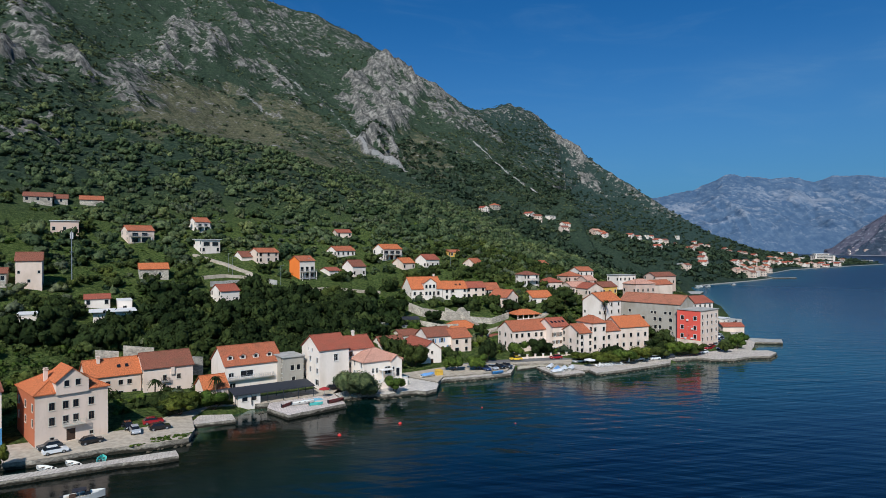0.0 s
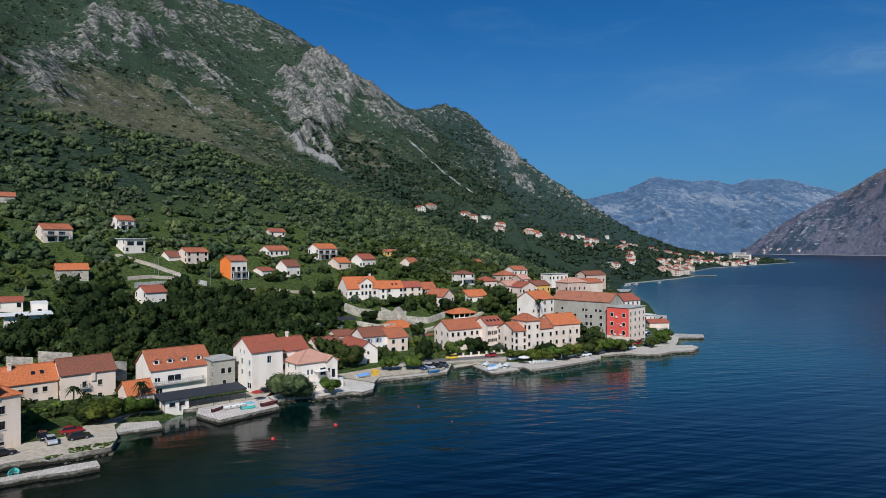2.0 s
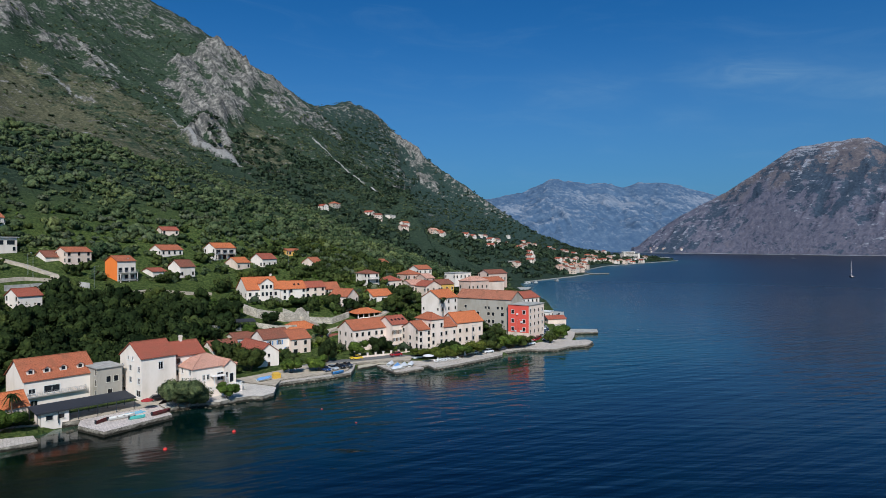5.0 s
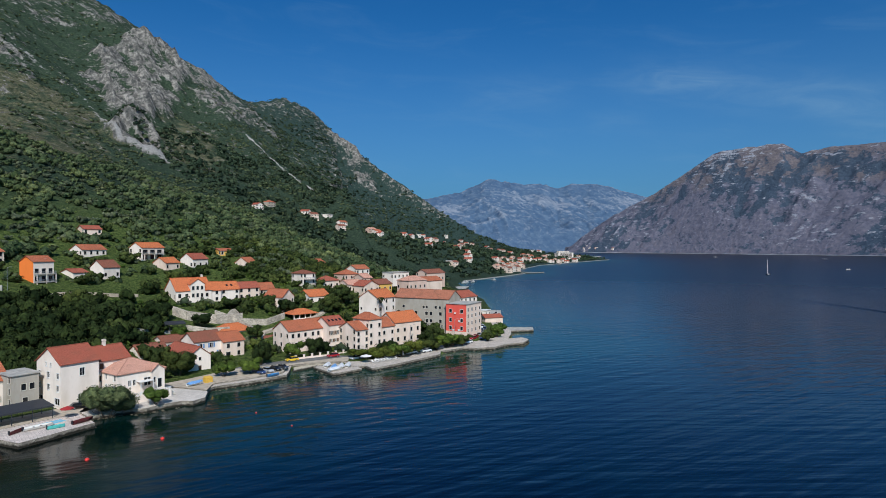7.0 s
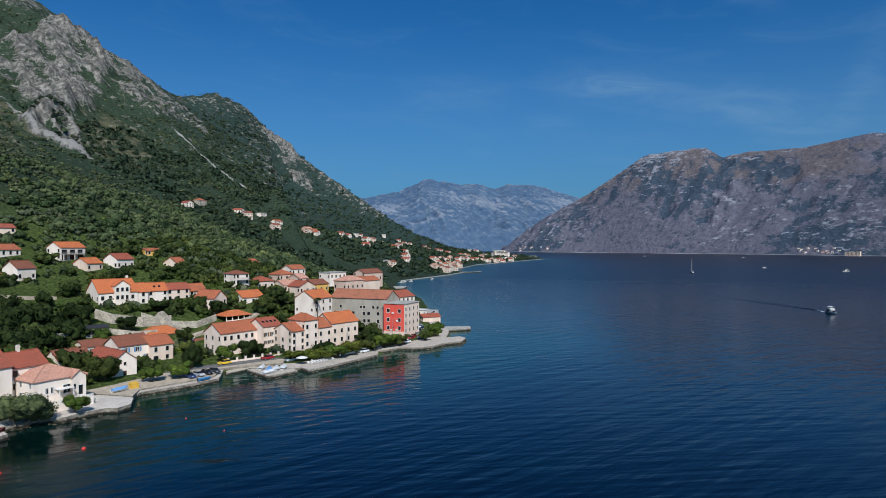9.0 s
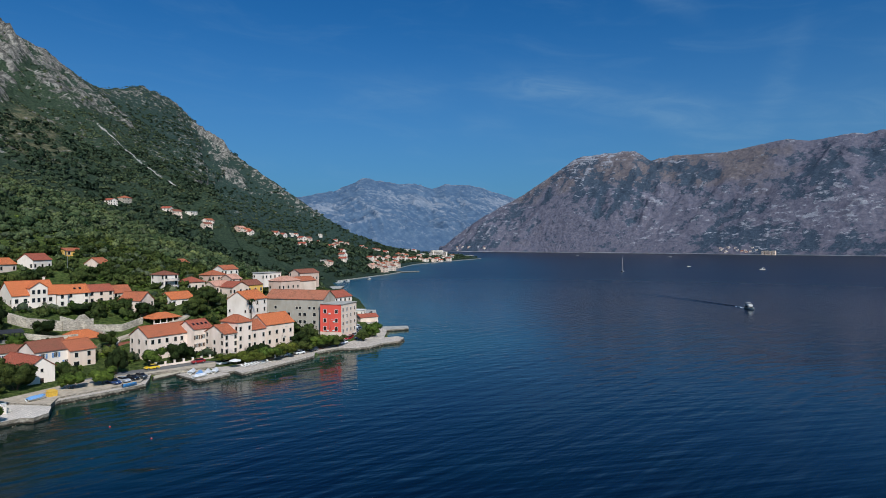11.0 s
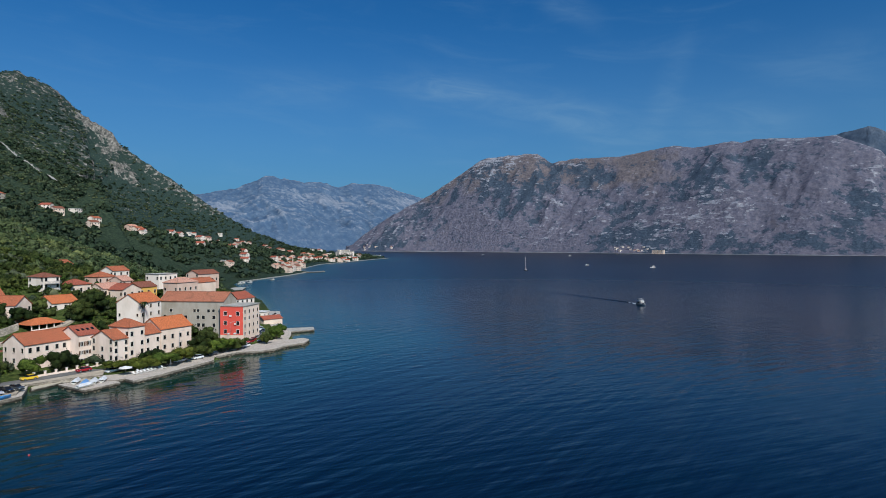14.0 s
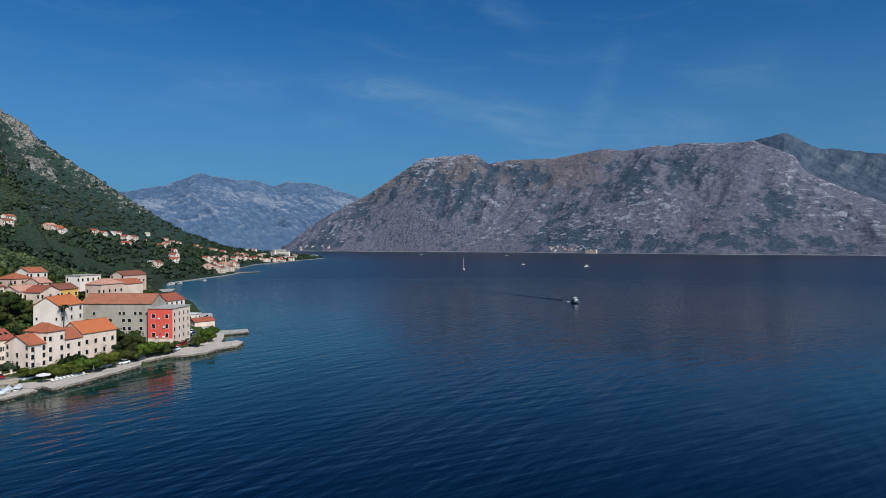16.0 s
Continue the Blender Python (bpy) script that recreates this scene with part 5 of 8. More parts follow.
house("white house with an orange roof among trees", 78.0, 351.4, 22.8, 10.0, 9, 3.2, 28, tile=TILE)
house("peach-coloured house with a tiled roof", 66.6, 328.3, 20.9, 9.7, 9, 3.3, 28, wall=PINK, tile=TILE, roof="hip")
house("peach house wing with a faded roof", 75.4, 321.3, 19.6, 6.1, 9, 2.7, 28, wall=PINK, tile=TILE_PALE)
house("white house with a tall slim tower", 37.5, 368.1, 26.0, 8.6, 9, 3.4, 28, tile=TILE_RED)
house("white house with a red roof below the woods", 54.6, 386.2, 26.1, 14.1, 9, 2.8, 28, tile=TILE)
house("stone farmhouse with a red roof high on the slope", -190.5, 279.8, 60.3, 11.2, 8.5, 2.7, 30, wall=STONE, tile=TILE_OLD, ridge="x")
house("low stone house with a red roof beside the farmhouse", -182.1, 288.9, 60.1, 5.4, 8.5, 2.5, 30, wall=STONE, tile=TILE_OLD)
house("low stone house with an orange roof under the woods", -174.8, 296.8, 60.3, 10.0, 8.5, 2.4, 30, wall=STONE, tile=TILE)
house("flat-roofed house with a pink front and white parapet", -162.5, 255.2, 45.9, 10.1, 8.5, 4.8, 30, wall=PINK, roof="flat", tile=FRAME, over=0.5)
house("cream house with a terrace and two orange roofs", -135.8, 265.8, 41.7, 11.0, 8.0, 5.3, 46, wall=CREAM, tile=TILE, rise=2.2, front=((0.2, (3.0, 7.0), 2.6, 1.9), (2.9, (3.0, 7.0), 2.4, 1.4)), balconies=((0.5, 2.7, 9.0, 1.5),))
house("white house with an orange roof and balconies", -118.9, 296.8, 47.1, 7.1, 8.0, 4.8, 46, tile=TILE, rise=2.2, front=((0.2, (2.0, 5.0), 1.6, 1.9), (2.7, (2.0, 5.0), 1.6, 1.2)), balconies=((0.2, 2.6, 6.8, 1.4),))
house("modern white flat-roofed house with a glazed front", -106.4, 271.7, 37.1, 8.6, 8.0, 6.0, 46, roof="flat", tile=FRAME, over=0.6, front=((0.8, 2), (3.2, (2.4, 6.4), 2.8, 1.7)))
house("tall narrow stone house with a brown roof", -138.8, 200.1, 26.6, 7.3, 8.5, 8.8, 30, wall=CREAM, tile=TILE_OLD, rise=2.6, front=((4.6, 2, 0.7, 0.9), (1.6, 1, 0.8, 1.0)), left=())
house("low stone annexe with a brown roof beside the tall house", -146.6, 195.6, 28.2, 6.6, 7.5, 3.2, 30, wall=STONE, tile=TILE_OLD, rise=1.6)
house("small stone house with two windows and an orange roof", -115.0, 233.7, 27.8, 10.1, 8.5, 3.6, 30, wall=STONE, tile=TILE_NEW, front=((1.2, (2.6, 7.0), 0.9, 1.1),))
house("white house with a low red roof above the pergola", -116.6, 200.6, 20.1, 7.3, 8.5, 2.7, 30, tile=TILE_RED, rise=1.2)
house("modern white house with a flat roof and deep terrace", -107.6, 189.6, 15.6, 10.9, 8.5, 4.1, 30, roof="flat", tile=FRAME, over=1.2, front=((0.3, (4.5, 8.6), 3.0, 2.4),))
house("small white cube with a flat roof on the terrace", -106.7, 202.1, 18.1, 4.3, 8.5, 4.1, 30, roof="flat", tile=FRAME, over=0.1)
house("white garden cabin with a glazed front", -122.3, 176.9, 16.7, 4.7, 8.5, 3.6, 30, roof="flat", tile=FRAME, over=0.2, front=((0.4, (1.6, 4.0), 1.5, 1.9),))
house("house with a red gable roof beside a pale wing", -89.2, 273.8, 33.7, 7.6, 8.0, 1.7, 46, tile=TILE_OLD, rise=2.4)
house("pale two-storey house with an orange roof", -82.0, 274.0, 32.4, 10.1, 8.0, 5.0, 46, wall=CREAM, tile=TILE, rise=1.8)
house("orange-painted house with balconies and a red roof", -61.6, 265.1, 26.1, 7.7, 8.0, 7.7, 46, tile=TILE, side_wall=ORANGEPAINT, rise=2.0, wall=WHITE, front=((0.4, 3, 1.5, 1.9), (3.4, 3, 1.5, 1.7)), left=(), balconies=((0.2, 0.1, 7.6, 1.6), (0.2, 3.1, 7.6, 1.6)))
house("white house with stepped red roofs", -80.8, 224.2, 18.8, 7.3, 8.0, 4.9, 46, tile=TILE_RED, rise=2.2)
house("long white house with an orange roof behind shrubs", -52.9, 305.7, 34.9, 11.7, 8.0, 3.0, 46, tile=TILE, rise=2.2)
house("white house with a dark red roof and a wide gable", -41.4, 283.3, 26.2, 7.5, 8.0, 4.6, 46, tile=TILE_OLD, rise=2.8, left=())
house("low white garage with a red roof", -51.1, 277.6, 27.0, 6.4, 8.0, 2.0, 46, tile=TILE_RED, rise=1.4)
house("white two-storey house with a deep loggia and orange roof", -30.5, 315.5, 33.0, 12.7, 8.0, 5.7, 46, tile=TILE_NEW, rise=2.4, front=((0.2, (2.0, 6.0, 10.0), 2.6, 2.2), (3.0, (2.0, 6.0, 10.0), 2.6, 1.7)), left=((1.0, 2), (3.6, 2)), balconies=((0.2, 2.8, 11.5, 1.6),))
house("small house with a red roof high among trees", -57.6, 336.6, 44.9, 8.2, 8.5, 2.7, 30, tile=TILE_RED, wall=CREAM, rise=1.8)
house("cream house with an orange roof and plain gable", -19.7, 305.9, 28.5, 7.9, 8.0, 3.3, 46, tile=TILE_NEW, wall=CREAM, rise=2.4, left=())
house("white house with a red roof and a long gable", -8.5, 314.0, 29.1, 9.5, 8.0, 4.2, 46, tile=TILE_RED, rise=2.6)
house("small ochre-painted house among trees", 4.0, 332.5, 34.3, 7.5, 8.5, 2.6, 30, wall=YELLOWPAINT, tile=TILE, rise=1.2)
house("white and peach house with an orange roof", 16.4, 318.4, 28.4, 6.7, 8.0, 2.8, 46, tile=TILE, wall=CREAM, rise=2.6)
# ---------------------------------------------------------------- houses along the far shore
FAR_PLOTS = []
FAR_PLOTS += [(47, 718, 4, 36), (63, 756, 5, 42), (111, 775, 4, 53), (114, 762, 2, 21), (137, 780, 3, 49), (151, 765, 0, 35), (145, 748, 2, 23), (204, 833, 1, 30), (210, 826, 0, 27), (216, 821, 4, 43), (261, 852, 4, 50), (276, 872, 4, 35), (512, 1546, 3, 44), (530, 1556, 4, 54), (312, 895, 4, 26), (297, 840, 4, 56), (323, 898, 2, 35), (584, 1553, 4, 20), (607, 1599, 3, 33), (650, 1585, 4, 46), (654, 1557, 4, 37), (663, 1544, 2, 31)]
FAR_PLOTS += [(369, 912, 4, 44), (386, 944, 2, 30), (368, 877, 4, 24), (354, 837, 4, 28), (345, 808, 4, 48), (694, 1514, 4, 28), (683, 1469, 2, 28), (699, 1448, 4, 20), (567, 1162, 2, 20), (580, 1146, 4, 33), (298, 753, 2, 33), (297, 763, 3, 30), (449, 943, 4, 30), (456, 946, 2, 38), (487, 988, 2, 40), (505, 1002, 0, 32), (546, 1066, 1, 54), (379, 793, 1, 33), (386, 790, 2, 31), (440, 884, 0, 32), (473, 934, 0, 44), (472, 918, 1, 39)]
FAR_PLOTS += [(515, 986, 0, 21), (484, 912, 2, 43), (398, 780, 3, 46), (414, 799, 2, 30), (379, 756, 2, 29), (444, 912, 0, 36), (570, 1083, 4, 24), (593, 1108, 2, 41), (614, 1152, 5, 39), (642, 1181, 1, 58), (647, 1174, 5, 57), (606, 1115, 4, 20), (630, 1129, 4, 58), (654, 1154, 4, 41), (715, 1246, 1, 24), (664, 1145, 2, 39), (795, 1360, 3, 42), (672, 1136, 0, 39), (712, 1186, 1, 50), (694, 1140, 2, 40), (742, 1202, 4, 31), (734, 1172, 4, 50)]
FAR_PLOTS += [(802, 1268, 0, 50), (780, 1214, 4, 31), (879, 1357, 2, 23), (802, 1459, 3, 36), (821, 1455, 4, 21)]
FAR_KINDS = [house("small white house with an orange roof near the far shore", 0, 0, 0, 11, 9, 5.6, 0, tile=TILE), house("pale house with a faded roof near the far shore", 0, 0, 0, 12, 9, 5.8, 0, wall=PINK, tile=TILE_PALE),
             house("cream house with a brown roof near the far shore", 0, 0, 0, 10, 9, 6.4, 0, wall=CREAM, tile=TILE_OLD), house("white flat-roofed house near the far shore", 0, 0, 0, 11, 9, 6.0, 0, roof="flat", tile=FRAME),
             house("white gabled house with a red roof near the far shore", 0, 0, 0, 9, 11, 5.4, 0, ridge="y", tile=TILE_RED), house("stone house with a hipped roof near the far shore", 0, 0, 0, 11, 10, 6.0, 0, wall=STONE, roof="hip", tile=TILE)]
del FOOTPRINTS[-6:]
used = set()
for x, y, kind_, a in FAR_PLOTS:
    m = pose(x, y, float(land_height(x, y)) + 0.3, 0, 0, a)
    if kind_ in used:
        copy_thing(FAR_KINDS[kind_], m)
    else:
        FAR_KINDS[kind_].matrix_world = m
        used.add(kind_)
    FOOTPRINTS.append((x, y, math.cos(radians(a)), math.sin(radians(a)), 12, 11))
house("long white hotel of several storeys by the far shore", 812, 1345, 5.0, 52, 14, 15.5, 12, roof="flat", tile=FRAME, over=0.8, ww=2.2, wh=1.6, category="hotel", name="hotel")
house("set-back upper storeys of the far hotel", 818, 1352, 20.4, 34, 9, 4.0, 12, roof="flat", tile=FRAME, over=0.8, ww=2.2, wh=1.6, category="hotel", name="hotel", found=0.3)
house("lower white wing of the far hotel", 806, 1298, 2.5, 46, 12, 6.0, 12, roof="flat", tile=FRAME, over=0.8, ww=2.2, wh=1.6, category="hotel", name="hotel")
house("white block on the tip of the far point", 948, 1382, 2.2, 24, 10, 7.0, 20, roof="flat", tile=FRAME, over=0.6, ww=2.0, wh=1.5)
quay("jetty_far", [(197, 501), (211, 506), (226, 534), (218, 538), (205, 528)], 1.1, CONCRETE, "concrete jetty beyond the point", "jetty")
quay("pier_far", [(400, 762), (442, 770), (443, 774), (402, 768)], 1.2, CONCRETE, "thin pier of the far village", "pier")
band("shore_wall_far", SHORE[23:30], -0.3, 0.9, 0.9, CONCRETE, "pale sea wall along the far shore", "sea wall")
band("shore_wall_east", [p[:2] for p in SHORE_EAST[2:10]], -3.0, 4.0, 2.2, plain("far_sea_wall", (0.52, 0.53, 0.56), 0.95, vary=0.8, scale=0.012), "grey shore road across the bay", "sea wall", low=-4.0)
rv = random.Random(9)
TILE_DULL = tiles("dull_grey_brown_tiles", (0.24, 0.19, 0.18), 0.4)
EAST_KINDS = [house("small white house with a dull roof across the bay", 0, 0, 0, 9, 7, 4.6, 0, tile=TILE_DULL), house("pale house with a brown roof across the bay", 0, 0, 0, 10, 7, 5.4, 0, wall=PINK, tile=TILE_OLD),
              house("white flat-roofed house across the bay", 0, 0, 0, 9, 8, 5.0, 0, roof="flat", tile=FRAME)]
del FOOTPRINTS[-3:]
placed = set()
for k, lo, hi, deep, count in ((5, 0.50, 0.80, (6, 34), 18), (2, 0.55, 1.0, (4, 34), 10), (3, 0.0, 0.3, (4, 26), 5)):
    (xa, ya), (xb, yb) = SHORE_EAST[k], SHORE_EAST[k + 1]
    for i in range(count):
        q, off, kind_ = rv.uniform(lo, hi), rv.uniform(*deep), rv.choice((0, 0, 1, 2))
        x, y = xa + (xb - xa) * q + off, ya + (yb - ya) * q
        m = pose(x, y, float(east_height(x, y)) + 0.5, 0, 0, rv.uniform(-100, -50))
        if kind_ in placed:
            copy_thing(EAST_KINDS[kind_], m)
        else:
            EAST_KINDS[kind_].matrix_world = m
            placed.add(kind_)
for i in range(4):
    house("pale apartment block in a row on the shore across the bay", 2219 + 2.1 * i, 1313 - 12.0 * i, 4.0, 10.4, 12, 11.0 + (i % 2), -80, roof="flat", tile=CONCRETE, wall=CREAM, over=0.3, ww=1.8, wh=1.6, group="apartment blocks across the bay", category="apartment block", name="apartment_block")
# ---------------------------------------------------------------- trees and scrub
_ico = bmesh.new()
bmesh.ops.create_icosphere(_ico, subdivisions=2, radius=1.0)
ICO_V = np.array([v.co[:] for v in _ico.verts])
ICO_F = [tuple(v.index for v in f.verts) for f in _ico.faces]
_ico.free()
_ico = bmesh.new()
bmesh.ops.create_icosphere(_ico, subdivisions=1, radius=1.0)
ICO1_V = np.array([v.co[:] for v in _ico.verts])
ICO1_F = [tuple(v.index for v in f.verts) for f in _ico.faces]
_ico.free()


def lump(rng, size, base=(ICO1_V, ICO1_F), rough=0.28):
    v = base[0] * size
    return v * (1 + rng.uniform(-rough, rough, (len(v), 1))), base[1]


def soften(me, normals, tones):
    """Leaves lit as parts of a rounded crown, and a tone for each tree."""
    normals = normals / np.linalg.norm(normals, axis=1)[:, None]
    me.attributes.new("tone", "FLOAT", "POINT").data.foreach_set("value", np.asarray(tones, np.float32))
    me.normals_split_custom_set_from_vertices(normals.tolist())


def clump_crown(rng, n, leaf, lobes=5, squash=0.8, core=0.62, solid=None):
    """A crown of unit radius: uneven lobes of foliage round the middle, with small bent leaf sprays standing out of them. Returns vertices, faces and soft normals."""
    angles = rng.uniform(0, 2 * math.pi) + np.arange(lobes) * 2.4 + rng.uniform(-0.5, 0.5, lobes)
    centres = [np.array((0, 0, 0.05))] + [np.array((q * math.cos(a), q * math.sin(a), rng.uniform(-0.3, 0.42))) for a, q in zip(angles, rng.uniform(0.42, 0.68, lobes))]
    radii = [core * 1.1] + list(rng.uniform(0.20, 0.36, lobes))
    vs, fs, ns = [], [], []
    for c, r in zip(centres, radii):
        lv, lf = lump(rng, r, (ICO_V, ICO_F) if solid is not None else (ICO1_V, ICO1_F), 0.26)
        fs += [tuple(i + len(vs) for i in f) for f in lf]
        vs += list(lv + c)
        ns += list(0.75 * lv / np.linalg.norm(lv, axis=1)[:, None] + 0.4 * c)
    for i in range(n):
        j = rng.integers(0, len(centres))
        d = rng.normal(size=3)
        d[2] = abs(d[2]) * 0.9 - 0.25
        d /= np.linalg.norm(d)
        p = centres[j] + d * radii[j] * rng.uniform(0.9, 1.4)
        nrm = d + rng.normal(size=3) * 0.5
        nrm /= np.linalg.norm(nrm)
        a = np.cross(nrm, rng.normal(size=3))
        a /= np.linalg.norm(a) + 1e-9
        b = np.cross(nrm, a)
        s = leaf * rng.uniform(0.6, 1.35)
        k = len(vs)
        vs += [p - a * s - nrm * 0.3 * s, p - b * s * 0.7, p + a * s - nrm * 0.3 * s, p + b * s * 0.7]
        ns += [0.7 * d + 0.3 * nrm + 0.3 * centres[j]] * 4
        fs.append((k, k + 1, k + 2, k + 3))
    vs = np.array(vs)
    vs[:, 2] *= squash
    return vs, fs, np.array(ns)


def gathered(name, templates, places, material, label, category="trees"):
    """Many crowns in one mesh of kind stuff. templates: (vertices, faces); places: x, y, z, radius, height factor, turn."""
    vs, loops, starts, ns, tones, n, at = [], [], [], [], [], 0, 0
    rng = np.random.default_rng(7)
    packed = []
    for tv, tf, *tn in templates:
        flat = np.array([i for f in tf for i in f], np.int64)
        size = np.array([len(f) for f in tf], np.int64)
        packed.append((tv, flat, size, tn[0] if tn else None))
    for x, y, z, r, hf, turn in places:
        tv, flat, size, tn = packed[rng.integers(0, len(packed))]
        c, s = math.cos(turn), math.sin(turn)
        if tn is not None:
            ns.append(np.stack([c * tn[:, 0] - s * tn[:, 1], s * tn[:, 0] + c * tn[:, 1], tn[:, 2]], -1))
            tones.append(np.full(len(tv), rng.random()))
        p = np.empty_like(tv)
        p[:, 0] = x + r * (c * tv[:, 0] - s * tv[:, 1])
        p[:, 1] = y + r * (s * tv[:, 0] + c * tv[:, 1])
        p[:, 2] = z + r * hf * tv[:, 2]
        vs.append(p)
        loops.append(flat + n)
        starts.append(np.concatenate([[0], np.cumsum(size)[:-1]]) + at)
        n += len(tv)
        at += len(flat)
    me = bpy.data.meshes.new(name)
    v, l, st = np.concatenate(vs), np.concatenate(loops), np.concatenate(starts)
    me.vertices.add(len(v))
    me.vertices.foreach_set("co", v.astype(np.float32).ravel())
    me.loops.add(len(l))
    me.loops.foreach_set("vertex_index", l.astype(np.int32))
    me.polygons.add(len(st))
    me.polygons.foreach_set("loop_start", st.astype(np.int32))
    me.update(calc_edges=True)
    if ns:
        soften(me, np.concatenate(ns), np.concatenate(tones))
    me.materials.append(material)
    return tagged(new(name, me), label, category, kind="stuff")


def free_of_houses(x, y, margin):
    ok = np.ones(x.shape, bool)
    for hx, hy, c, s, w, d in FOOTPRINTS:
        dx, dy = x - hx, y - hy
        u, v = c * dx + s * dy, -s * dx + c * dy
        ok &= ~((u > -margin) & (u < w + margin) & (v > -margin * 1.15) & (v < d + margin * 0.6))
    return ok


def scatter(rng, n, u0, u1, v0, v1, grow=1.0):
    """Random places in the strip along the coast."""
    u, v = rng.uniform(u0, u1, n), v0 + (v1 - v0) * rng.uniform(0, 1, n) ** grow
    return CO * u - SI * v, SI * u + CO * v + 100.0


rng = np.random.default_rng(3)
CROWNS = [clump_crown(rng, 165, 0.092, 6, 0.95, 0.46) for _ in range(8)]
CROWNS_FAR = [clump_crown(rng, 36, 0.15, 3, 0.95, 0.46) for _ in range(8)]


def tuft(rng, n, leaf):
    """A low bush: leaf sprays over half a dome."""
    vs, fs, ns = [], [], []
    for i in range(n):
        d = rng.normal(size=3)
        d[2] = abs(d[2]) - 0.15
        d /= np.linalg.norm(d)
        p = d * rng.uniform(0.55, 0.95)
        nrm = d + rng.normal(size=3) * 0.35
        nrm /= np.linalg.norm(nrm)
        a = np.cross(nrm, rng.normal(size=3))
        a /= np.linalg.norm(a) + 1e-9
        b_ = np.cross(nrm, a)
        s = leaf * rng.uniform(0.7, 1.3)
        k = len(vs)
        vs += [p - a * s - nrm * 0.25 * s, p - b_ * s * 0.8, p + a * s - nrm * 0.25 * s, p + b_ * s * 0.8]
        ns += [0.75 * d + 0.25 * nrm] * 4
        fs.append((k, k + 1, k + 2, k + 3))
    return np.array(vs), fs, np.array(ns)


SCRUB = [tuft(rng, 12, 0.52) for _ in range(8)]
SCRUB_NEAR = [tuft(rng, 30, 0.3) for _ in range(8)]


def off_scree(x, y):
    return np.min([to_line(x, y, line)[0] for _, line in SCREE + RUNS], axis=0) > 7.0


def cover(name, n, box, radius, keep, templates, material, label, hf=(0.8, 1.15), sink=0.25, margin=2.3):
    x, y = scatter(rng, n, *box)
    d, _, side = to_line(x, y, SHORE)
    ok = (d * side > 16) & free_of_houses(x, y, margin) & off_scree(x, y) & keep(x, y, d * side)
    x, y = x[ok], y[ok]
    z = land_height(x, y)
    r = rng.uniform(*radius, len(x))
    f = rng.uniform(*hf, len(x))
    t = rng.uniform(0, 6.28, len(x))
    return gathered(name, templates, np.stack([x, y, z + r * f * (0.6 - sink), r, f, t], -1), material, label)


CLEAR = [[(-16, 233), (8, 236), (26, 243), (40, 252), (40, 260), (28, 261), (12, 262), (-16, 262)],
         [(-10, 180), (24, 196), (46, 206), (46, 215), (26, 210), (-12, 200)], [(-97, 160), (-84, 156), (-66, 163), (-64, 172), (-74, 176), (-93, 168)]]
LANES = [([(-108, 268), (-102.5, 267.0), (-93.6, 266.0), (-82.5, 261.8), (-80, 256.5), (-89.3, 252.5), (-96, 246)], 3.0, "pale concrete hairpin lane on the slope"),
         ([(-62, 248), (-50, 258), (-38, 264), (-28, 270)], 3.0, "pale concrete lane between the hill houses"),
         ([(14, 232), (18, 244), (28, 252), (40, 258), (52, 270)], 2.6, "narrow lane climbing behind the row")]
HILL_WALL = [(-90.4, 239.5), (-82.1, 246.2), (-72.9, 253.2), (-68.0, 253.0)]
GROVE = [(-125, 165), (-95, 172), (-70, 182), (-45, 190), (-22, 203), (-12, 225), (-22, 240), (-45, 250), (-75, 240), (-105, 222), (-130, 190)]


def open_ground(x, y):
    out = np.ones(x.shape, bool)
    for c in CLEAR:
        out &= ~in_poly(x, y, c)
    for line in [p for p, _, _ in LANES] + [HILL_WALL]:
        out &= (to_line(x, y, line)[0] > 4.0) & (to_line(x + 1.6, y - 5.0, line)[0] > 4.5)
    return out


cover("woodland", 2100, (-330, 420, 30, 190), (1.8, 5.0), lambda x, y, d: open_ground(x, y) & (fbm(x / 26, y / 26, 77, 3) > 0.42), CROWNS, LEAF, "dense green broadleaf trees round the houses", hf=(0.85, 1.4))
cover("hill_woodland", 3300, (-330, 420, 190, 430), (2.0, 5.6), lambda x, y, d: open_ground(x, y) & (fbm(x / 30, y / 30, 77, 3) > 0.36), CROWNS_FAR, LEAF_HILL, "dense green broadleaf woodland on the slope")
cover("olive_grove", 3400, (-330, 420, 34, 430), (1.8, 3.9), lambda x, y, d: open_ground(x, y) & (fbm(x / 34, y / 34, 91, 3) > 0.50), CROWNS_FAR, LEAF_OLIVE, "grey-green olive trees on the terraces")
cover("oak_grove", 1700, (-120, 90, 50, 200), (3.0, 6.2), lambda x, y, d: in_poly(x, y, GROVE) & open_ground(x, y), CROWNS, LEAF_DARK, "dark dense grove behind the front houses", hf=(0.9, 1.45), margin=4.5)


def beside_houses(x, y, reach):
    return np.min([np.hypot(x - hx - 0.5 * (c * w - s * d), y - hy - 0.5 * (s * w + c * d)) for hx, hy, c, s, w, d in FOOTPRINTS], axis=0) < reach


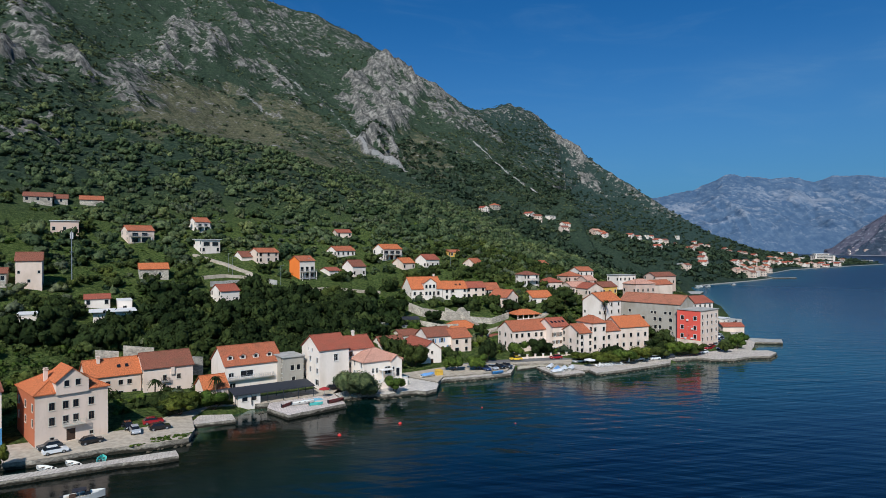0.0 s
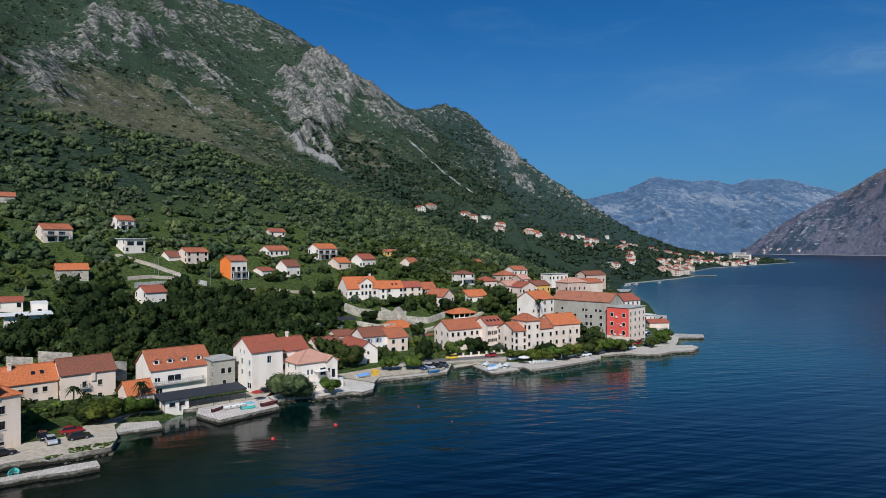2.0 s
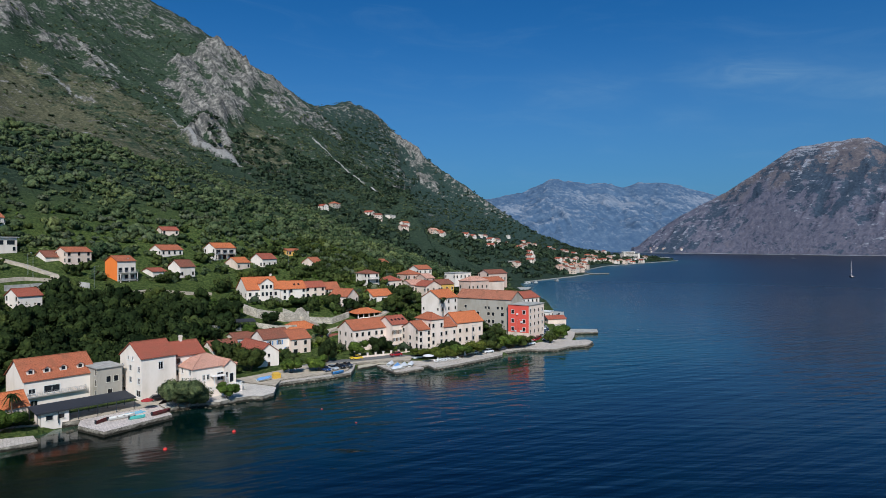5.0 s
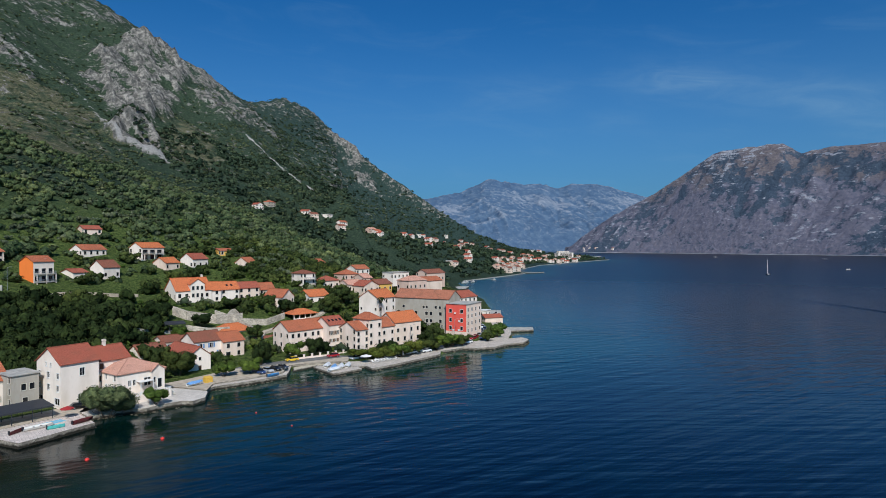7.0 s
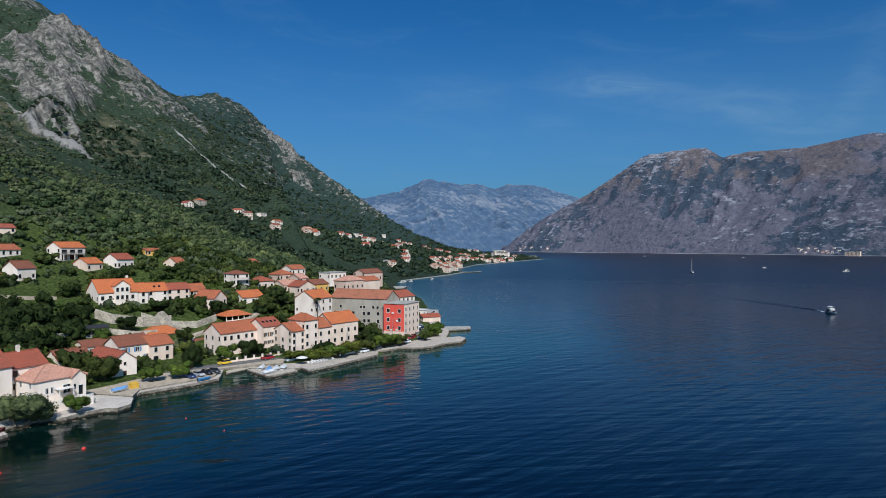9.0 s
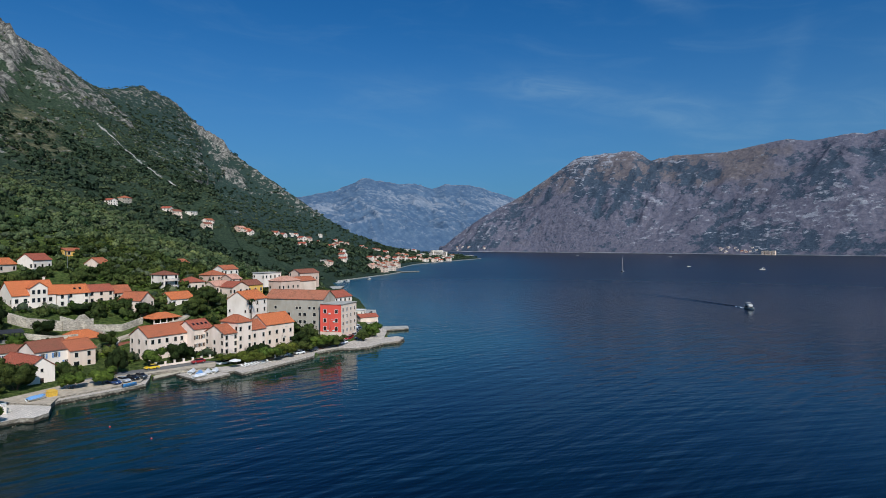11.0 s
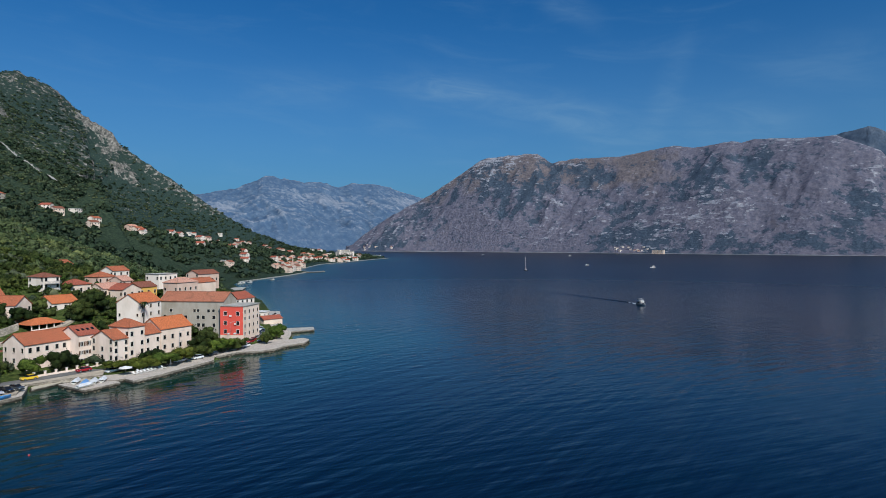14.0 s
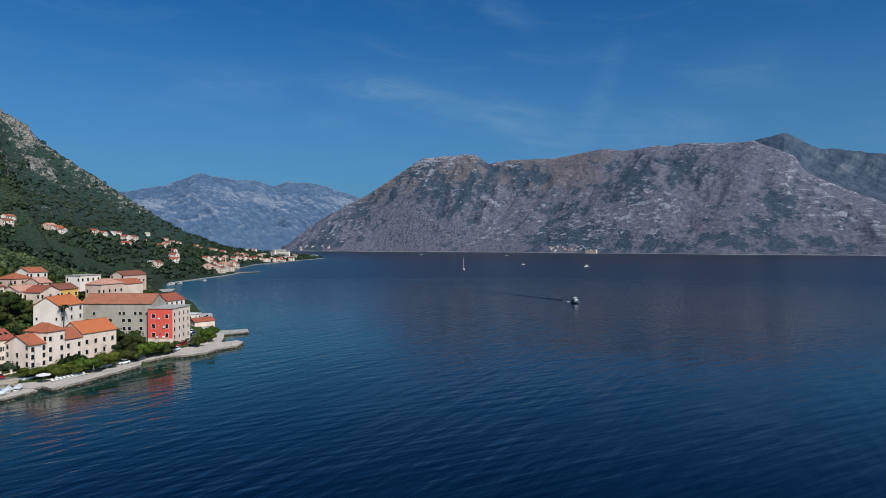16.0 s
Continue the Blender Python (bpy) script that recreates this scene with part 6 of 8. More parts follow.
VILLAGE = [(30, 258), (60, 262), (95, 282), (128, 300), (150, 345), (150, 385), (110, 385), (60, 400), (20, 400), (0, 350), (20, 300)]
cover("village_trees", 2000, (130, 420, 60, 260), (1.6, 4.2), lambda x, y, d: in_poly(x, y, VILLAGE) & (fbm(x / 16, y / 16, 73, 3) > 0.40), CROWNS, LEAF, "leafy green trees between the village houses", margin=0.5)
cover("garden_trees", 1150, (-220, 260, 60, 280), (1.4, 3.3), lambda x, y, d: open_ground(x, y) & beside_houses(x, y, 15.0), CROWNS, LEAF, "leafy green trees in the gardens on the slope", hf=(0.85, 1.35), margin=1.4)
cover("fresh_bushes", 600, (-230, 260, 20, 260), (0.7, 1.9), lambda x, y, d: open_ground(x, y), CROWNS_FAR, LEAF_LIGHT, "light green bushes between the houses", margin=0.7)
cover("garden_shrubs", 3400, (-180, 190, 16, 150), (0.6, 1.7), lambda x, y, d: open_ground(x, y) & (fbm(x / 14, y / 14, 79, 3) > 0.42), SCRUB_NEAR, LEAF_LIGHT, "green shrubs and creepers round the gardens", margin=0.8)
cover("undergrowth", 4600, (-250, 300, 22, 160), (0.7, 2.0), lambda x, y, d: open_ground(x, y) & (fbm(x / 18, y / 18, 78, 3) > 0.48), SCRUB_NEAR, LEAF, "low green undergrowth between the trees", margin=1.0)
cover("hill_undergrowth", 6000, (-330, 420, 160, 430), (0.9, 2.2), lambda x, y, d: open_ground(x, y) & (fbm(x / 22, y / 22, 74, 3) > 0.36), SCRUB, LEAF_HILL, "low green undergrowth on the hillside", margin=1.2)
cover("upper_woodland", 13200, (-420, 900, 400, 820), (1.3, 3.0), lambda x, y, d: (fbm(x / 60, y / 60, 55, 3) > 0.33) & (rng.random(x.shape) > 0.93 * zones(x, y, DRY, 40.0, 207)) & (crag_mask(x, y) < 0.55), SCRUB, LEAF_SCRUB, "woodland on the upper slope", hf=(0.5, 0.9))
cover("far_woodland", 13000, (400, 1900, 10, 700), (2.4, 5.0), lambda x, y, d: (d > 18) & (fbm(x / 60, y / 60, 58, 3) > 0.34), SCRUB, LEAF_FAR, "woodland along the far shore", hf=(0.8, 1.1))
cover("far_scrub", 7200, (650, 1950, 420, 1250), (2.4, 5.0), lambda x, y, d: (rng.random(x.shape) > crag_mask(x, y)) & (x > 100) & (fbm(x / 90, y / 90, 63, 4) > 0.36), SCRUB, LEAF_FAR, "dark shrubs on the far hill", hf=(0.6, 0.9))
cover("mountain_scrub", 10000, (-420, 1500, 800, 1650), (1.4, 3.4), lambda x, y, d: (rng.random(x.shape) > 0.85 * zones(x, y, DRY, 40.0, 207) + 0.7 * crag_mask(x, y)) & (fbm(x / 90, y / 90, 59, 4) > 0.44), SCRUB, LEAF_SCRUB, "dark shrubs on the mountainside", hf=(0.5, 0.9))


point = [(x, y, 2.0 + 0.5 * r, r, 1.1, t) for x, y, r, t in zip(rng.uniform(862, 990, 60), rng.uniform(1318, 1412, 60), rng.uniform(3.0, 5.5, 60), rng.uniform(0, 6, 60))
         if float(to_line(np.array(x), np.array(y), SHORE)[0]) > 7 and float(to_line(np.array(x), np.array(y), SHORE)[2]) > 0]
gathered("point_trees", CROWNS_FAR, point, LEAF_FAR, "dark trees on the tip of the far point")


def tree(label, x, y, z, height, spread_, material, trunk=0.35, seed=1, n=420, leaf=0.13, category="tree", squash=0.75, name="tree", core=0.5):
    """A tree with a tapered trunk, limbs and a crown of leaf sprays."""
    r = np.random.default_rng(seed)
    top = thing(name, pose(x, y, z), label, category)
    s = Shape()
    fork = height * trunk
    s.tube((0, 0, -0.5), (0.1, 0.05, fork), 0.05 * height * 0.6, 0.035 * height * 0.6, 8)
    for i in range(6):
        a = i * 1.05 + r.uniform(-0.3, 0.3)
        q = spread_ * r.uniform(0.35, 0.6)
        s.tube((0.1, 0.05, fork - 0.2), (q * math.cos(a), q * math.sin(a), fork + (height - fork) * r.uniform(0.25, 0.6)), 0.02 * height * 0.6, 0.02, 6)
    part("trunk", s.mesh("trunk", BARK, True), top)
    v, f, nn = clump_crown(r, n, leaf, 11, 1.0, core, (ICO_V, ICO_F))
    v = v * np.array((spread_, spread_, (height - fork) * squash))
    v[:, 2] += fork + (height - fork) * 0.5
    leaves = mesh("crown", v, f, material, smooth=True)
    soften(leaves, nn, np.full(len(v), 0.5))
    part("crown", leaves, top)
    return top


# x, y, height, spread, leaves
SHORE_TREES = [(-22.9, 160.4, 10.2, 6.6, LEAF_TAMARISK), (-13.0, 164.2, 4.6, 3.3, LEAF_LIGHT), (3.0, 190.6, 5.4, 3.8, LEAF_LIGHT), (10.8, 192.6, 5.4, 4.2, LEAF_LIGHT),
               (-9.2, 194.6, 9.5, 5.2, LEAF), (14.6, 205.0, 9.0, 3.0, LEAF_DARK), (25.6, 212.6, 7.0, 4.0, LEAF_LIGHT), (33.0, 215.6, 7.4, 3.8, LEAF_DARK), (36.5, 217.5, 5.6, 3.4, LEAF_DARK),
               (-60.5, 141.5, 5.6, 4.8, LEAF_GOLD), (-54.6, 146.5, 5.0, 4.2, LEAF_LIGHT), (-65.5, 144.5, 5.0, 3.6, LEAF),
               (47.2, 205.6, 4.4, 5.2, LEAF_GOLD), (54.0, 205.0, 4.7, 5.6, LEAF_GOLD), (60.4, 204.6, 5.6, 5.2, LEAF_LIGHT), (66.6, 208.2, 5.4, 5.0, LEAF_GOLD), (73.8, 213.8, 4.8, 5.2, LEAF),
               (83.6, 217.4, 5.6, 5.0, LEAF_LIGHT), (90.2, 220.4, 4.8, 4.4, LEAF), (78.0, 226.0, 6.4, 4.6, LEAF_DARK), (58.0, 211.5, 5.6, 4.2, LEAF_DARK),
               (104.2, 226.8, 4.2, 2.9, LEAF), (111.8, 234.2, 5.8, 3.6, LEAF_LIGHT), (117.4, 243.2, 5.0, 3.0, LEAF_LIGHT),
               (84.0, 234.0, 6.5, 3.8, LEAF), (-62.5, 140.5, 3.4, 2.6, LEAF_DARK), (-77.5, 107.5, 4.6, 1.7, LEAF_GOLD), (16.0, 216.0, 6.0, 3.2, LEAF_DARK), (20.5, 222.0, 4.6, 2.6, LEAF_OLIVE)]
HILL_TREES = [(-3.5, 243.0, 6.5, 4.6, LEAF_DARK), (7.6, 266.0, 5.0, 4.4, LEAF_DARK), (21.3, 268.0, 6.5, 5.0, LEAF), (-10.4, 231.0, 5.0, 3.4, LEAF_LIGHT), (29.1, 262.5, 7.0, 4.4, LEAF_DARK), (53.8, 271.0, 9.0, 5.4, LEAF_DARK), (48.0, 262.0, 8.0, 4.8, LEAF), (14.4, 236.0, 6.5, 3.4, LEAF_DARK), (-18.9, 246.0, 8.0, 5.6, LEAF_DARK)]
for i, (x, y, hgt, sp, mat_) in enumerate(SHORE_TREES):
    drooping = mat_ == LEAF_TAMARISK
    tree({LEAF: "leafy green tree beside the quay", LEAF_LIGHT: "bright green rounded tree on the waterfront", LEAF_DARK: "dark green tree by the shore road", LEAF_GOLD: "broad yellow-green tree shading the promenade",
          LEAF_OLIVE: "silvery olive tree in a garden", LEAF_TAMARISK: "feathery tamarisk overhanging the water"}[mat_], x, y, -1.3 if drooping else 1.1, hgt, sp, mat_, seed=i + 5,
         trunk=0.05, squash=0.56 if drooping else 0.6, n=5200 if drooping else 2400, leaf=0.034 if drooping else 0.042, core=0.34)

for i, (x, y, hgt, sp, mat_) in enumerate(HILL_TREES):
    tree("dark leafy tree on the terraces behind the houses" if mat_ == LEAF_DARK else "green leafy tree on the terraces behind the houses", x, y, float(land_height(x, y)), hgt, sp, mat_, seed=i + 60, trunk=0.08, squash=0.62, n=1500, leaf=0.05, core=0.38)

corner = [(x, 120.9 + 0.66 * (x + 57.7) + y, 1.3, r, 0.45, a) for x, y, r, a in zip(rng.uniform(-60.5, -52.2, 90), rng.uniform(0.2, 4.2, 90), rng.uniform(0.3, 0.7, 90), rng.uniform(0, 6, 90)) if y < 0.9 or x > -58.5]
gathered("weeds", CROWNS, corner, LEAF_LIGHT, "rough grass and weeds at the corner of the quay", "grass")
hedge = [(-74 + 22 * q + rng.normal() * 0.3, 146.5 + 5.0 * q + rng.normal() * 0.3, 1.6, rng.uniform(0.8, 1.4), 0.8, 6 * q) for q in np.linspace(0, 1, 30)]
gathered("hedge", CROWNS, hedge, LEAF, "clipped green hedge in front of the old house", "hedge")
# ---------------------------------------------------------------- parts that belong to single houses
OUT = 0.4


def cross_gable(parent, x0, x1, base, eave, peak, depth, wall, tile, rows, style="stone dark bare"):
    """A gabled bay that rises from the front wall."""
    w = x1 - x0
    s = Shape()
    holes, placed = [], []
    for sill, places, ww, wh in rows:
        for p in places:
            holes.append((p - ww / 2, p + ww / 2, sill, sill + wh))
            placed.append((p, sill, ww, wh))
    panel(s, (x0, -OUT, 0), (1, 0, 0), (0, -1, 0), w, base, [(0, eave), (w / 2, peak), (w, eave)], holes)
    s.add([(x0, -OUT, base), (x0, -OUT, eave), (x0, depth, eave), (x0, depth, base), (x1, -OUT, base), (x1, -OUT, eave), (x1, depth, eave), (x1, depth, base)], [(0, 1, 2, 3), (4, 7, 6, 5)])
    ob = part("gabled_bay", s.mesh("gabled_bay", wall), parent)
    o = 0.3
    k = (peak - eave) / (w / 2)
    q = [[(x0 - o, depth, eave - k * o), (x0 - o, -0.75, eave - k * o), (x0 + w / 2, -0.75, peak), (x0 + w / 2, depth, peak)],
         [(x1 + o, -0.75, eave - k * o), (x1 + o, depth, eave - k * o), (x0 + w / 2, depth, peak), (x0 + w / 2, -0.75, peak)]]
    v, f, uv = slab([[(a, b_, c + 0.18) for a, b_, c in r] for r in q], 0.15, roof_uv)
    part("bay_roof", mesh("bay_roof", v, f, tile, uv), parent)
    for p, sill, ww, wh in placed:
        window(ob, pose(x0 + p, -OUT, sill), ww, wh, style + " bare")


cross_gable(palace, 3.5, 9.3, 9.4, 12.0, 14.4, 7.5, CREAM, TILE_NEW, [(10.9, (1.9, 3.9), 0.9, 1.2)])
part("plinth", Shape().box(-0.04, -0.04, -2.0, 4.84, -0.004, 3.4).mesh("plinth", plain("blue_wall_paint", (0.10, 0.30, 0.52), 0.7)), edge_house, label="bright blue painted ground floor")
balcony(palace, 4.6, 0, 3.2, 4.0, 1.0, rail=FRAME_STONE, floor=FRAME_STONE)
cross_gable(mansion, 5.6, 11.4, 0.0, 8.6, 10.6, 7.0, WHITE, TILE_NEW, [(3.3, (1.1, 2.9, 4.7), 1.0, 1.5), (6.3, (1.1, 2.9, 4.7), 1.0, 1.5)])
balcony(mansion, -1.8, 11.0, 2.8, 8.0, 1.8, turn=-90, rail=FRAME_STONE, supports=True)
for zz in (2.7, 5.4):
    balcony(balcony_house, 0.3, 0, zz, 6.0, 1.6, supports=zz < 3)
balcony(old_house, 4.0, 0, 3.7, 2.0, 0.8, rail=DARKMETAL)
part("chimney_breast", Shape().box(6.4, -0.35, 5.2, 7.3, -0.004, 7.2).mesh("chimney_breast", CREAM), old_house)
balcony(dormer_house, 0.5, 0, 3.1, 12.5, 0.9)
cross = Shape().box(0.2, -3.4, -1.9, 12.0, -0.06, -0.1)
part("terrace", cross.mesh("terrace", WHITE), villa)
rail = Shape()
for i in range(30):
    rail.box(0.25 + i * 0.4, -3.35, -0.1, 0.37 + i * 0.4, -3.23, 0.7)
rail.box(0.2, -3.4, 0.7, 12.0, -3.18, 0.82)
part("balustrade", rail.mesh("balustrade", FRAME), villa)
steps = Shape()
for i in range(9):
    steps.box(12.05, -3.0 + 0.3 * i, -1.9, 13.6, -2.7 + 0.3 * i, -1.7 + 0.2 * i)
part("stairs", steps.mesh("stairs", FRAME_STONE), villa)
cross_gable(villa, 8.4, 11.9, -0.1, 5.0, 6.5, 5.5, WHITE, TILE_PALE, [(2.0, (0.8,), 0.6, 1.3), (0.5, (2.2,), 1.1, 2.3)], "white")
part("awning", Shape().box(4.6, -2.2, 2.85, 8.2, -0.03, 2.97).box(4.7, -2.1, -0.1, 4.86, -1.94, 2.85).box(7.94, -2.1, -0.1, 8.1, -1.94, 2.85).mesh("awning", FRAME), villa, label="white flat porch on posts")
# the pale ground floor and the air units of the red house
part("plinth", Shape().box(0.02, -0.035, -2.0, 9.9, -0.004, 1.35).mesh("plinth", CREAM), red_house)
for i, (xx, zz) in enumerate(((3.6, 1.6), (6.2, 1.7), (4.4, 8.6), (6.4, 5.4))):
    part("air_unit", Shape().box(xx - 0.4, -0.38, zz, xx + 0.4, -0.02, zz + 0.6).mesh("air_unit", FRAME), red_house)

# ---------------------------------------------------------------- waterfront things
GROUNDLEVEL = 1.3


def canopy(label, x, y, z, w, d, ang):
    top = thing("canopy", pose(x, y, z, 0, 0, ang), label, "canopy")
    part("roof", Shape().add([(0, 0, 2.7), (w, 0, 2.7), (w, d, 3.3), (0, d, 3.3), (0, 0, 2.85), (w, 0, 2.85), (w, d, 3.45), (0, d, 3.45)],
                             [(3, 2, 1, 0), (4, 5, 6, 7), (0, 1, 5, 4), (1, 2, 6, 5), (2, 3, 7, 6), (3, 0, 4, 7)]).mesh("roof", DARKMETAL), top)
    for i in range(6):
        for yy, hh in ((0.25, 2.75), (d - 0.3, 3.25)):
            part("post", Shape().box(-0.07, -0.07, 0, 0.07, 0.07, hh).mesh("post", DARKMETAL), top, pose(0.3 + i * (w - 0.6) / 5, yy, 0))
    part("fascia", Shape().box(0, -0.06, 2.55, w, -0.003, 2.9).mesh("fascia", DARKMETAL), top)


canopy("long dark flat canopy over the waterfront bar", -50.2, 148.2, GROUNDLEVEL, 20.5, 6.0, 34)
house("small white kiosk under the dark canopy", -49.6, 149.3, GROUNDLEVEL, 5.4, 4.5, 2.3, 34, roof="flat", tile=FRAME, over=0.0, front=((0.9, (1.6, 3.8), 1.3, 1.0),), left=(), found=2.0, category="kiosk", name="kiosk")


def lounger_mesh():
    s = Shape()
    s.box(0, 0, 0.25, 1.3, 0.6, 0.33)
    s.add([(1.3, 0, 0.25), (1.3, 0.6, 0.25), (1.9, 0.6, 0.75), (1.9, 0, 0.75), (1.3, 0, 0.33), (1.3, 0.6, 0.33), (1.87, 0.6, 0.83), (1.87, 0, 0.83)],
          [(0, 1, 2, 3), (7, 6, 5, 4), (0, 3, 7, 4), (1, 5, 6, 2), (3, 2, 6, 7)])
    return s


def lounger(m):
    top = thing("sun_lounger", m, "white sun lounger on the stone promenade", "lounger", "loungers on the promenade")
    part("seat", lounger_mesh().mesh("seat", FRAME), top)
    for x in (0.1, 1.2):
        for y in (0.05, 0.5):
            part("leg", Shape().box(x, y, 0, x + 0.05, y + 0.05, 0.25).mesh("leg", FRAME), top)
    return top


def row_of(ob, places):
    for x, y, z, a in places:
        copy_thing(ob, pose(x, y, z, 0, 0, a))


first = lounger(pose(50.5, 197.6, 1.15, 0, 0, 118))
row_of(first, [(50.5 + 1.15 * i, 197.6 + 0.5 * i, 1.15, 118) for i in range(1, 9)] + [(52.5 + 1.2 * i, 200.6 + 0.5 * i, 1.15, 118) for i in range(6)])


def parasol(x, y, z, r, material, label, closed=False):
    top = thing("parasol", pose(x, y, z), label, "parasol")
    part("pole", Shape().tube((0, 0, 0), (0, 0, 2.7), 0.03, 0.03, 6).mesh("pole", METAL), top)
    part("foot", Shape().tube((0, 0, 0), (0, 0, 0.12), 0.3, 0.28, 10).mesh("foot", CONCRETE), top)
    s = Shape()
    if closed:
        s.tube((0, 0, 0.9), (0, 0, 2.7), 0.3, 0.05, 8)
    else:
        n = 8
        ring = [(r * math.cos(2 * math.pi * i / n), r * math.sin(2 * math.pi * i / n), 2.25) for i in range(n)]
        s.add([(0, 0, 2.75)] + ring + [(x_, y_, 2.08) for x_, y_, _ in ring], [(0, 1 + i, 1 + (i + 1) % n) for i in range(n)] + [(1 + i, 9 + i, 9 + (i + 1) % n, 1 + (i + 1) % n) for i in range(n)])
    part("canopy", s.mesh("canopy", material), top)


parasol(47.5, 199.3, 1.15, 1.9, FRAME, "open white parasol on the promenade")
parasol(61.5, 203.6, 1.15, 1.5, FRAME, "closed white parasol among the loungers", True)
parasol(139.4, 293.6, 1.2, 2.0, FRAME, "open white parasol at the harbour cafe")
parasol(-30.5, 158.5, 1.2, 1.4, plain("red_canvas", (0.35, 0.03, 0.03), 0.8), "dark red parasol on the bathing platform")

CARPAINT = {}


def car(colour, word, m, kind="hatchback"):
    """A parked car: body, glass cabin, four wheels with rims, lamps."""
    if word not in CARPAINT:
        CARPAINT[word] = plain("car_paint_" + word.replace(" ", "_"), colour, 0.25, 0.0, 0.08)
        CARPAINT[word].node_tree.nodes["Principled BSDF"].inputs["Coat Weight"].default_value = 0.6
    top = thing("car", m, f"parked {word} {kind} on the waterfront", "car", "parked cars")
    prof = [(-2.1, 0.35), (-2.15, 0.62), (-2.0, 0.86), (-0.95, 0.96), (1.7, 1.0), (2.02, 0.85), (2.08, 0.45), (2.0, 0.3)]
    n = len(prof)
    s = Shape().add([(x, -0.84, z) for x, z in prof] + [(x, 0.84, z) for x, z in prof],
                    [tuple(range(n)), tuple(reversed(range(n, 2 * n)))] + [(i, n + i, n + (i + 1) % n, (i + 1) % n) for i in range(n)])
    roof = 1.47 if kind != "van" else 1.85
    cab = [(-1.0, 0.95), (-0.35, roof - 0.05), (0.2, roof), (1.3, roof - 0.04), (1.85, 0.97)]
    s.box(-0.38, -0.64, roof - 0.04, 1.34, 0.64, roof + 0.02)
    part("body", s.mesh("body", CARPAINT[word]), top)
    g = Shape().add([(x, -0.76 if i in (0, 4) else -0.62, z) for i, (x, z) in enumerate(cab)] + [(x, 0.76 if i in (0, 4) else 0.62, z) for i, (x, z) in enumerate(cab)],
                    [(0, 1, 2, 3, 4), (9, 8, 7, 6, 5), (0, 5, 6, 1), (3, 8, 9, 4), (1, 6, 7, 2), (2, 7, 8, 3)])
    part("glass", g.mesh("glass", GLASS), top)
    for x in (-1.3, 1.3):
        for y in (-0.8, 0.8):
            w_ = part("wheel", Shape().tube((x, y - 0.11, 0.32), (x, y + 0.11, 0.32), 0.32, 0.32, 12).mesh("wheel", DARKMETAL, False), top)
            part("rim", Shape().tube((x, y - 0.12, 0.32), (x, y + 0.12, 0.32), 0.19, 0.19, 8).mesh("rim", METAL), w_)
    for y in (-0.62, 0.62):
        part("headlight", Shape().box(-2.16, y - 0.16, 0.62, -2.06, y + 0.16, 0.74).mesh("headlight", FRAME), top)
    return top


black = car((0.01, 0.01, 0.012), "black", pose(-69.2, 121.2, GROUNDLEVEL, 0, 0, 226))
white = car((0.75, 0.75, 0.74), "white", pose(-72.6, 115.2, GROUNDLEVEL, 0, 0, 222))
dark = car((0.05, 0.055, 0.06), "dark grey", pose(-75.2, 117.8, GROUNDLEVEL, 0, 0, 44))
red = car((0.30, 0.012, 0.02), "dark red", pose(-63.4, 134.6, GROUNDLEVEL, 0, 0, 214))
silver = car((0.42, 0.43, 0.45), "silver", pose(15.6, 192.6, 1.62, 0, 0, 120))
blue = car((0.03, 0.06, 0.16), "dark blue", pose(13.2, 191.2, 1.62, 0, 0, 122))
car((0.72, 0.46, 0.03), "yellow", pose(24.6, 207.6, 1.66, 0, 0, 14))
row_of(black, [(-60.0, 130.4, GROUNDLEVEL, 214), (-67.0, 131.0, GROUNDLEVEL, 130), (18.0, 194.2, 1.62, 120), (-29.5, 166.8, GROUNDLEVEL, 200), (112, 250.5, 1.15, 70), (119.5, 268, 1.15, 62), (-27.5, 172.5, GROUNDLEVEL, 30)])
row_of(white, [(45.6, 206.2, 1.15, 20), (72.5, 211.2, 1.15, 24), (94.5, 224.0, 1.15, 30), (118.5, 263.5, 1.15, 62), (122.0, 276.5, 1.15, 66), (66.5, 209.5, 1.15, 24)])
row_of(dark, [(20.4, 195.8, 1.62, 118), (79.0, 215.0, 1.15, 28), (116.5, 257, 1.15, 62), (123.8, 283.0, 1.15, 66)])
row_of(red, [(38.6, 210.4, 1.66, 18), (100.5, 233.0, 1.15, 40), (103.0, 236.5, 1.15, 44)])
row_of(silver, [(113.5, 254.0, 1.15, 58), (121.0, 272.2, 1.15, 64), (106.0, 240.5, 1.15, 48), (109.0, 245.0, 1.15, 52), (128.5, 290.5, 1.2, 66), (-64.0, 128.0, GROUNDLEVEL, 124)])
row_of(blue, [(104.8, 232.2, 1.15, 36), (126.0, 284.5, 1.2, 66)])

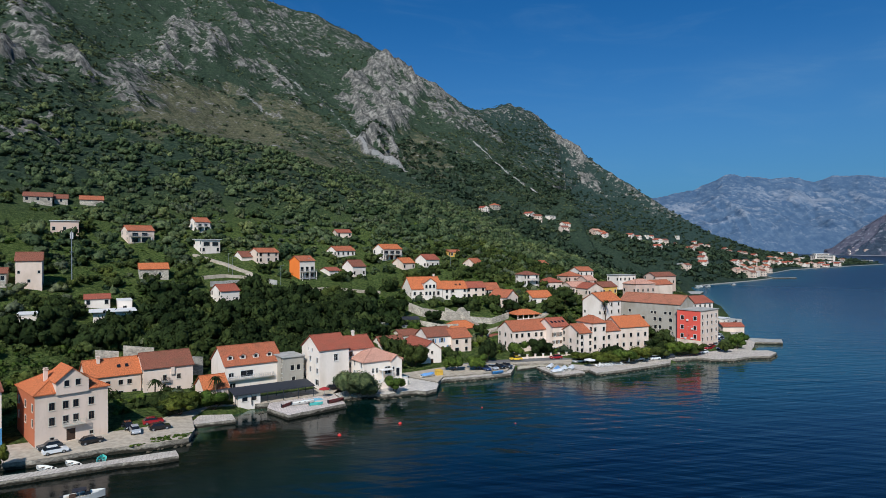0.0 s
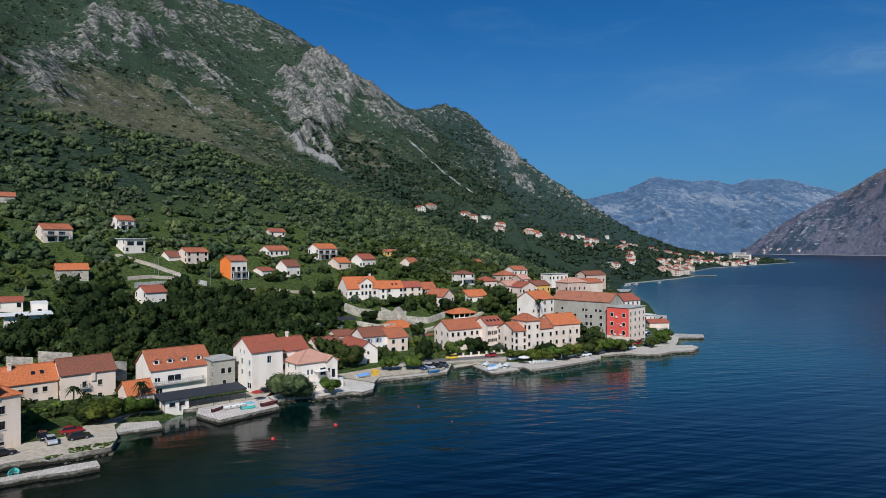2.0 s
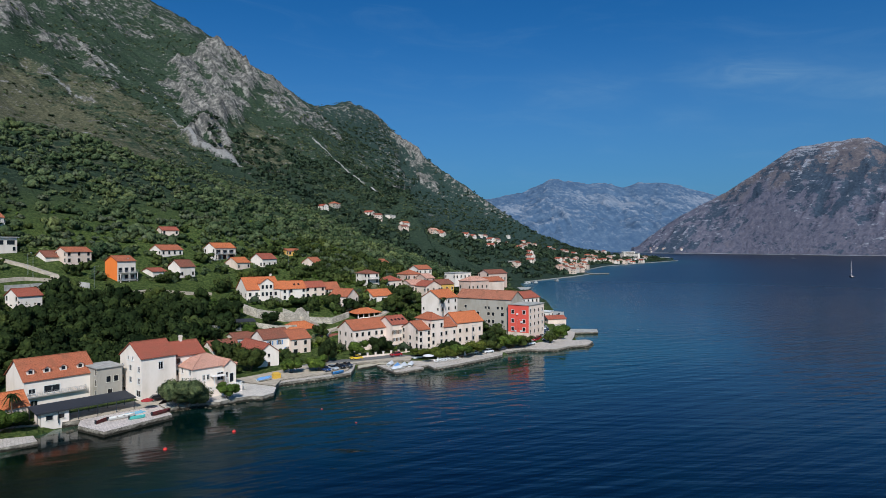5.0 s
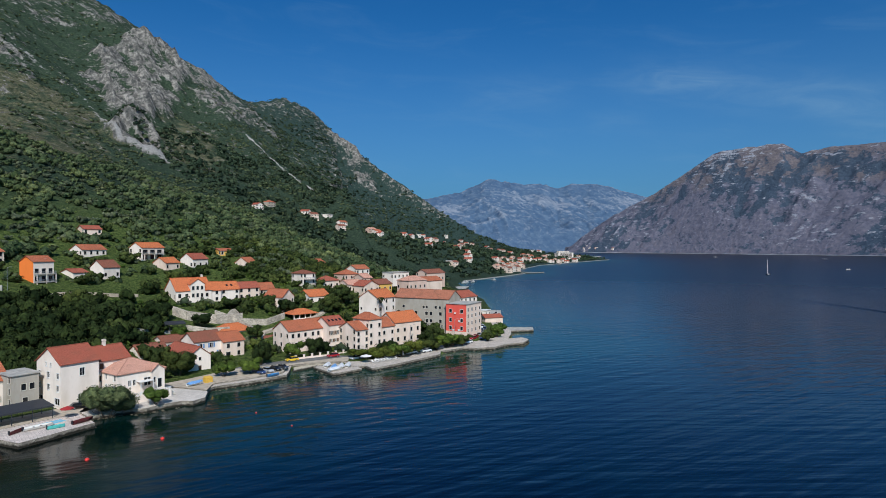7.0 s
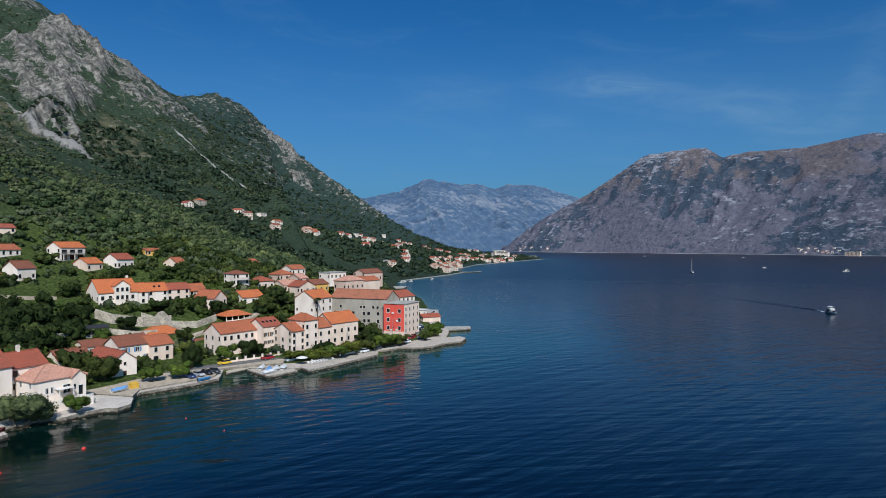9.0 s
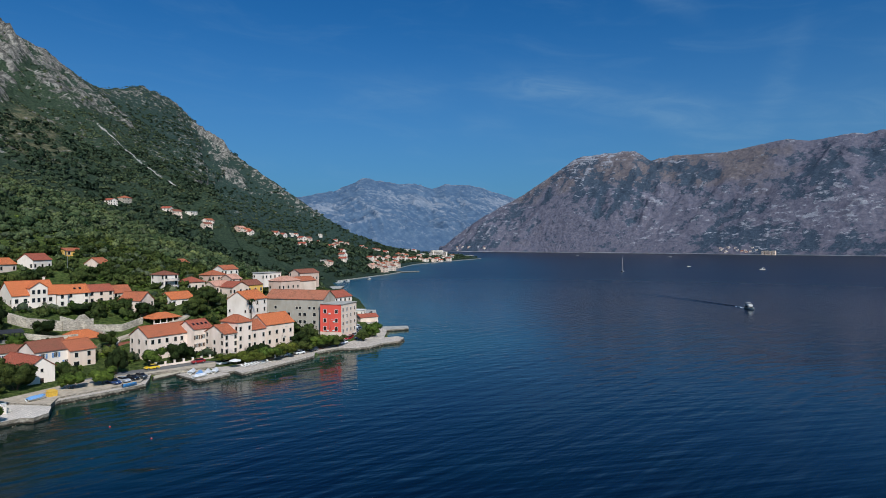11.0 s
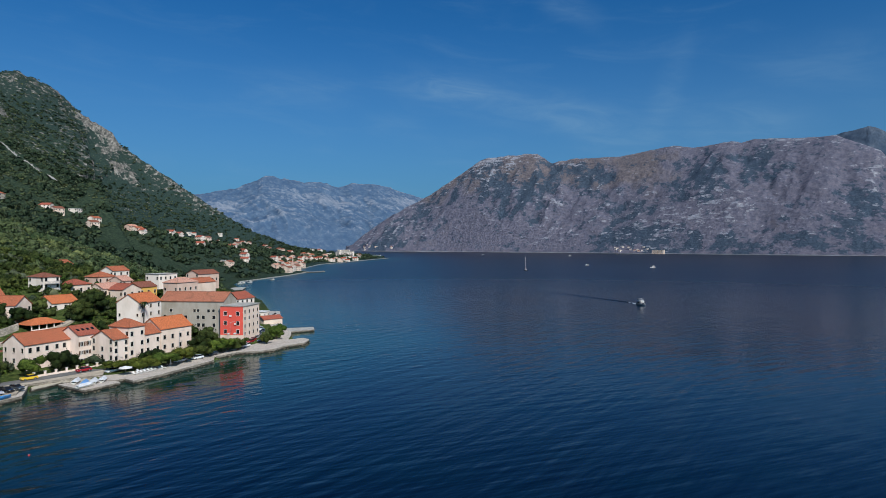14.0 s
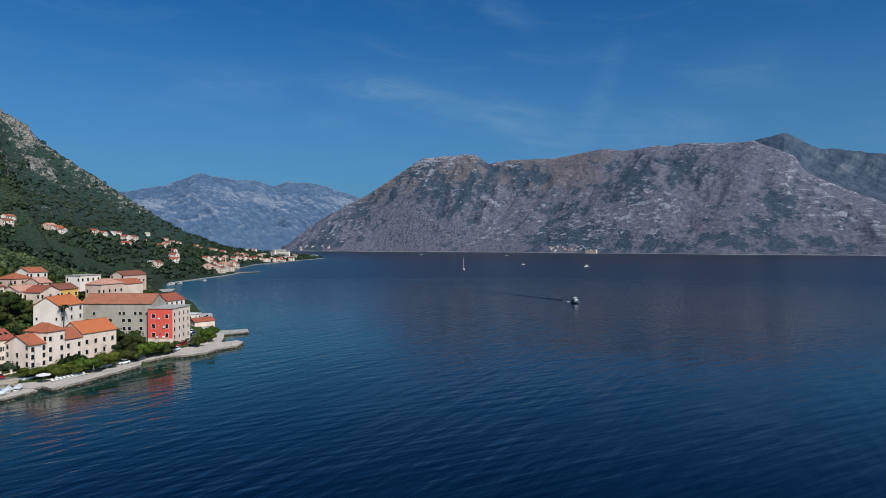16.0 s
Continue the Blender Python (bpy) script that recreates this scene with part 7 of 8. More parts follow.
# ---------------------------------------------------------------- boats
def hull_shape(length, beam, height, fine=9):
    """An open boat hull, bow along +x, its rail rising to the bow."""
    v, f = [], []
    for i in range(fine):
        q = i / (fine - 1)
        x = -length / 2 + length * q
        half = beam / 2 * (1 - max(0, (q - 0.45) / 0.55) ** 2.2) * (0.86 + 0.14 * min(1, q * 4))
        rise = height * (1 + 0.35 * q * q)
        v += [(x, -half, rise), (x, -half * 0.72, 0.12), (x, 0, -0.15 + 0.3 * q ** 4), (x, half * 0.72, 0.12), (x, half, rise), (x, half * 0.82, rise - 0.04), (x, half * 0.6, 0.22), (x, 0, 0.16), (x, -half * 0.6, 0.22), (x, -half * 0.82, rise - 0.04)]
    for i in range(fine - 1):
        a, b_ = i * 10, i * 10 + 10
        for j in range(10):
            k = (j + 1) % 10
            f.append((a + j, a + k, b_ + k, b_ + j))
    f.append(tuple(range(9, -1, -1)))
    return v, f


def dinghy(label, m, material, length=4.2, beam=1.7):
    top = thing("rowing_boat", m, label, "boat")
    v, f = hull_shape(length, beam, 0.55)
    part("hull", mesh("hull", v, f, material), top)
    for x in (-0.9, 0.5):
        part("thwart", Shape().box(x, -beam * 0.38, 0.36, x + 0.3, beam * 0.38, 0.41).mesh("thwart", DARKWOOD), top)
    part("outboard", Shape().box(-length / 2 - 0.25, -0.15, 0.1, -length / 2, 0.15, 0.9).mesh("outboard", DARKMETAL), top)
    return top


def motorboat(label, m, length=7.0, beam=2.6, cabin=True, paint=None, bridge=False):
    top = thing("motorboat", m, label, "boat")
    v, f = hull_shape(length, beam, 0.95)
    part("hull", mesh("hull", v, f, GLASSFIBRE if paint else FRAME), top)
    part("deck", Shape().box(-length * 0.42, -beam * 0.36, 0.7, length * 0.15, beam * 0.36, 0.78).mesh("deck", PAVING), top)
    if cabin:
        part("cabin", Shape().prism([(-length * 0.08, -beam * 0.34), (length * 0.2, -beam * 0.26), (length * 0.2, beam * 0.26), (-length * 0.08, beam * 0.34)], 0.8, 1.75, 0.15).mesh("cabin", FRAME), top)
        part("windscreen", Shape().prism([(length * 0.14, -beam * 0.25), (length * 0.245, -beam * 0.2), (length * 0.245, beam * 0.2), (length * 0.14, beam * 0.25)], 1.1, 1.65, 0.1).mesh("windscreen", GLASS), top)
        if bridge:
            part("saloon", Shape().prism([(-length * 0.30, -beam * 0.38), (-length * 0.06, -beam * 0.38), (-length * 0.06, beam * 0.38), (-length * 0.30, beam * 0.38)], 0.8, 2.1, 0.05).mesh("saloon", GLASS), top)
            part("flybridge", Shape().prism([(-length * 0.34, -beam * 0.42), (length * 0.10, -beam * 0.36), (length * 0.10, beam * 0.36), (-length * 0.34, beam * 0.42)], 2.18, 2.85, -0.1).mesh("flybridge", FRAME), top)
            part("canopy", Shape().box(-length * 0.28, -beam * 0.38, 3.75, length * 0.02, beam * 0.38, 3.85).mesh("canopy", FRAME), top)
            for y in (-beam * 0.34, beam * 0.34):
                part("arch", Shape().tube((-length * 0.24, y, 2.8), (-length * 0.18, y, 3.8), 0.09, 0.09, 6).mesh("arch", FRAME), top)
        part("awning", Shape().box(-length * 0.36, -beam * 0.36, 2.1, length * 0.1, beam * 0.36, 2.18).mesh("awning", FRAME), top)
        for x in (-length * 0.34, length * 0.08):
            for y in (-beam * 0.33, beam * 0.33):
                part("stanchion", Shape().tube((x, y, 0.75), (x, y, 2.1), 0.025, 0.025, 6).mesh("stanchion", METAL), top)
    else:
        part("windscreen", Shape().prism([(0, -beam * 0.36), (length * 0.14, -beam * 0.26), (length * 0.14, beam * 0.26), (0, beam * 0.36)], 0.9, 1.5, 0.12).mesh("windscreen", GLASS), top)
        if paint:
            part("awning", Shape().box(-length * 0.3, -beam * 0.34, 1.75, length * 0.05, beam * 0.34, 1.81).mesh("awning", paint), top)
            for y in (-beam * 0.32, beam * 0.32):
                part("stanchion", Shape().tube((-length * 0.12, y, 0.75), (-length * 0.12, y, 1.75), 0.03, 0.03, 6).mesh("stanchion", METAL), top)
            part("foredeck", Shape().prism([(length * 0.15, -beam * 0.33), (length * 0.36, -beam * 0.2), (length * 0.36, beam * 0.2), (length * 0.15, beam * 0.33)], 0.85, 1.02, 0.05).mesh("foredeck", GLASSFIBRE), top)
        part("cushion", Shape().box(-length * 0.36, -beam * 0.3, 0.78, -length * 0.2, beam * 0.3, 1.05).mesh("cushion", DARKWOOD), top)
    part("outboard", Shape().box(-length / 2 - 0.45, -0.25, 0.2, -length / 2 + 0.05, 0.25, 1.25).mesh("outboard", DARKMETAL), top)
    return top


def covered_boat(label, m, cloth, length=5.0, beam=1.9):
    """A boat laid up under a tarpaulin that is stretched over a ridge."""
    top = thing("covered_boat", m, label, "boat")
    v, f = hull_shape(length, beam, 0.6)
    part("hull", mesh("hull", v, f, GLASSFIBRE), top)
    verts, faces = [], []
    for i in range(7):
        q = i / 6
        x = -length * 0.5 + length * 0.98 * q
        half = beam / 2 * 1.04 * (1 - max(0, (q - 0.45) / 0.55) ** 2.2) + 0.03
        low, peak = 0.6 * (1 + 0.35 * q * q) - 0.1, 0.6 * (1 + 0.35 * q * q) + 0.5 * (1 - (2 * q - 1) ** 4) + 0.06 * math.sin(9 * q)
        verts += [(x, -half, low), (x, -half * 0.55, 0.45 * low + 0.55 * peak + 0.06), (x, 0, peak), (x, half * 0.55, 0.45 * low + 0.55 * peak + 0.06), (x, half, low)]
        if i:
            a = 5 * i - 5
            faces += [(a + j, a + j + 1, a + j + 6, a + j + 5) for j in range(4)]
    part("tarpaulin", mesh("tarpaulin", verts, faces, cloth), top, label="tarpaulin stretched over the boat")
    return top


GLASSFIBRE = plain("pale_boat_paint", (0.68, 0.66, 0.60), 0.35, vary=0.1)
TURQUOISE = plain("turquoise_boat_paint", (0.10, 0.45, 0.40), 0.4, vary=0.1)
MAROON = plain("maroon_boat_paint", (0.10, 0.02, 0.02), 0.5, vary=0.2)
dinghy("pale rowing boat moored behind the mole", pose(-71.2, 110.0, 0.0, 0, 0, 160), GLASSFIBRE)
dinghy("cream rowing boat moored behind the mole", pose(-67.6, 112.2, 0.0, 0, 0, 150), GLASSFIBRE)
dinghy("turquoise rowing boat moored behind the mole", pose(-63.6, 114.8, 0.0, 0, 0, 115), TURQUOISE, 3.6)
motorboat("open motorboat with a beige deck and dark awning", pose(-56.6, 97.2, 0.0, 0, 0, 32), 5.8, 2.3, False, plain("dark_awning", (0.016, 0.018, 0.026), 0.35, vary=0.1))
dinghy("maroon boat laid up at the platform edge", pose(-26.6, 153.8, 1.25, 0, 0, 44), MAROON, 4.6)
dinghy("grey rowing boat laid up on the platform", pose(-34.5, 151.8, 1.25, 0, 0, 30), GLASSFIBRE, 5.6)
dinghy("slim dark canoe lying on the bathing platform", pose(-37.8, 149.6, 1.25, 0, 0, 60), MAROON, 3.6, 0.8)
dinghy("slim turquoise canoe lying on the bathing platform", pose(-31.0, 150.6, 1.25, 0, 0, 20), TURQUOISE, 3.2, 0.8)
PALE_CLOTH, BLUE_CLOTH = plain("pale_tarpaulin", (0.62, 0.63, 0.64), 0.7, vary=0.35), plain("blue_tarpaulin", (0.16, 0.33, 0.60), 0.6, vary=0.3)
for x, y, a, cloth in ((34.6, 198.2, 64, PALE_CLOTH), (36.0, 194.2, 70, BLUE_CLOTH), (38.4, 195.0, 72, PALE_CLOTH), (40.8, 195.8, 66, PALE_CLOTH), (35.4, 190.4, 24, PALE_CLOTH)):
    covered_boat("boat under a blue tarpaulin on the stone jetty" if cloth is BLUE_CLOTH else "boat under a pale tarpaulin on the stone jetty", pose(x, y, 1.1, 0, 0, a), cloth, 4.8)
covered_boat("boat under a blue tarpaulin in the yard beside the villa", pose(-4.4, 181.6, 1.72, 0, 0, 30), BLUE_CLOTH, 4.6)
bin_ = thing("storage_box", pose(-1.2, 184.4, 1.62, 0, 0, 30), "yellow wooden storage box with a sloping lid", "box")
ochre = plain("yellow_box_paint", (0.70, 0.42, 0.06), 0.7, vary=0.3)
part("body", Shape().box(-1.0, -0.8, 0, 1.0, 0.8, 1.2).mesh("body", ochre), bin_)
part("lid", Shape().add([(-1.06, -0.86, 1.2), (1.06, -0.86, 1.2), (1.06, 0.86, 1.5), (-1.06, 0.86, 1.5), (-1.06, -0.86, 1.28), (1.06, -0.86, 1.28), (1.06, 0.86, 1.58), (-1.06, 0.86, 1.58)],
                        [(3, 2, 1, 0), (4, 5, 6, 7), (0, 1, 5, 4), (1, 2, 6, 5), (2, 3, 7, 6), (3, 0, 4, 7)]).mesh("lid", ochre), bin_)
dinghy("blue boat hauled up by the promenade", pose(16.8, 187.8, 1.35, 0, 0, 27), plain("blue_boat_paint", (0.05, 0.2, 0.42), 0.4), 4.0)
motorboat("small white boat moored off the pier", pose(133.8, 281.5, 0, 0, 0, 150), 4.6, 1.8, False)
motorboat("white flybridge motorboat under way across the bay", pose(360.9, 220.7, 0, 0, 0, -122), 10.5, 3.6, bridge=True)
motorboat("small white motorboat far out", pose(937.3, 552.7, 0, 0, 0, 150), 9.0, 3.0, bridge=True)
motorboat("small white motorboat in the distance", pose(948, 693, 0, 0, 0, 140), 6.0, 2.2)
motorboat("distant white launch near the far shore", pose(1607, 1242, 0, 0, 0, 130), 12.0, 3.4)
motorboat("distant white launch near the far shore", pose(1536, 1570, 0, 0, 0, 130), 11.0, 3.2)
for x, y in ((246, 600), (252, 606), (262, 612), (300, 640)):
    motorboat("white boat moored at the far jetty", pose(x, y - 4, 0, 0, 0, 30), 7.0, 2.4)

for x, y, a in ((136.5, 289.5, 60), (140.5, 295.5, 70), (147.5, 310.0, 40)):
    motorboat("white boat laid up on the harbour quay", pose(x, y, 1.3, 0, 0, a), 5.0, 1.9, False)

sail = thing("sailing_yacht", pose(690.2, 614.9, 0, 0, 0, 62), "dark-hulled sailing yacht with a tall bare mast", "yacht")
v, f = hull_shape(13, 3.6, 1.1)
part("hull", mesh("hull", v, f, plain("navy_hull_paint", (0.012, 0.016, 0.03), 0.3, vary=0.1)), sail)
part("cabin", Shape().prism([(-3, -1.0), (2.6, -0.7), (2.6, 0.7), (-3, 1.0)], 1.0, 1.6, 0.15).mesh("cabin", FRAME), sail)
part("mast", Shape().tube((0.8, 0, 1), (0.8, 0, 20.5), 0.24, 0.16, 8).mesh("mast", FRAME), sail)
part("boom", Shape().tube((0.8, 0, 2.6), (-4.2, 0, 2.7), 0.22, 0.2, 8).mesh("boom", FRAME), sail)
for p in ((6.4, 0, 1.4), (-6.2, 0, 1.2)):
    part("stay", Shape().tube(p, (0.8, 0, 20.2), 0.03, 0.03, 4).mesh("stay", METAL), sail)

BUOY = plain("red_buoy_plastic", (0.65, 0.04, 0.03), 0.4, vary=0.1)
for x, y in ((-9.7, 139.1), (-21.9, 130.4), (16.4, 139.1), (9.7, 152.8)):
    r = 0.42 if x < 0 else 0.22
    top = thing("buoy", pose(x, y, 0), "round red mooring buoy afloat", "buoy", "mooring buoys")
    s = Shape().add([tuple(c) for c in ICO_V * r], ICO_F)
    part("float", s.mesh("float", BUOY, True), top)
    part("ring", Shape().tube((0, 0, r - 0.05), (0, 0, r + 0.12), 0.08, 0.06, 8).mesh("ring", METAL), top)

# foam at the stern of the boat under way, and the low ridges of its wake
r_ = random.Random(4)
foam = Shape()
for i in range(150):
    dd = i * 0.10 + r_.uniform(-0.3, 0.3)
    s_ = r_.uniform(0.25, 0.7) * max(0.3, 1 - dd / 24)
    yy = r_.uniform(-1, 1) * (0.9 + 0.03 * dd)
    foam.add([(-5 - dd - s_, yy - s_ * 0.3, 0.03), (-5 - dd, yy - s_ * 0.4, 0.03), (-5 - dd + s_, yy, 0.03), (-5 - dd, yy + s_ * 0.4, 0.08)], [(0, 1, 2, 3)])
fm = new("foam", foam.mesh("foam", plain("sea_foam", (0.7, 0.75, 0.78), 0.6, vary=0.1)))
fm.matrix_world = pose(360.9, 220.7, 0, 0, 0, -122)
tagged(fm, "white foam behind the motorboat", "foam", kind="stuff")
wk = Shape()
COURSE = [(366, 229), (370, 235), (376.8, 256.4), (389.4, 294.5), (399.5, 326.3), (415, 362), (434, 402)]
run = np.concatenate([[0], np.cumsum([math.dist(p, q) for p, q in zip(COURSE[:-1], COURSE[1:])])])
steps = np.arange(0, run[-1], 2.0)
trail = np.stack([np.interp(steps, run, [p[i] for p in COURSE]) for i in (0, 1)], -1)
for side in (-1, 1):
    for i in range(len(trail) - 1):
        (ax, ay), (bx, by) = trail[i], trail[i + 1]
        ex, ey = (bx - ax) / 2.0, (by - ay) / 2.0
        q, gap = i / len(trail), 1.1 + 0.05 * i
        hh = 0.32 * (1 - q) ** 1.3 * (0.7 + 0.3 * math.sin(i * 1.7 + side))
        row = [(o, h) for o, h in ((gap - 0.55, -0.05), (gap, hh), (gap + 0.55, -0.05))]
        wk.add([(px - ey * side * o, py + ex * side * o, h) for o, h in row for px, py in ((ax, ay), (bx, by))], [(0, 2, 3, 1), (2, 4, 5, 3)])
wo = new("wake", wk.mesh("wake", SEA))
tagged(wo, "low dark wake trailing behind the motorboat", "wake", kind="stuff")

# loose stones that run down gullies as thin pale lines
rn = np.random.default_rng(61)
for wide, line in RUNS:
    runs = Shape()
    for (xa, ya), (xb, yb) in zip(line[:-1], line[1:]):
        long = math.hypot(xb - xa, yb - ya)
        ex, ey = (xb - xa) / long, (yb - ya) / long
        for i in range(int(long * wide * 0.9)):
            q, off, size = rn.uniform(0, long), rn.normal(0, wide * 0.45), rn.uniform(0.7, 1.7)
            x, y = xa + ex * q - ey * off, ya + ey * q + ex * off
            z = float(land_height(x, y)) + 0.3
            ring = [(x + size * math.cos(a) * rn.uniform(0.7, 1.2), y + size * math.sin(a) * rn.uniform(0.7, 1.2), z - 1.2) for a in (0.3, 1.8, 3.4, 5.0)]
            runs.add(ring + [(x, y, z + size * 0.8)], [(0, 1, 4), (1, 2, 4), (2, 3, 4), (3, 0, 4)])
    tagged(new("scree", runs.mesh("scree", plain("loose_limestone", (0.36, 0.345, 0.32), 0.95, vary=0.4, scale=0.3))), "thin pale run of loose limestone scree", "scree", kind="stuff")

# rough boulders along the foot of the quays
rb = np.random.default_rng(12)
feet = []
for line in ([(-26.7, 158.2), (-19.9, 161.8), (-14.6, 160.7), (-6.7, 165.5), (-1.4, 167.6)], [(0.7, 179.8), (11.1, 183.4), (20.9, 188.5)], [(30.2, 198.6), (34.3, 186.0), (44.2, 190.4)], [(47.1, 189.2), (56.1, 193.4), (75.9, 205.3)], [(78.3, 211.2), (89.0, 215.2), (93.4, 212.4), (100.6, 212.6), (108.4, 217.4), (116.8, 218.6), (122.6, 225.4)],
             [(122.8, 226.2), (122.4, 231.2), (115.8, 230.6), (122.0, 240.8), (127.2, 250.6)], [(-57, 134), (-52.6, 130.0), (-51.2, 124.4), (-57.7, 120.1)], [(-42, 148.6), (-47, 146), (-55, 142)], [(-28, 162.6), (-24.2, 153)]):
    for (x0, y0), (x1, y1) in zip(line[:-1], line[1:]):
        n = int(math.hypot(x1 - x0, y1 - y0) * 1.1)
        for i in range(n):
            t = rb.random()
            feet.append((x0 + (x1 - x0) * t + rb.normal() * 0.35, y0 + (y1 - y0) * t + rb.normal() * 0.35, rb.uniform(-0.2, 0.05), rb.uniform(0.2, 0.55), rb.uniform(0.5, 0.9), rb.uniform(0, 6)))
gathered("boulders", [lump(rb, 1.0, rough=0.38) for _ in range(6)], feet, rubble("wet_rock", (0.10, 0.085, 0.06), 2.0), "rough brown boulders at the foot of the quays", "rocks")

# ---------------------------------------------------------------- walls and terraces on the slope
wall_line([(-14.0, 254.0), (-9.0, 250.5), (1.5, 250.0), (11.0, 254.5)], 3.4, 0.6, STONE, "tall stone terrace wall below the mansion")
wall_line([(1.0, 258.5), (6.1, 254.9), (10.6, 250.3), (14.7, 244.5)], 2.0, 0.6, STONE, "ruined pale stone wall beside the lane")
wall_line([(10.6, 251.5), (20.0, 252.0), (27.5, 258.5)], 2.4, 0.5, STONE, "long stone garden wall with a gateway")
wall_line([(-9.0, 241.0), (-1.0, 240.5), (6.0, 243.5)], 1.8, 0.5, STONE, "broken pale stone terrace wall in the garden")
wall_line(HILL_WALL, 1.9, 0.5, CONCRETE, "pale concrete retaining wall along the hill lane", "retaining wall", "retaining_wall")
wall_line([(-36.0, 231.0), (-30.7, 232.5), (-18.0, 233.8), (-9.5, 236.8)], 1.0, 0.5, GREYSTONE, "low stone wall round the upper yard")
for line, high in (([(-92, 163.0), (-87, 165.4)], 5.6), ([(-86.5, 166.8), (-79.5, 169.6)], 6.8), ([(-79, 168.8), (-73.5, 171.0)], 5.9), ([(-73, 171.8), (-67.5, 173.4)], 5.0)):
    wall_line(line, high, 0.6, GREYSTONE if high < 5.5 else STONE, "broken rough stone wall behind the waterfront houses")
wall_line([(-112, 178), (-100, 183), (-88, 188)], 0.6, 0.5, GREYSTONE, "low stone wall in the garden")
wall_line([(26.0, 210.2), (36.0, 213.0), (46, 216.6)], 0.9, 0.3, ROWPLASTER, "white garden wall in front of the row", base=1.3)
for i in range(8):
    q = i / 7
    p = thing("gate_pillar", pose(26.0 + 20 * q, 209.9 + 6.2 * q, 1.3), "square white garden pillar with a cap", "pillar", "pillars of the garden wall")
    part("shaft", Shape().box(-0.3, -0.3, -0.5, 0.3, 0.3, 1.7).mesh("shaft", ROWPLASTER), p)
    part("cap", Shape().box(-0.38, -0.38, 1.7, 0.38, 0.38, 1.84).mesh("cap", FRAME_STONE), p)

# roofless stone gable with an arched opening
ruin = thing("ruined_gable", pose(4.0, 252.5, 9.4, 0, 0, 28), "roofless pale stone gable with an arched opening", "ruin")
s = Shape()
panel(s, (0, 0, 0), (1, 0, 0), (0, -1, 0), 8.0, -3.0, [(0, 1.6), (3.2, 5.2), (5.0, 5.6), (8.0, 2.6)], [(3.2, 4.8, 1.2, 3.4)], 0.6)
panel(s, (8.0, 0.6, 0), (-1, 0, 0), (0, 1, 0), 8.0, -3.0, [(0, 2.6), (3.0, 5.6), (4.8, 5.2), (8.0, 1.6)], [], 0.1)
part("wall", s.mesh("wall", STONE), ruin)

# open pavilion above the row
pav = thing("pavilion", pose(30.8, 254.5, 9.2, 0, 0, 24), "open pavilion with an orange hipped roof on posts", "pavilion")
part("floor", Shape().box(0, 0, -2.8, 11, 8, 0).mesh("floor", CONCRETE), pav)
for i in range(5):
    for yy in (0.2, 7.6):
        part("post", Shape().box(-0.15, -0.15, 0, 0.15, 0.15, 2.6).mesh("post", WHITE), pav, pose(0.3 + i * 2.6, yy, 0))
part("parapet", Shape().box(0, -0.05, 0.002, 11, 0.12, 0.9).mesh("parapet", WHITE), pav)
A, B, C, E, R0, R1 = (-0.6, -0.6, 2.6), (11.6, -0.6, 2.6), (11.6, 8.6, 2.6), (-0.6, 8.6, 2.6), (3.6, 4, 4.5), (7.4, 4, 4.5)
v, f, uv = slab([[A, B, R1, R0], [B, C, R1], [C, E, R0, R1], [E, A, R0]], 0.15, roof_uv)
part("roof", mesh("roof", v, f, TILE_NEW, uv), pav)

# car shelter and lanes on the slope
canopy("dark flat car shelter beside the stone wall", -17.5, 234.5, 9.4, 9.0, 4.0, 14)


def lane(pts, wide, label, name="path"):
    s = Shape()
    fine = []
    for (x0, y0), (x1, y1) in zip(pts[:-1], pts[1:]):
        n = max(1, int(math.hypot(x1 - x0, y1 - y0) / 2.5))
        fine += [(x0 + (x1 - x0) * i / n, y0 + (y1 - y0) * i / n) for i in range(n)]
    fine.append(pts[-1])
    l0, l1 = inland(fine, -wide / 2), inland(fine, wide / 2)
    z = [max(float(land_height(*p)) for p in (fine[i], l0[i], l1[i])) + 0.3 for i in range(len(fine))]
    k = len(fine)
    s.add([(*l0[i], z[i]) for i in range(k)] + [(*l1[i], z[i]) for i in range(k)] + [(*l0[i], z[i] - 2) for i in range(k)] + [(*l1[i], z[i] - 2) for i in range(k)],
          [q for i in range(k - 1) for q in ((i, i + 1, k + i + 1, k + i), (i, 2 * k + i, 2 * k + i + 1, i + 1), (k + i, k + i + 1, 3 * k + i + 1, 3 * k + i))])
    return tagged(new(name, s.mesh(name, PAVING)), label, "lane", kind="structure")


for line, wide, words in LANES:
    lane(line, wide, words)


def pole(x, y, height, label, name="street_lamp", lamp=True, thick=0.09):
    top = thing(name, pose(x, y, float(land_height(x, y)) if float(land_height(x, y)) > 1.5 else 1.15), label, "pole")
    part("post", Shape().tube((0, 0, -0.5), (0, 0, height), thick, thick * 0.6, 8).mesh("post", METAL), top)
    if lamp:
        part("arm", Shape().tube((0, 0, height - 0.1), (1.1, -0.4, height + 0.15), 0.04, 0.04, 6).mesh("arm", METAL), top)
        part("lamp_head", Shape().box(0.9, -0.55, height + 0.08, 1.6, -0.3, height + 0.2).mesh("lamp_head", METAL), top)
    return top


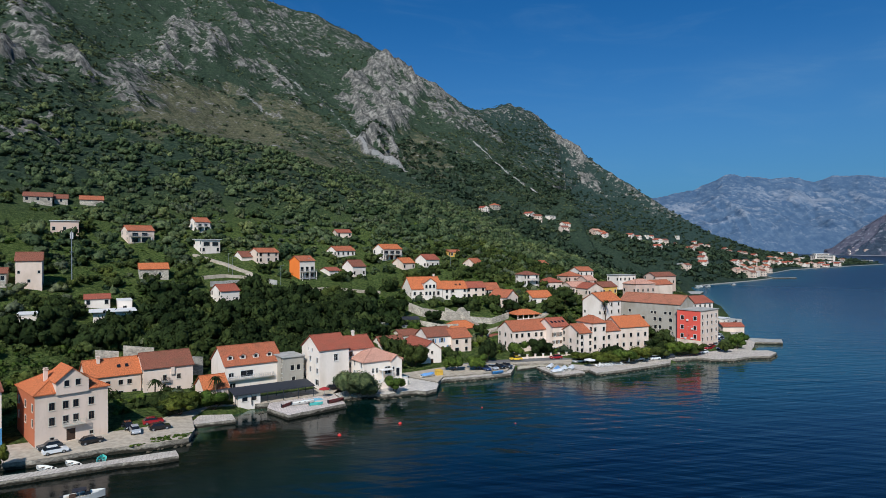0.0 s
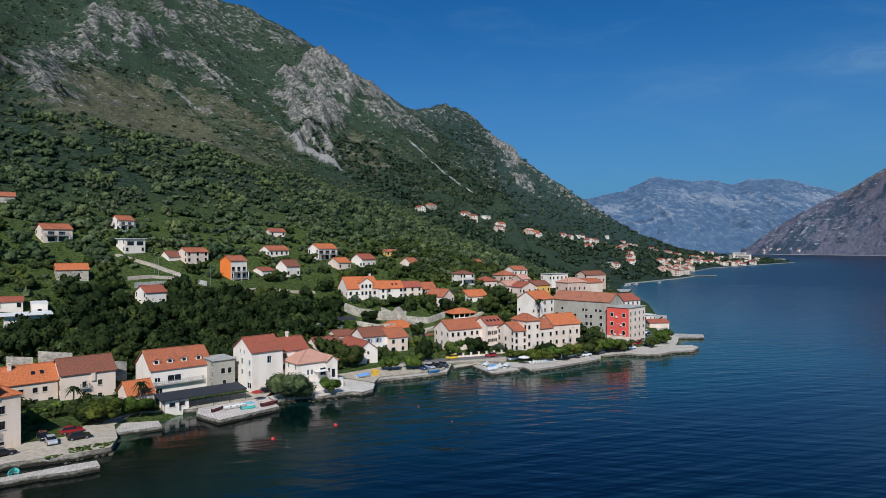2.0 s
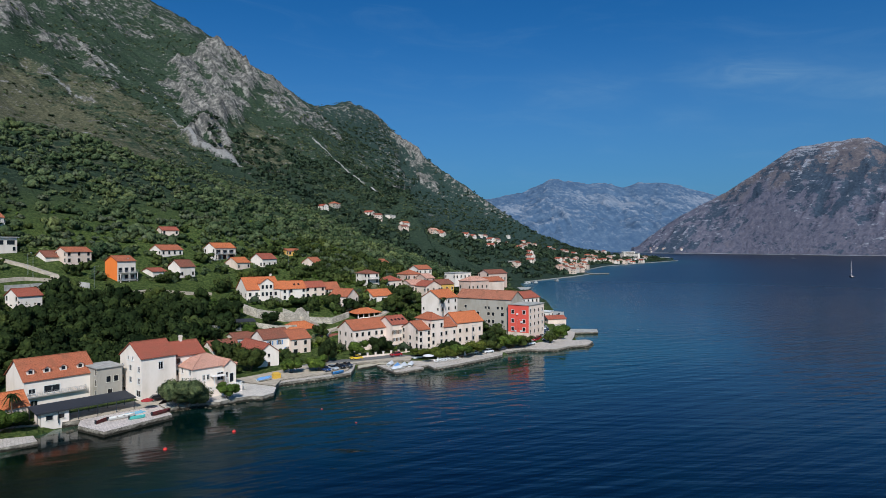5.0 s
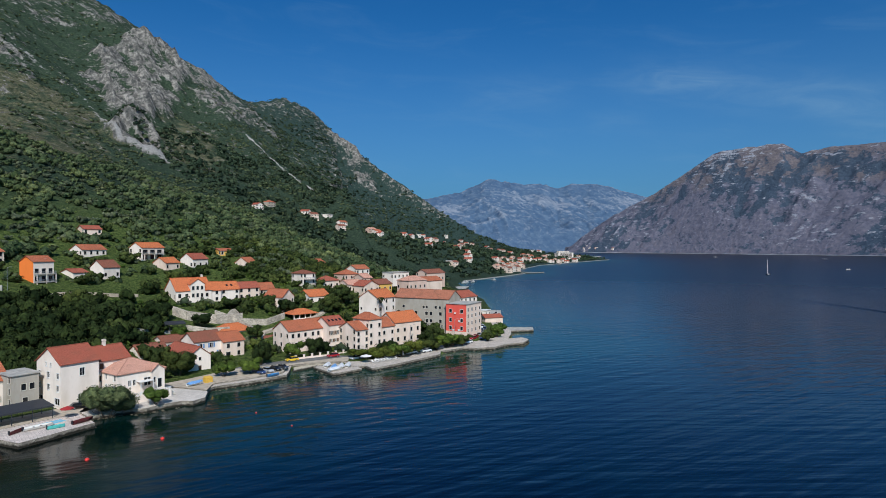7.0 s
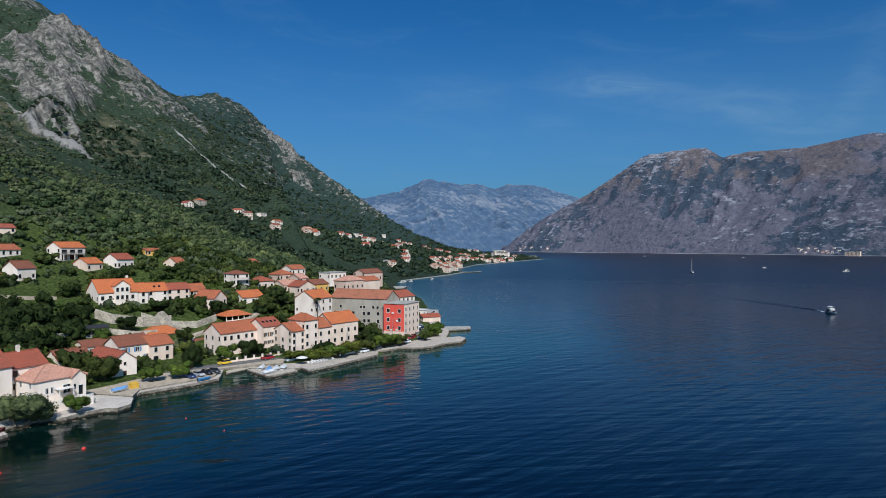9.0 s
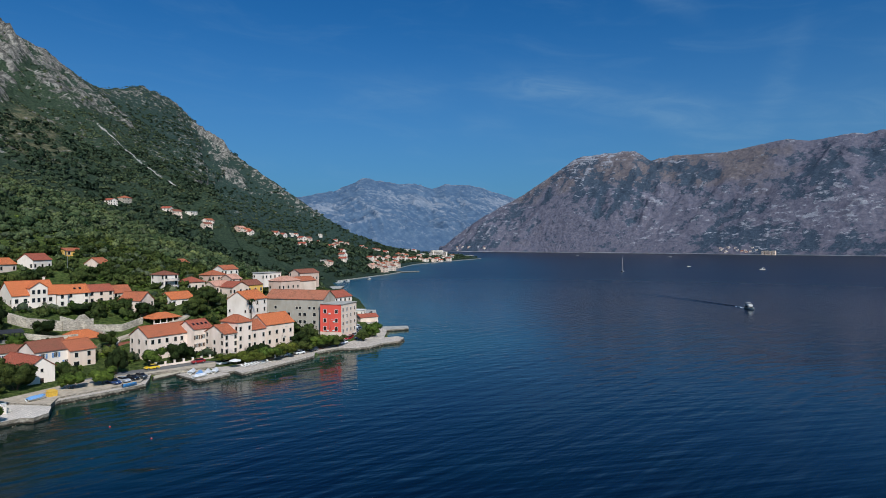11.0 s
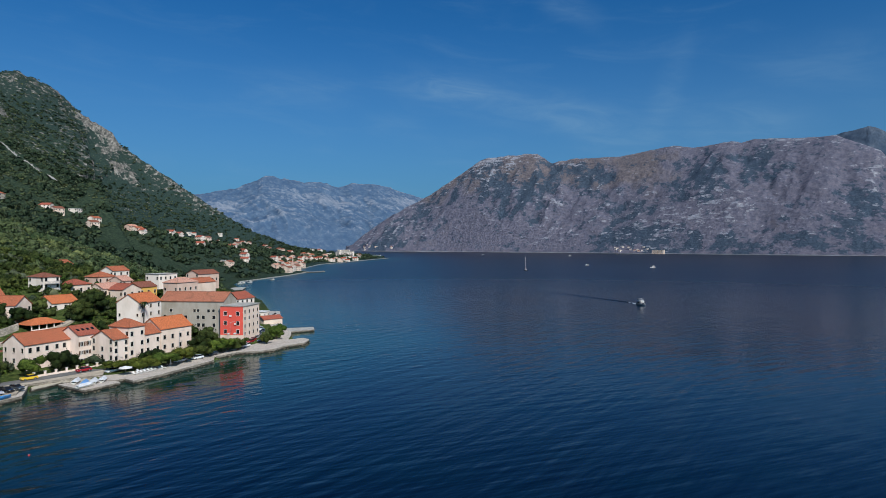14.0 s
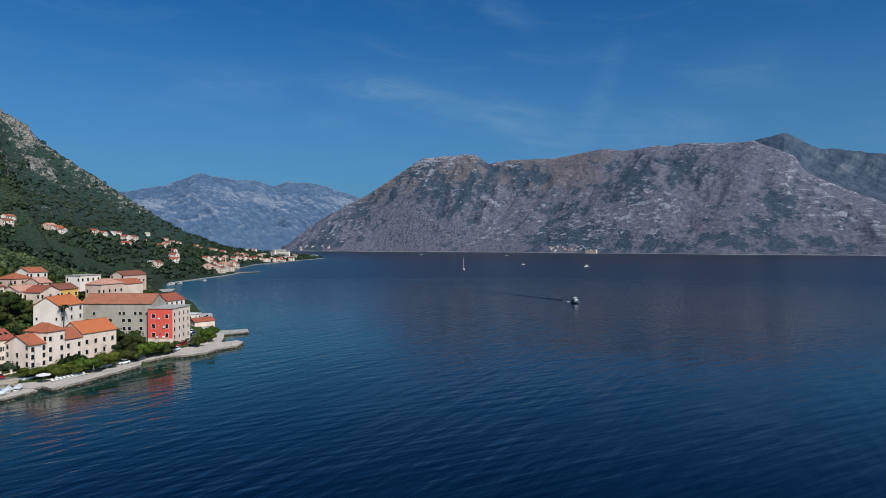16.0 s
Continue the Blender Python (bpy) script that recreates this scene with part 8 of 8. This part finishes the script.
for x, y in ((-89.9, 258.3), (-66.8, 253.9), (-86.8, 254.1), (48.0, 210.6), (92.5, 233.5), (70, 222), (4.0, 318.0), (-60, 270)):
    pole(x, y, 8.0, "tall grey street lamp beside the lane")
mast = pole(-129.2, 214.6, 19.0, "slim galvanised telecom mast with antenna panels", "telecom_mast", False, 0.2)
for a in range(3):
    part("antenna", Shape().box(0.3, -0.15, 16.2, 0.5, 0.15, 18.4).mesh("antenna", FRAME), mast, pose(0, 0, 0, 0, 0, a * 120))
part("platform", Shape().tube((0, 0, 11.5), (0, 0, 11.7), 0.7, 0.7, 10).mesh("platform", METAL), mast)


def palm(x, y, z, height, seed, where="beside the old house"):
    r = random.Random(seed)
    top = thing("palm", pose(x, y, z), "palm tree with drooping fronds " + where, "palm")
    part("trunk", Shape().tube((0, 0, -0.4), (0.15, 0.1, height), 0.2, 0.15, 8).mesh("trunk", BARK), top)
    fr = Shape()
    for i in range(22):
        a, up = i * 2.4, r.uniform(-0.2, 0.9)
        for k in range(5):
            q0, q1 = k / 5, (k + 1) / 5
            pt = lambda q, side: (0.15 + math.cos(a) * 2.0 * q - math.sin(a) * side, 0.1 + math.sin(a) * 2.0 * q + math.cos(a) * side, height + up * 1.6 * q - 1.9 * q * q)
            w0, w1 = 0.32 * (1 - q0 * 0.7), 0.32 * (1 - q1 * 0.7)
            fr.add([pt(q0, -w0), pt(q1, -w1), pt(q1, w1), pt(q0, w0)], [(0, 1, 2, 3)])
    part("fronds", fr.mesh("fronds", LEAF), top)


palm(-70.5, 150.6, GROUNDLEVEL, 6.0, 1)
palm(-56.0, 151.5, GROUNDLEVEL, 6.5, 2)
palm(63.4, 240.5, 6.0, 12.8, 3, "behind the long row of houses")

house("low harbour cafe with a red tile roof", 127.6, 280.6, 1.2, 10, 6, 2.3, 4, tile=TILE_RED, wall=CREAM, rise=1.3, found=1.0)
house("small pale harbour hut", 137.0, 301.0, 1.3, 6, 5, 3.4, 40, roof="flat", tile=FRAME, found=1.0)

# the pool set in the bathing platform
pool = thing("paddling_pool", pose(-33.0, 155.0, 1.2, 0, 0, 40), "shallow bright blue pool on the platform", "pool")
part("rim", Shape().box(-3.0, -1.4, 0, 3.0, 1.4, 0.12).mesh("rim", FRAME_STONE), pool)
part("water", Shape().box(-2.7, -1.15, 0.12, 2.7, 1.15, 0.16).mesh("water", plain("pool_water", (0.10, 0.42, 0.60), 0.08, vary=0.1)), pool)
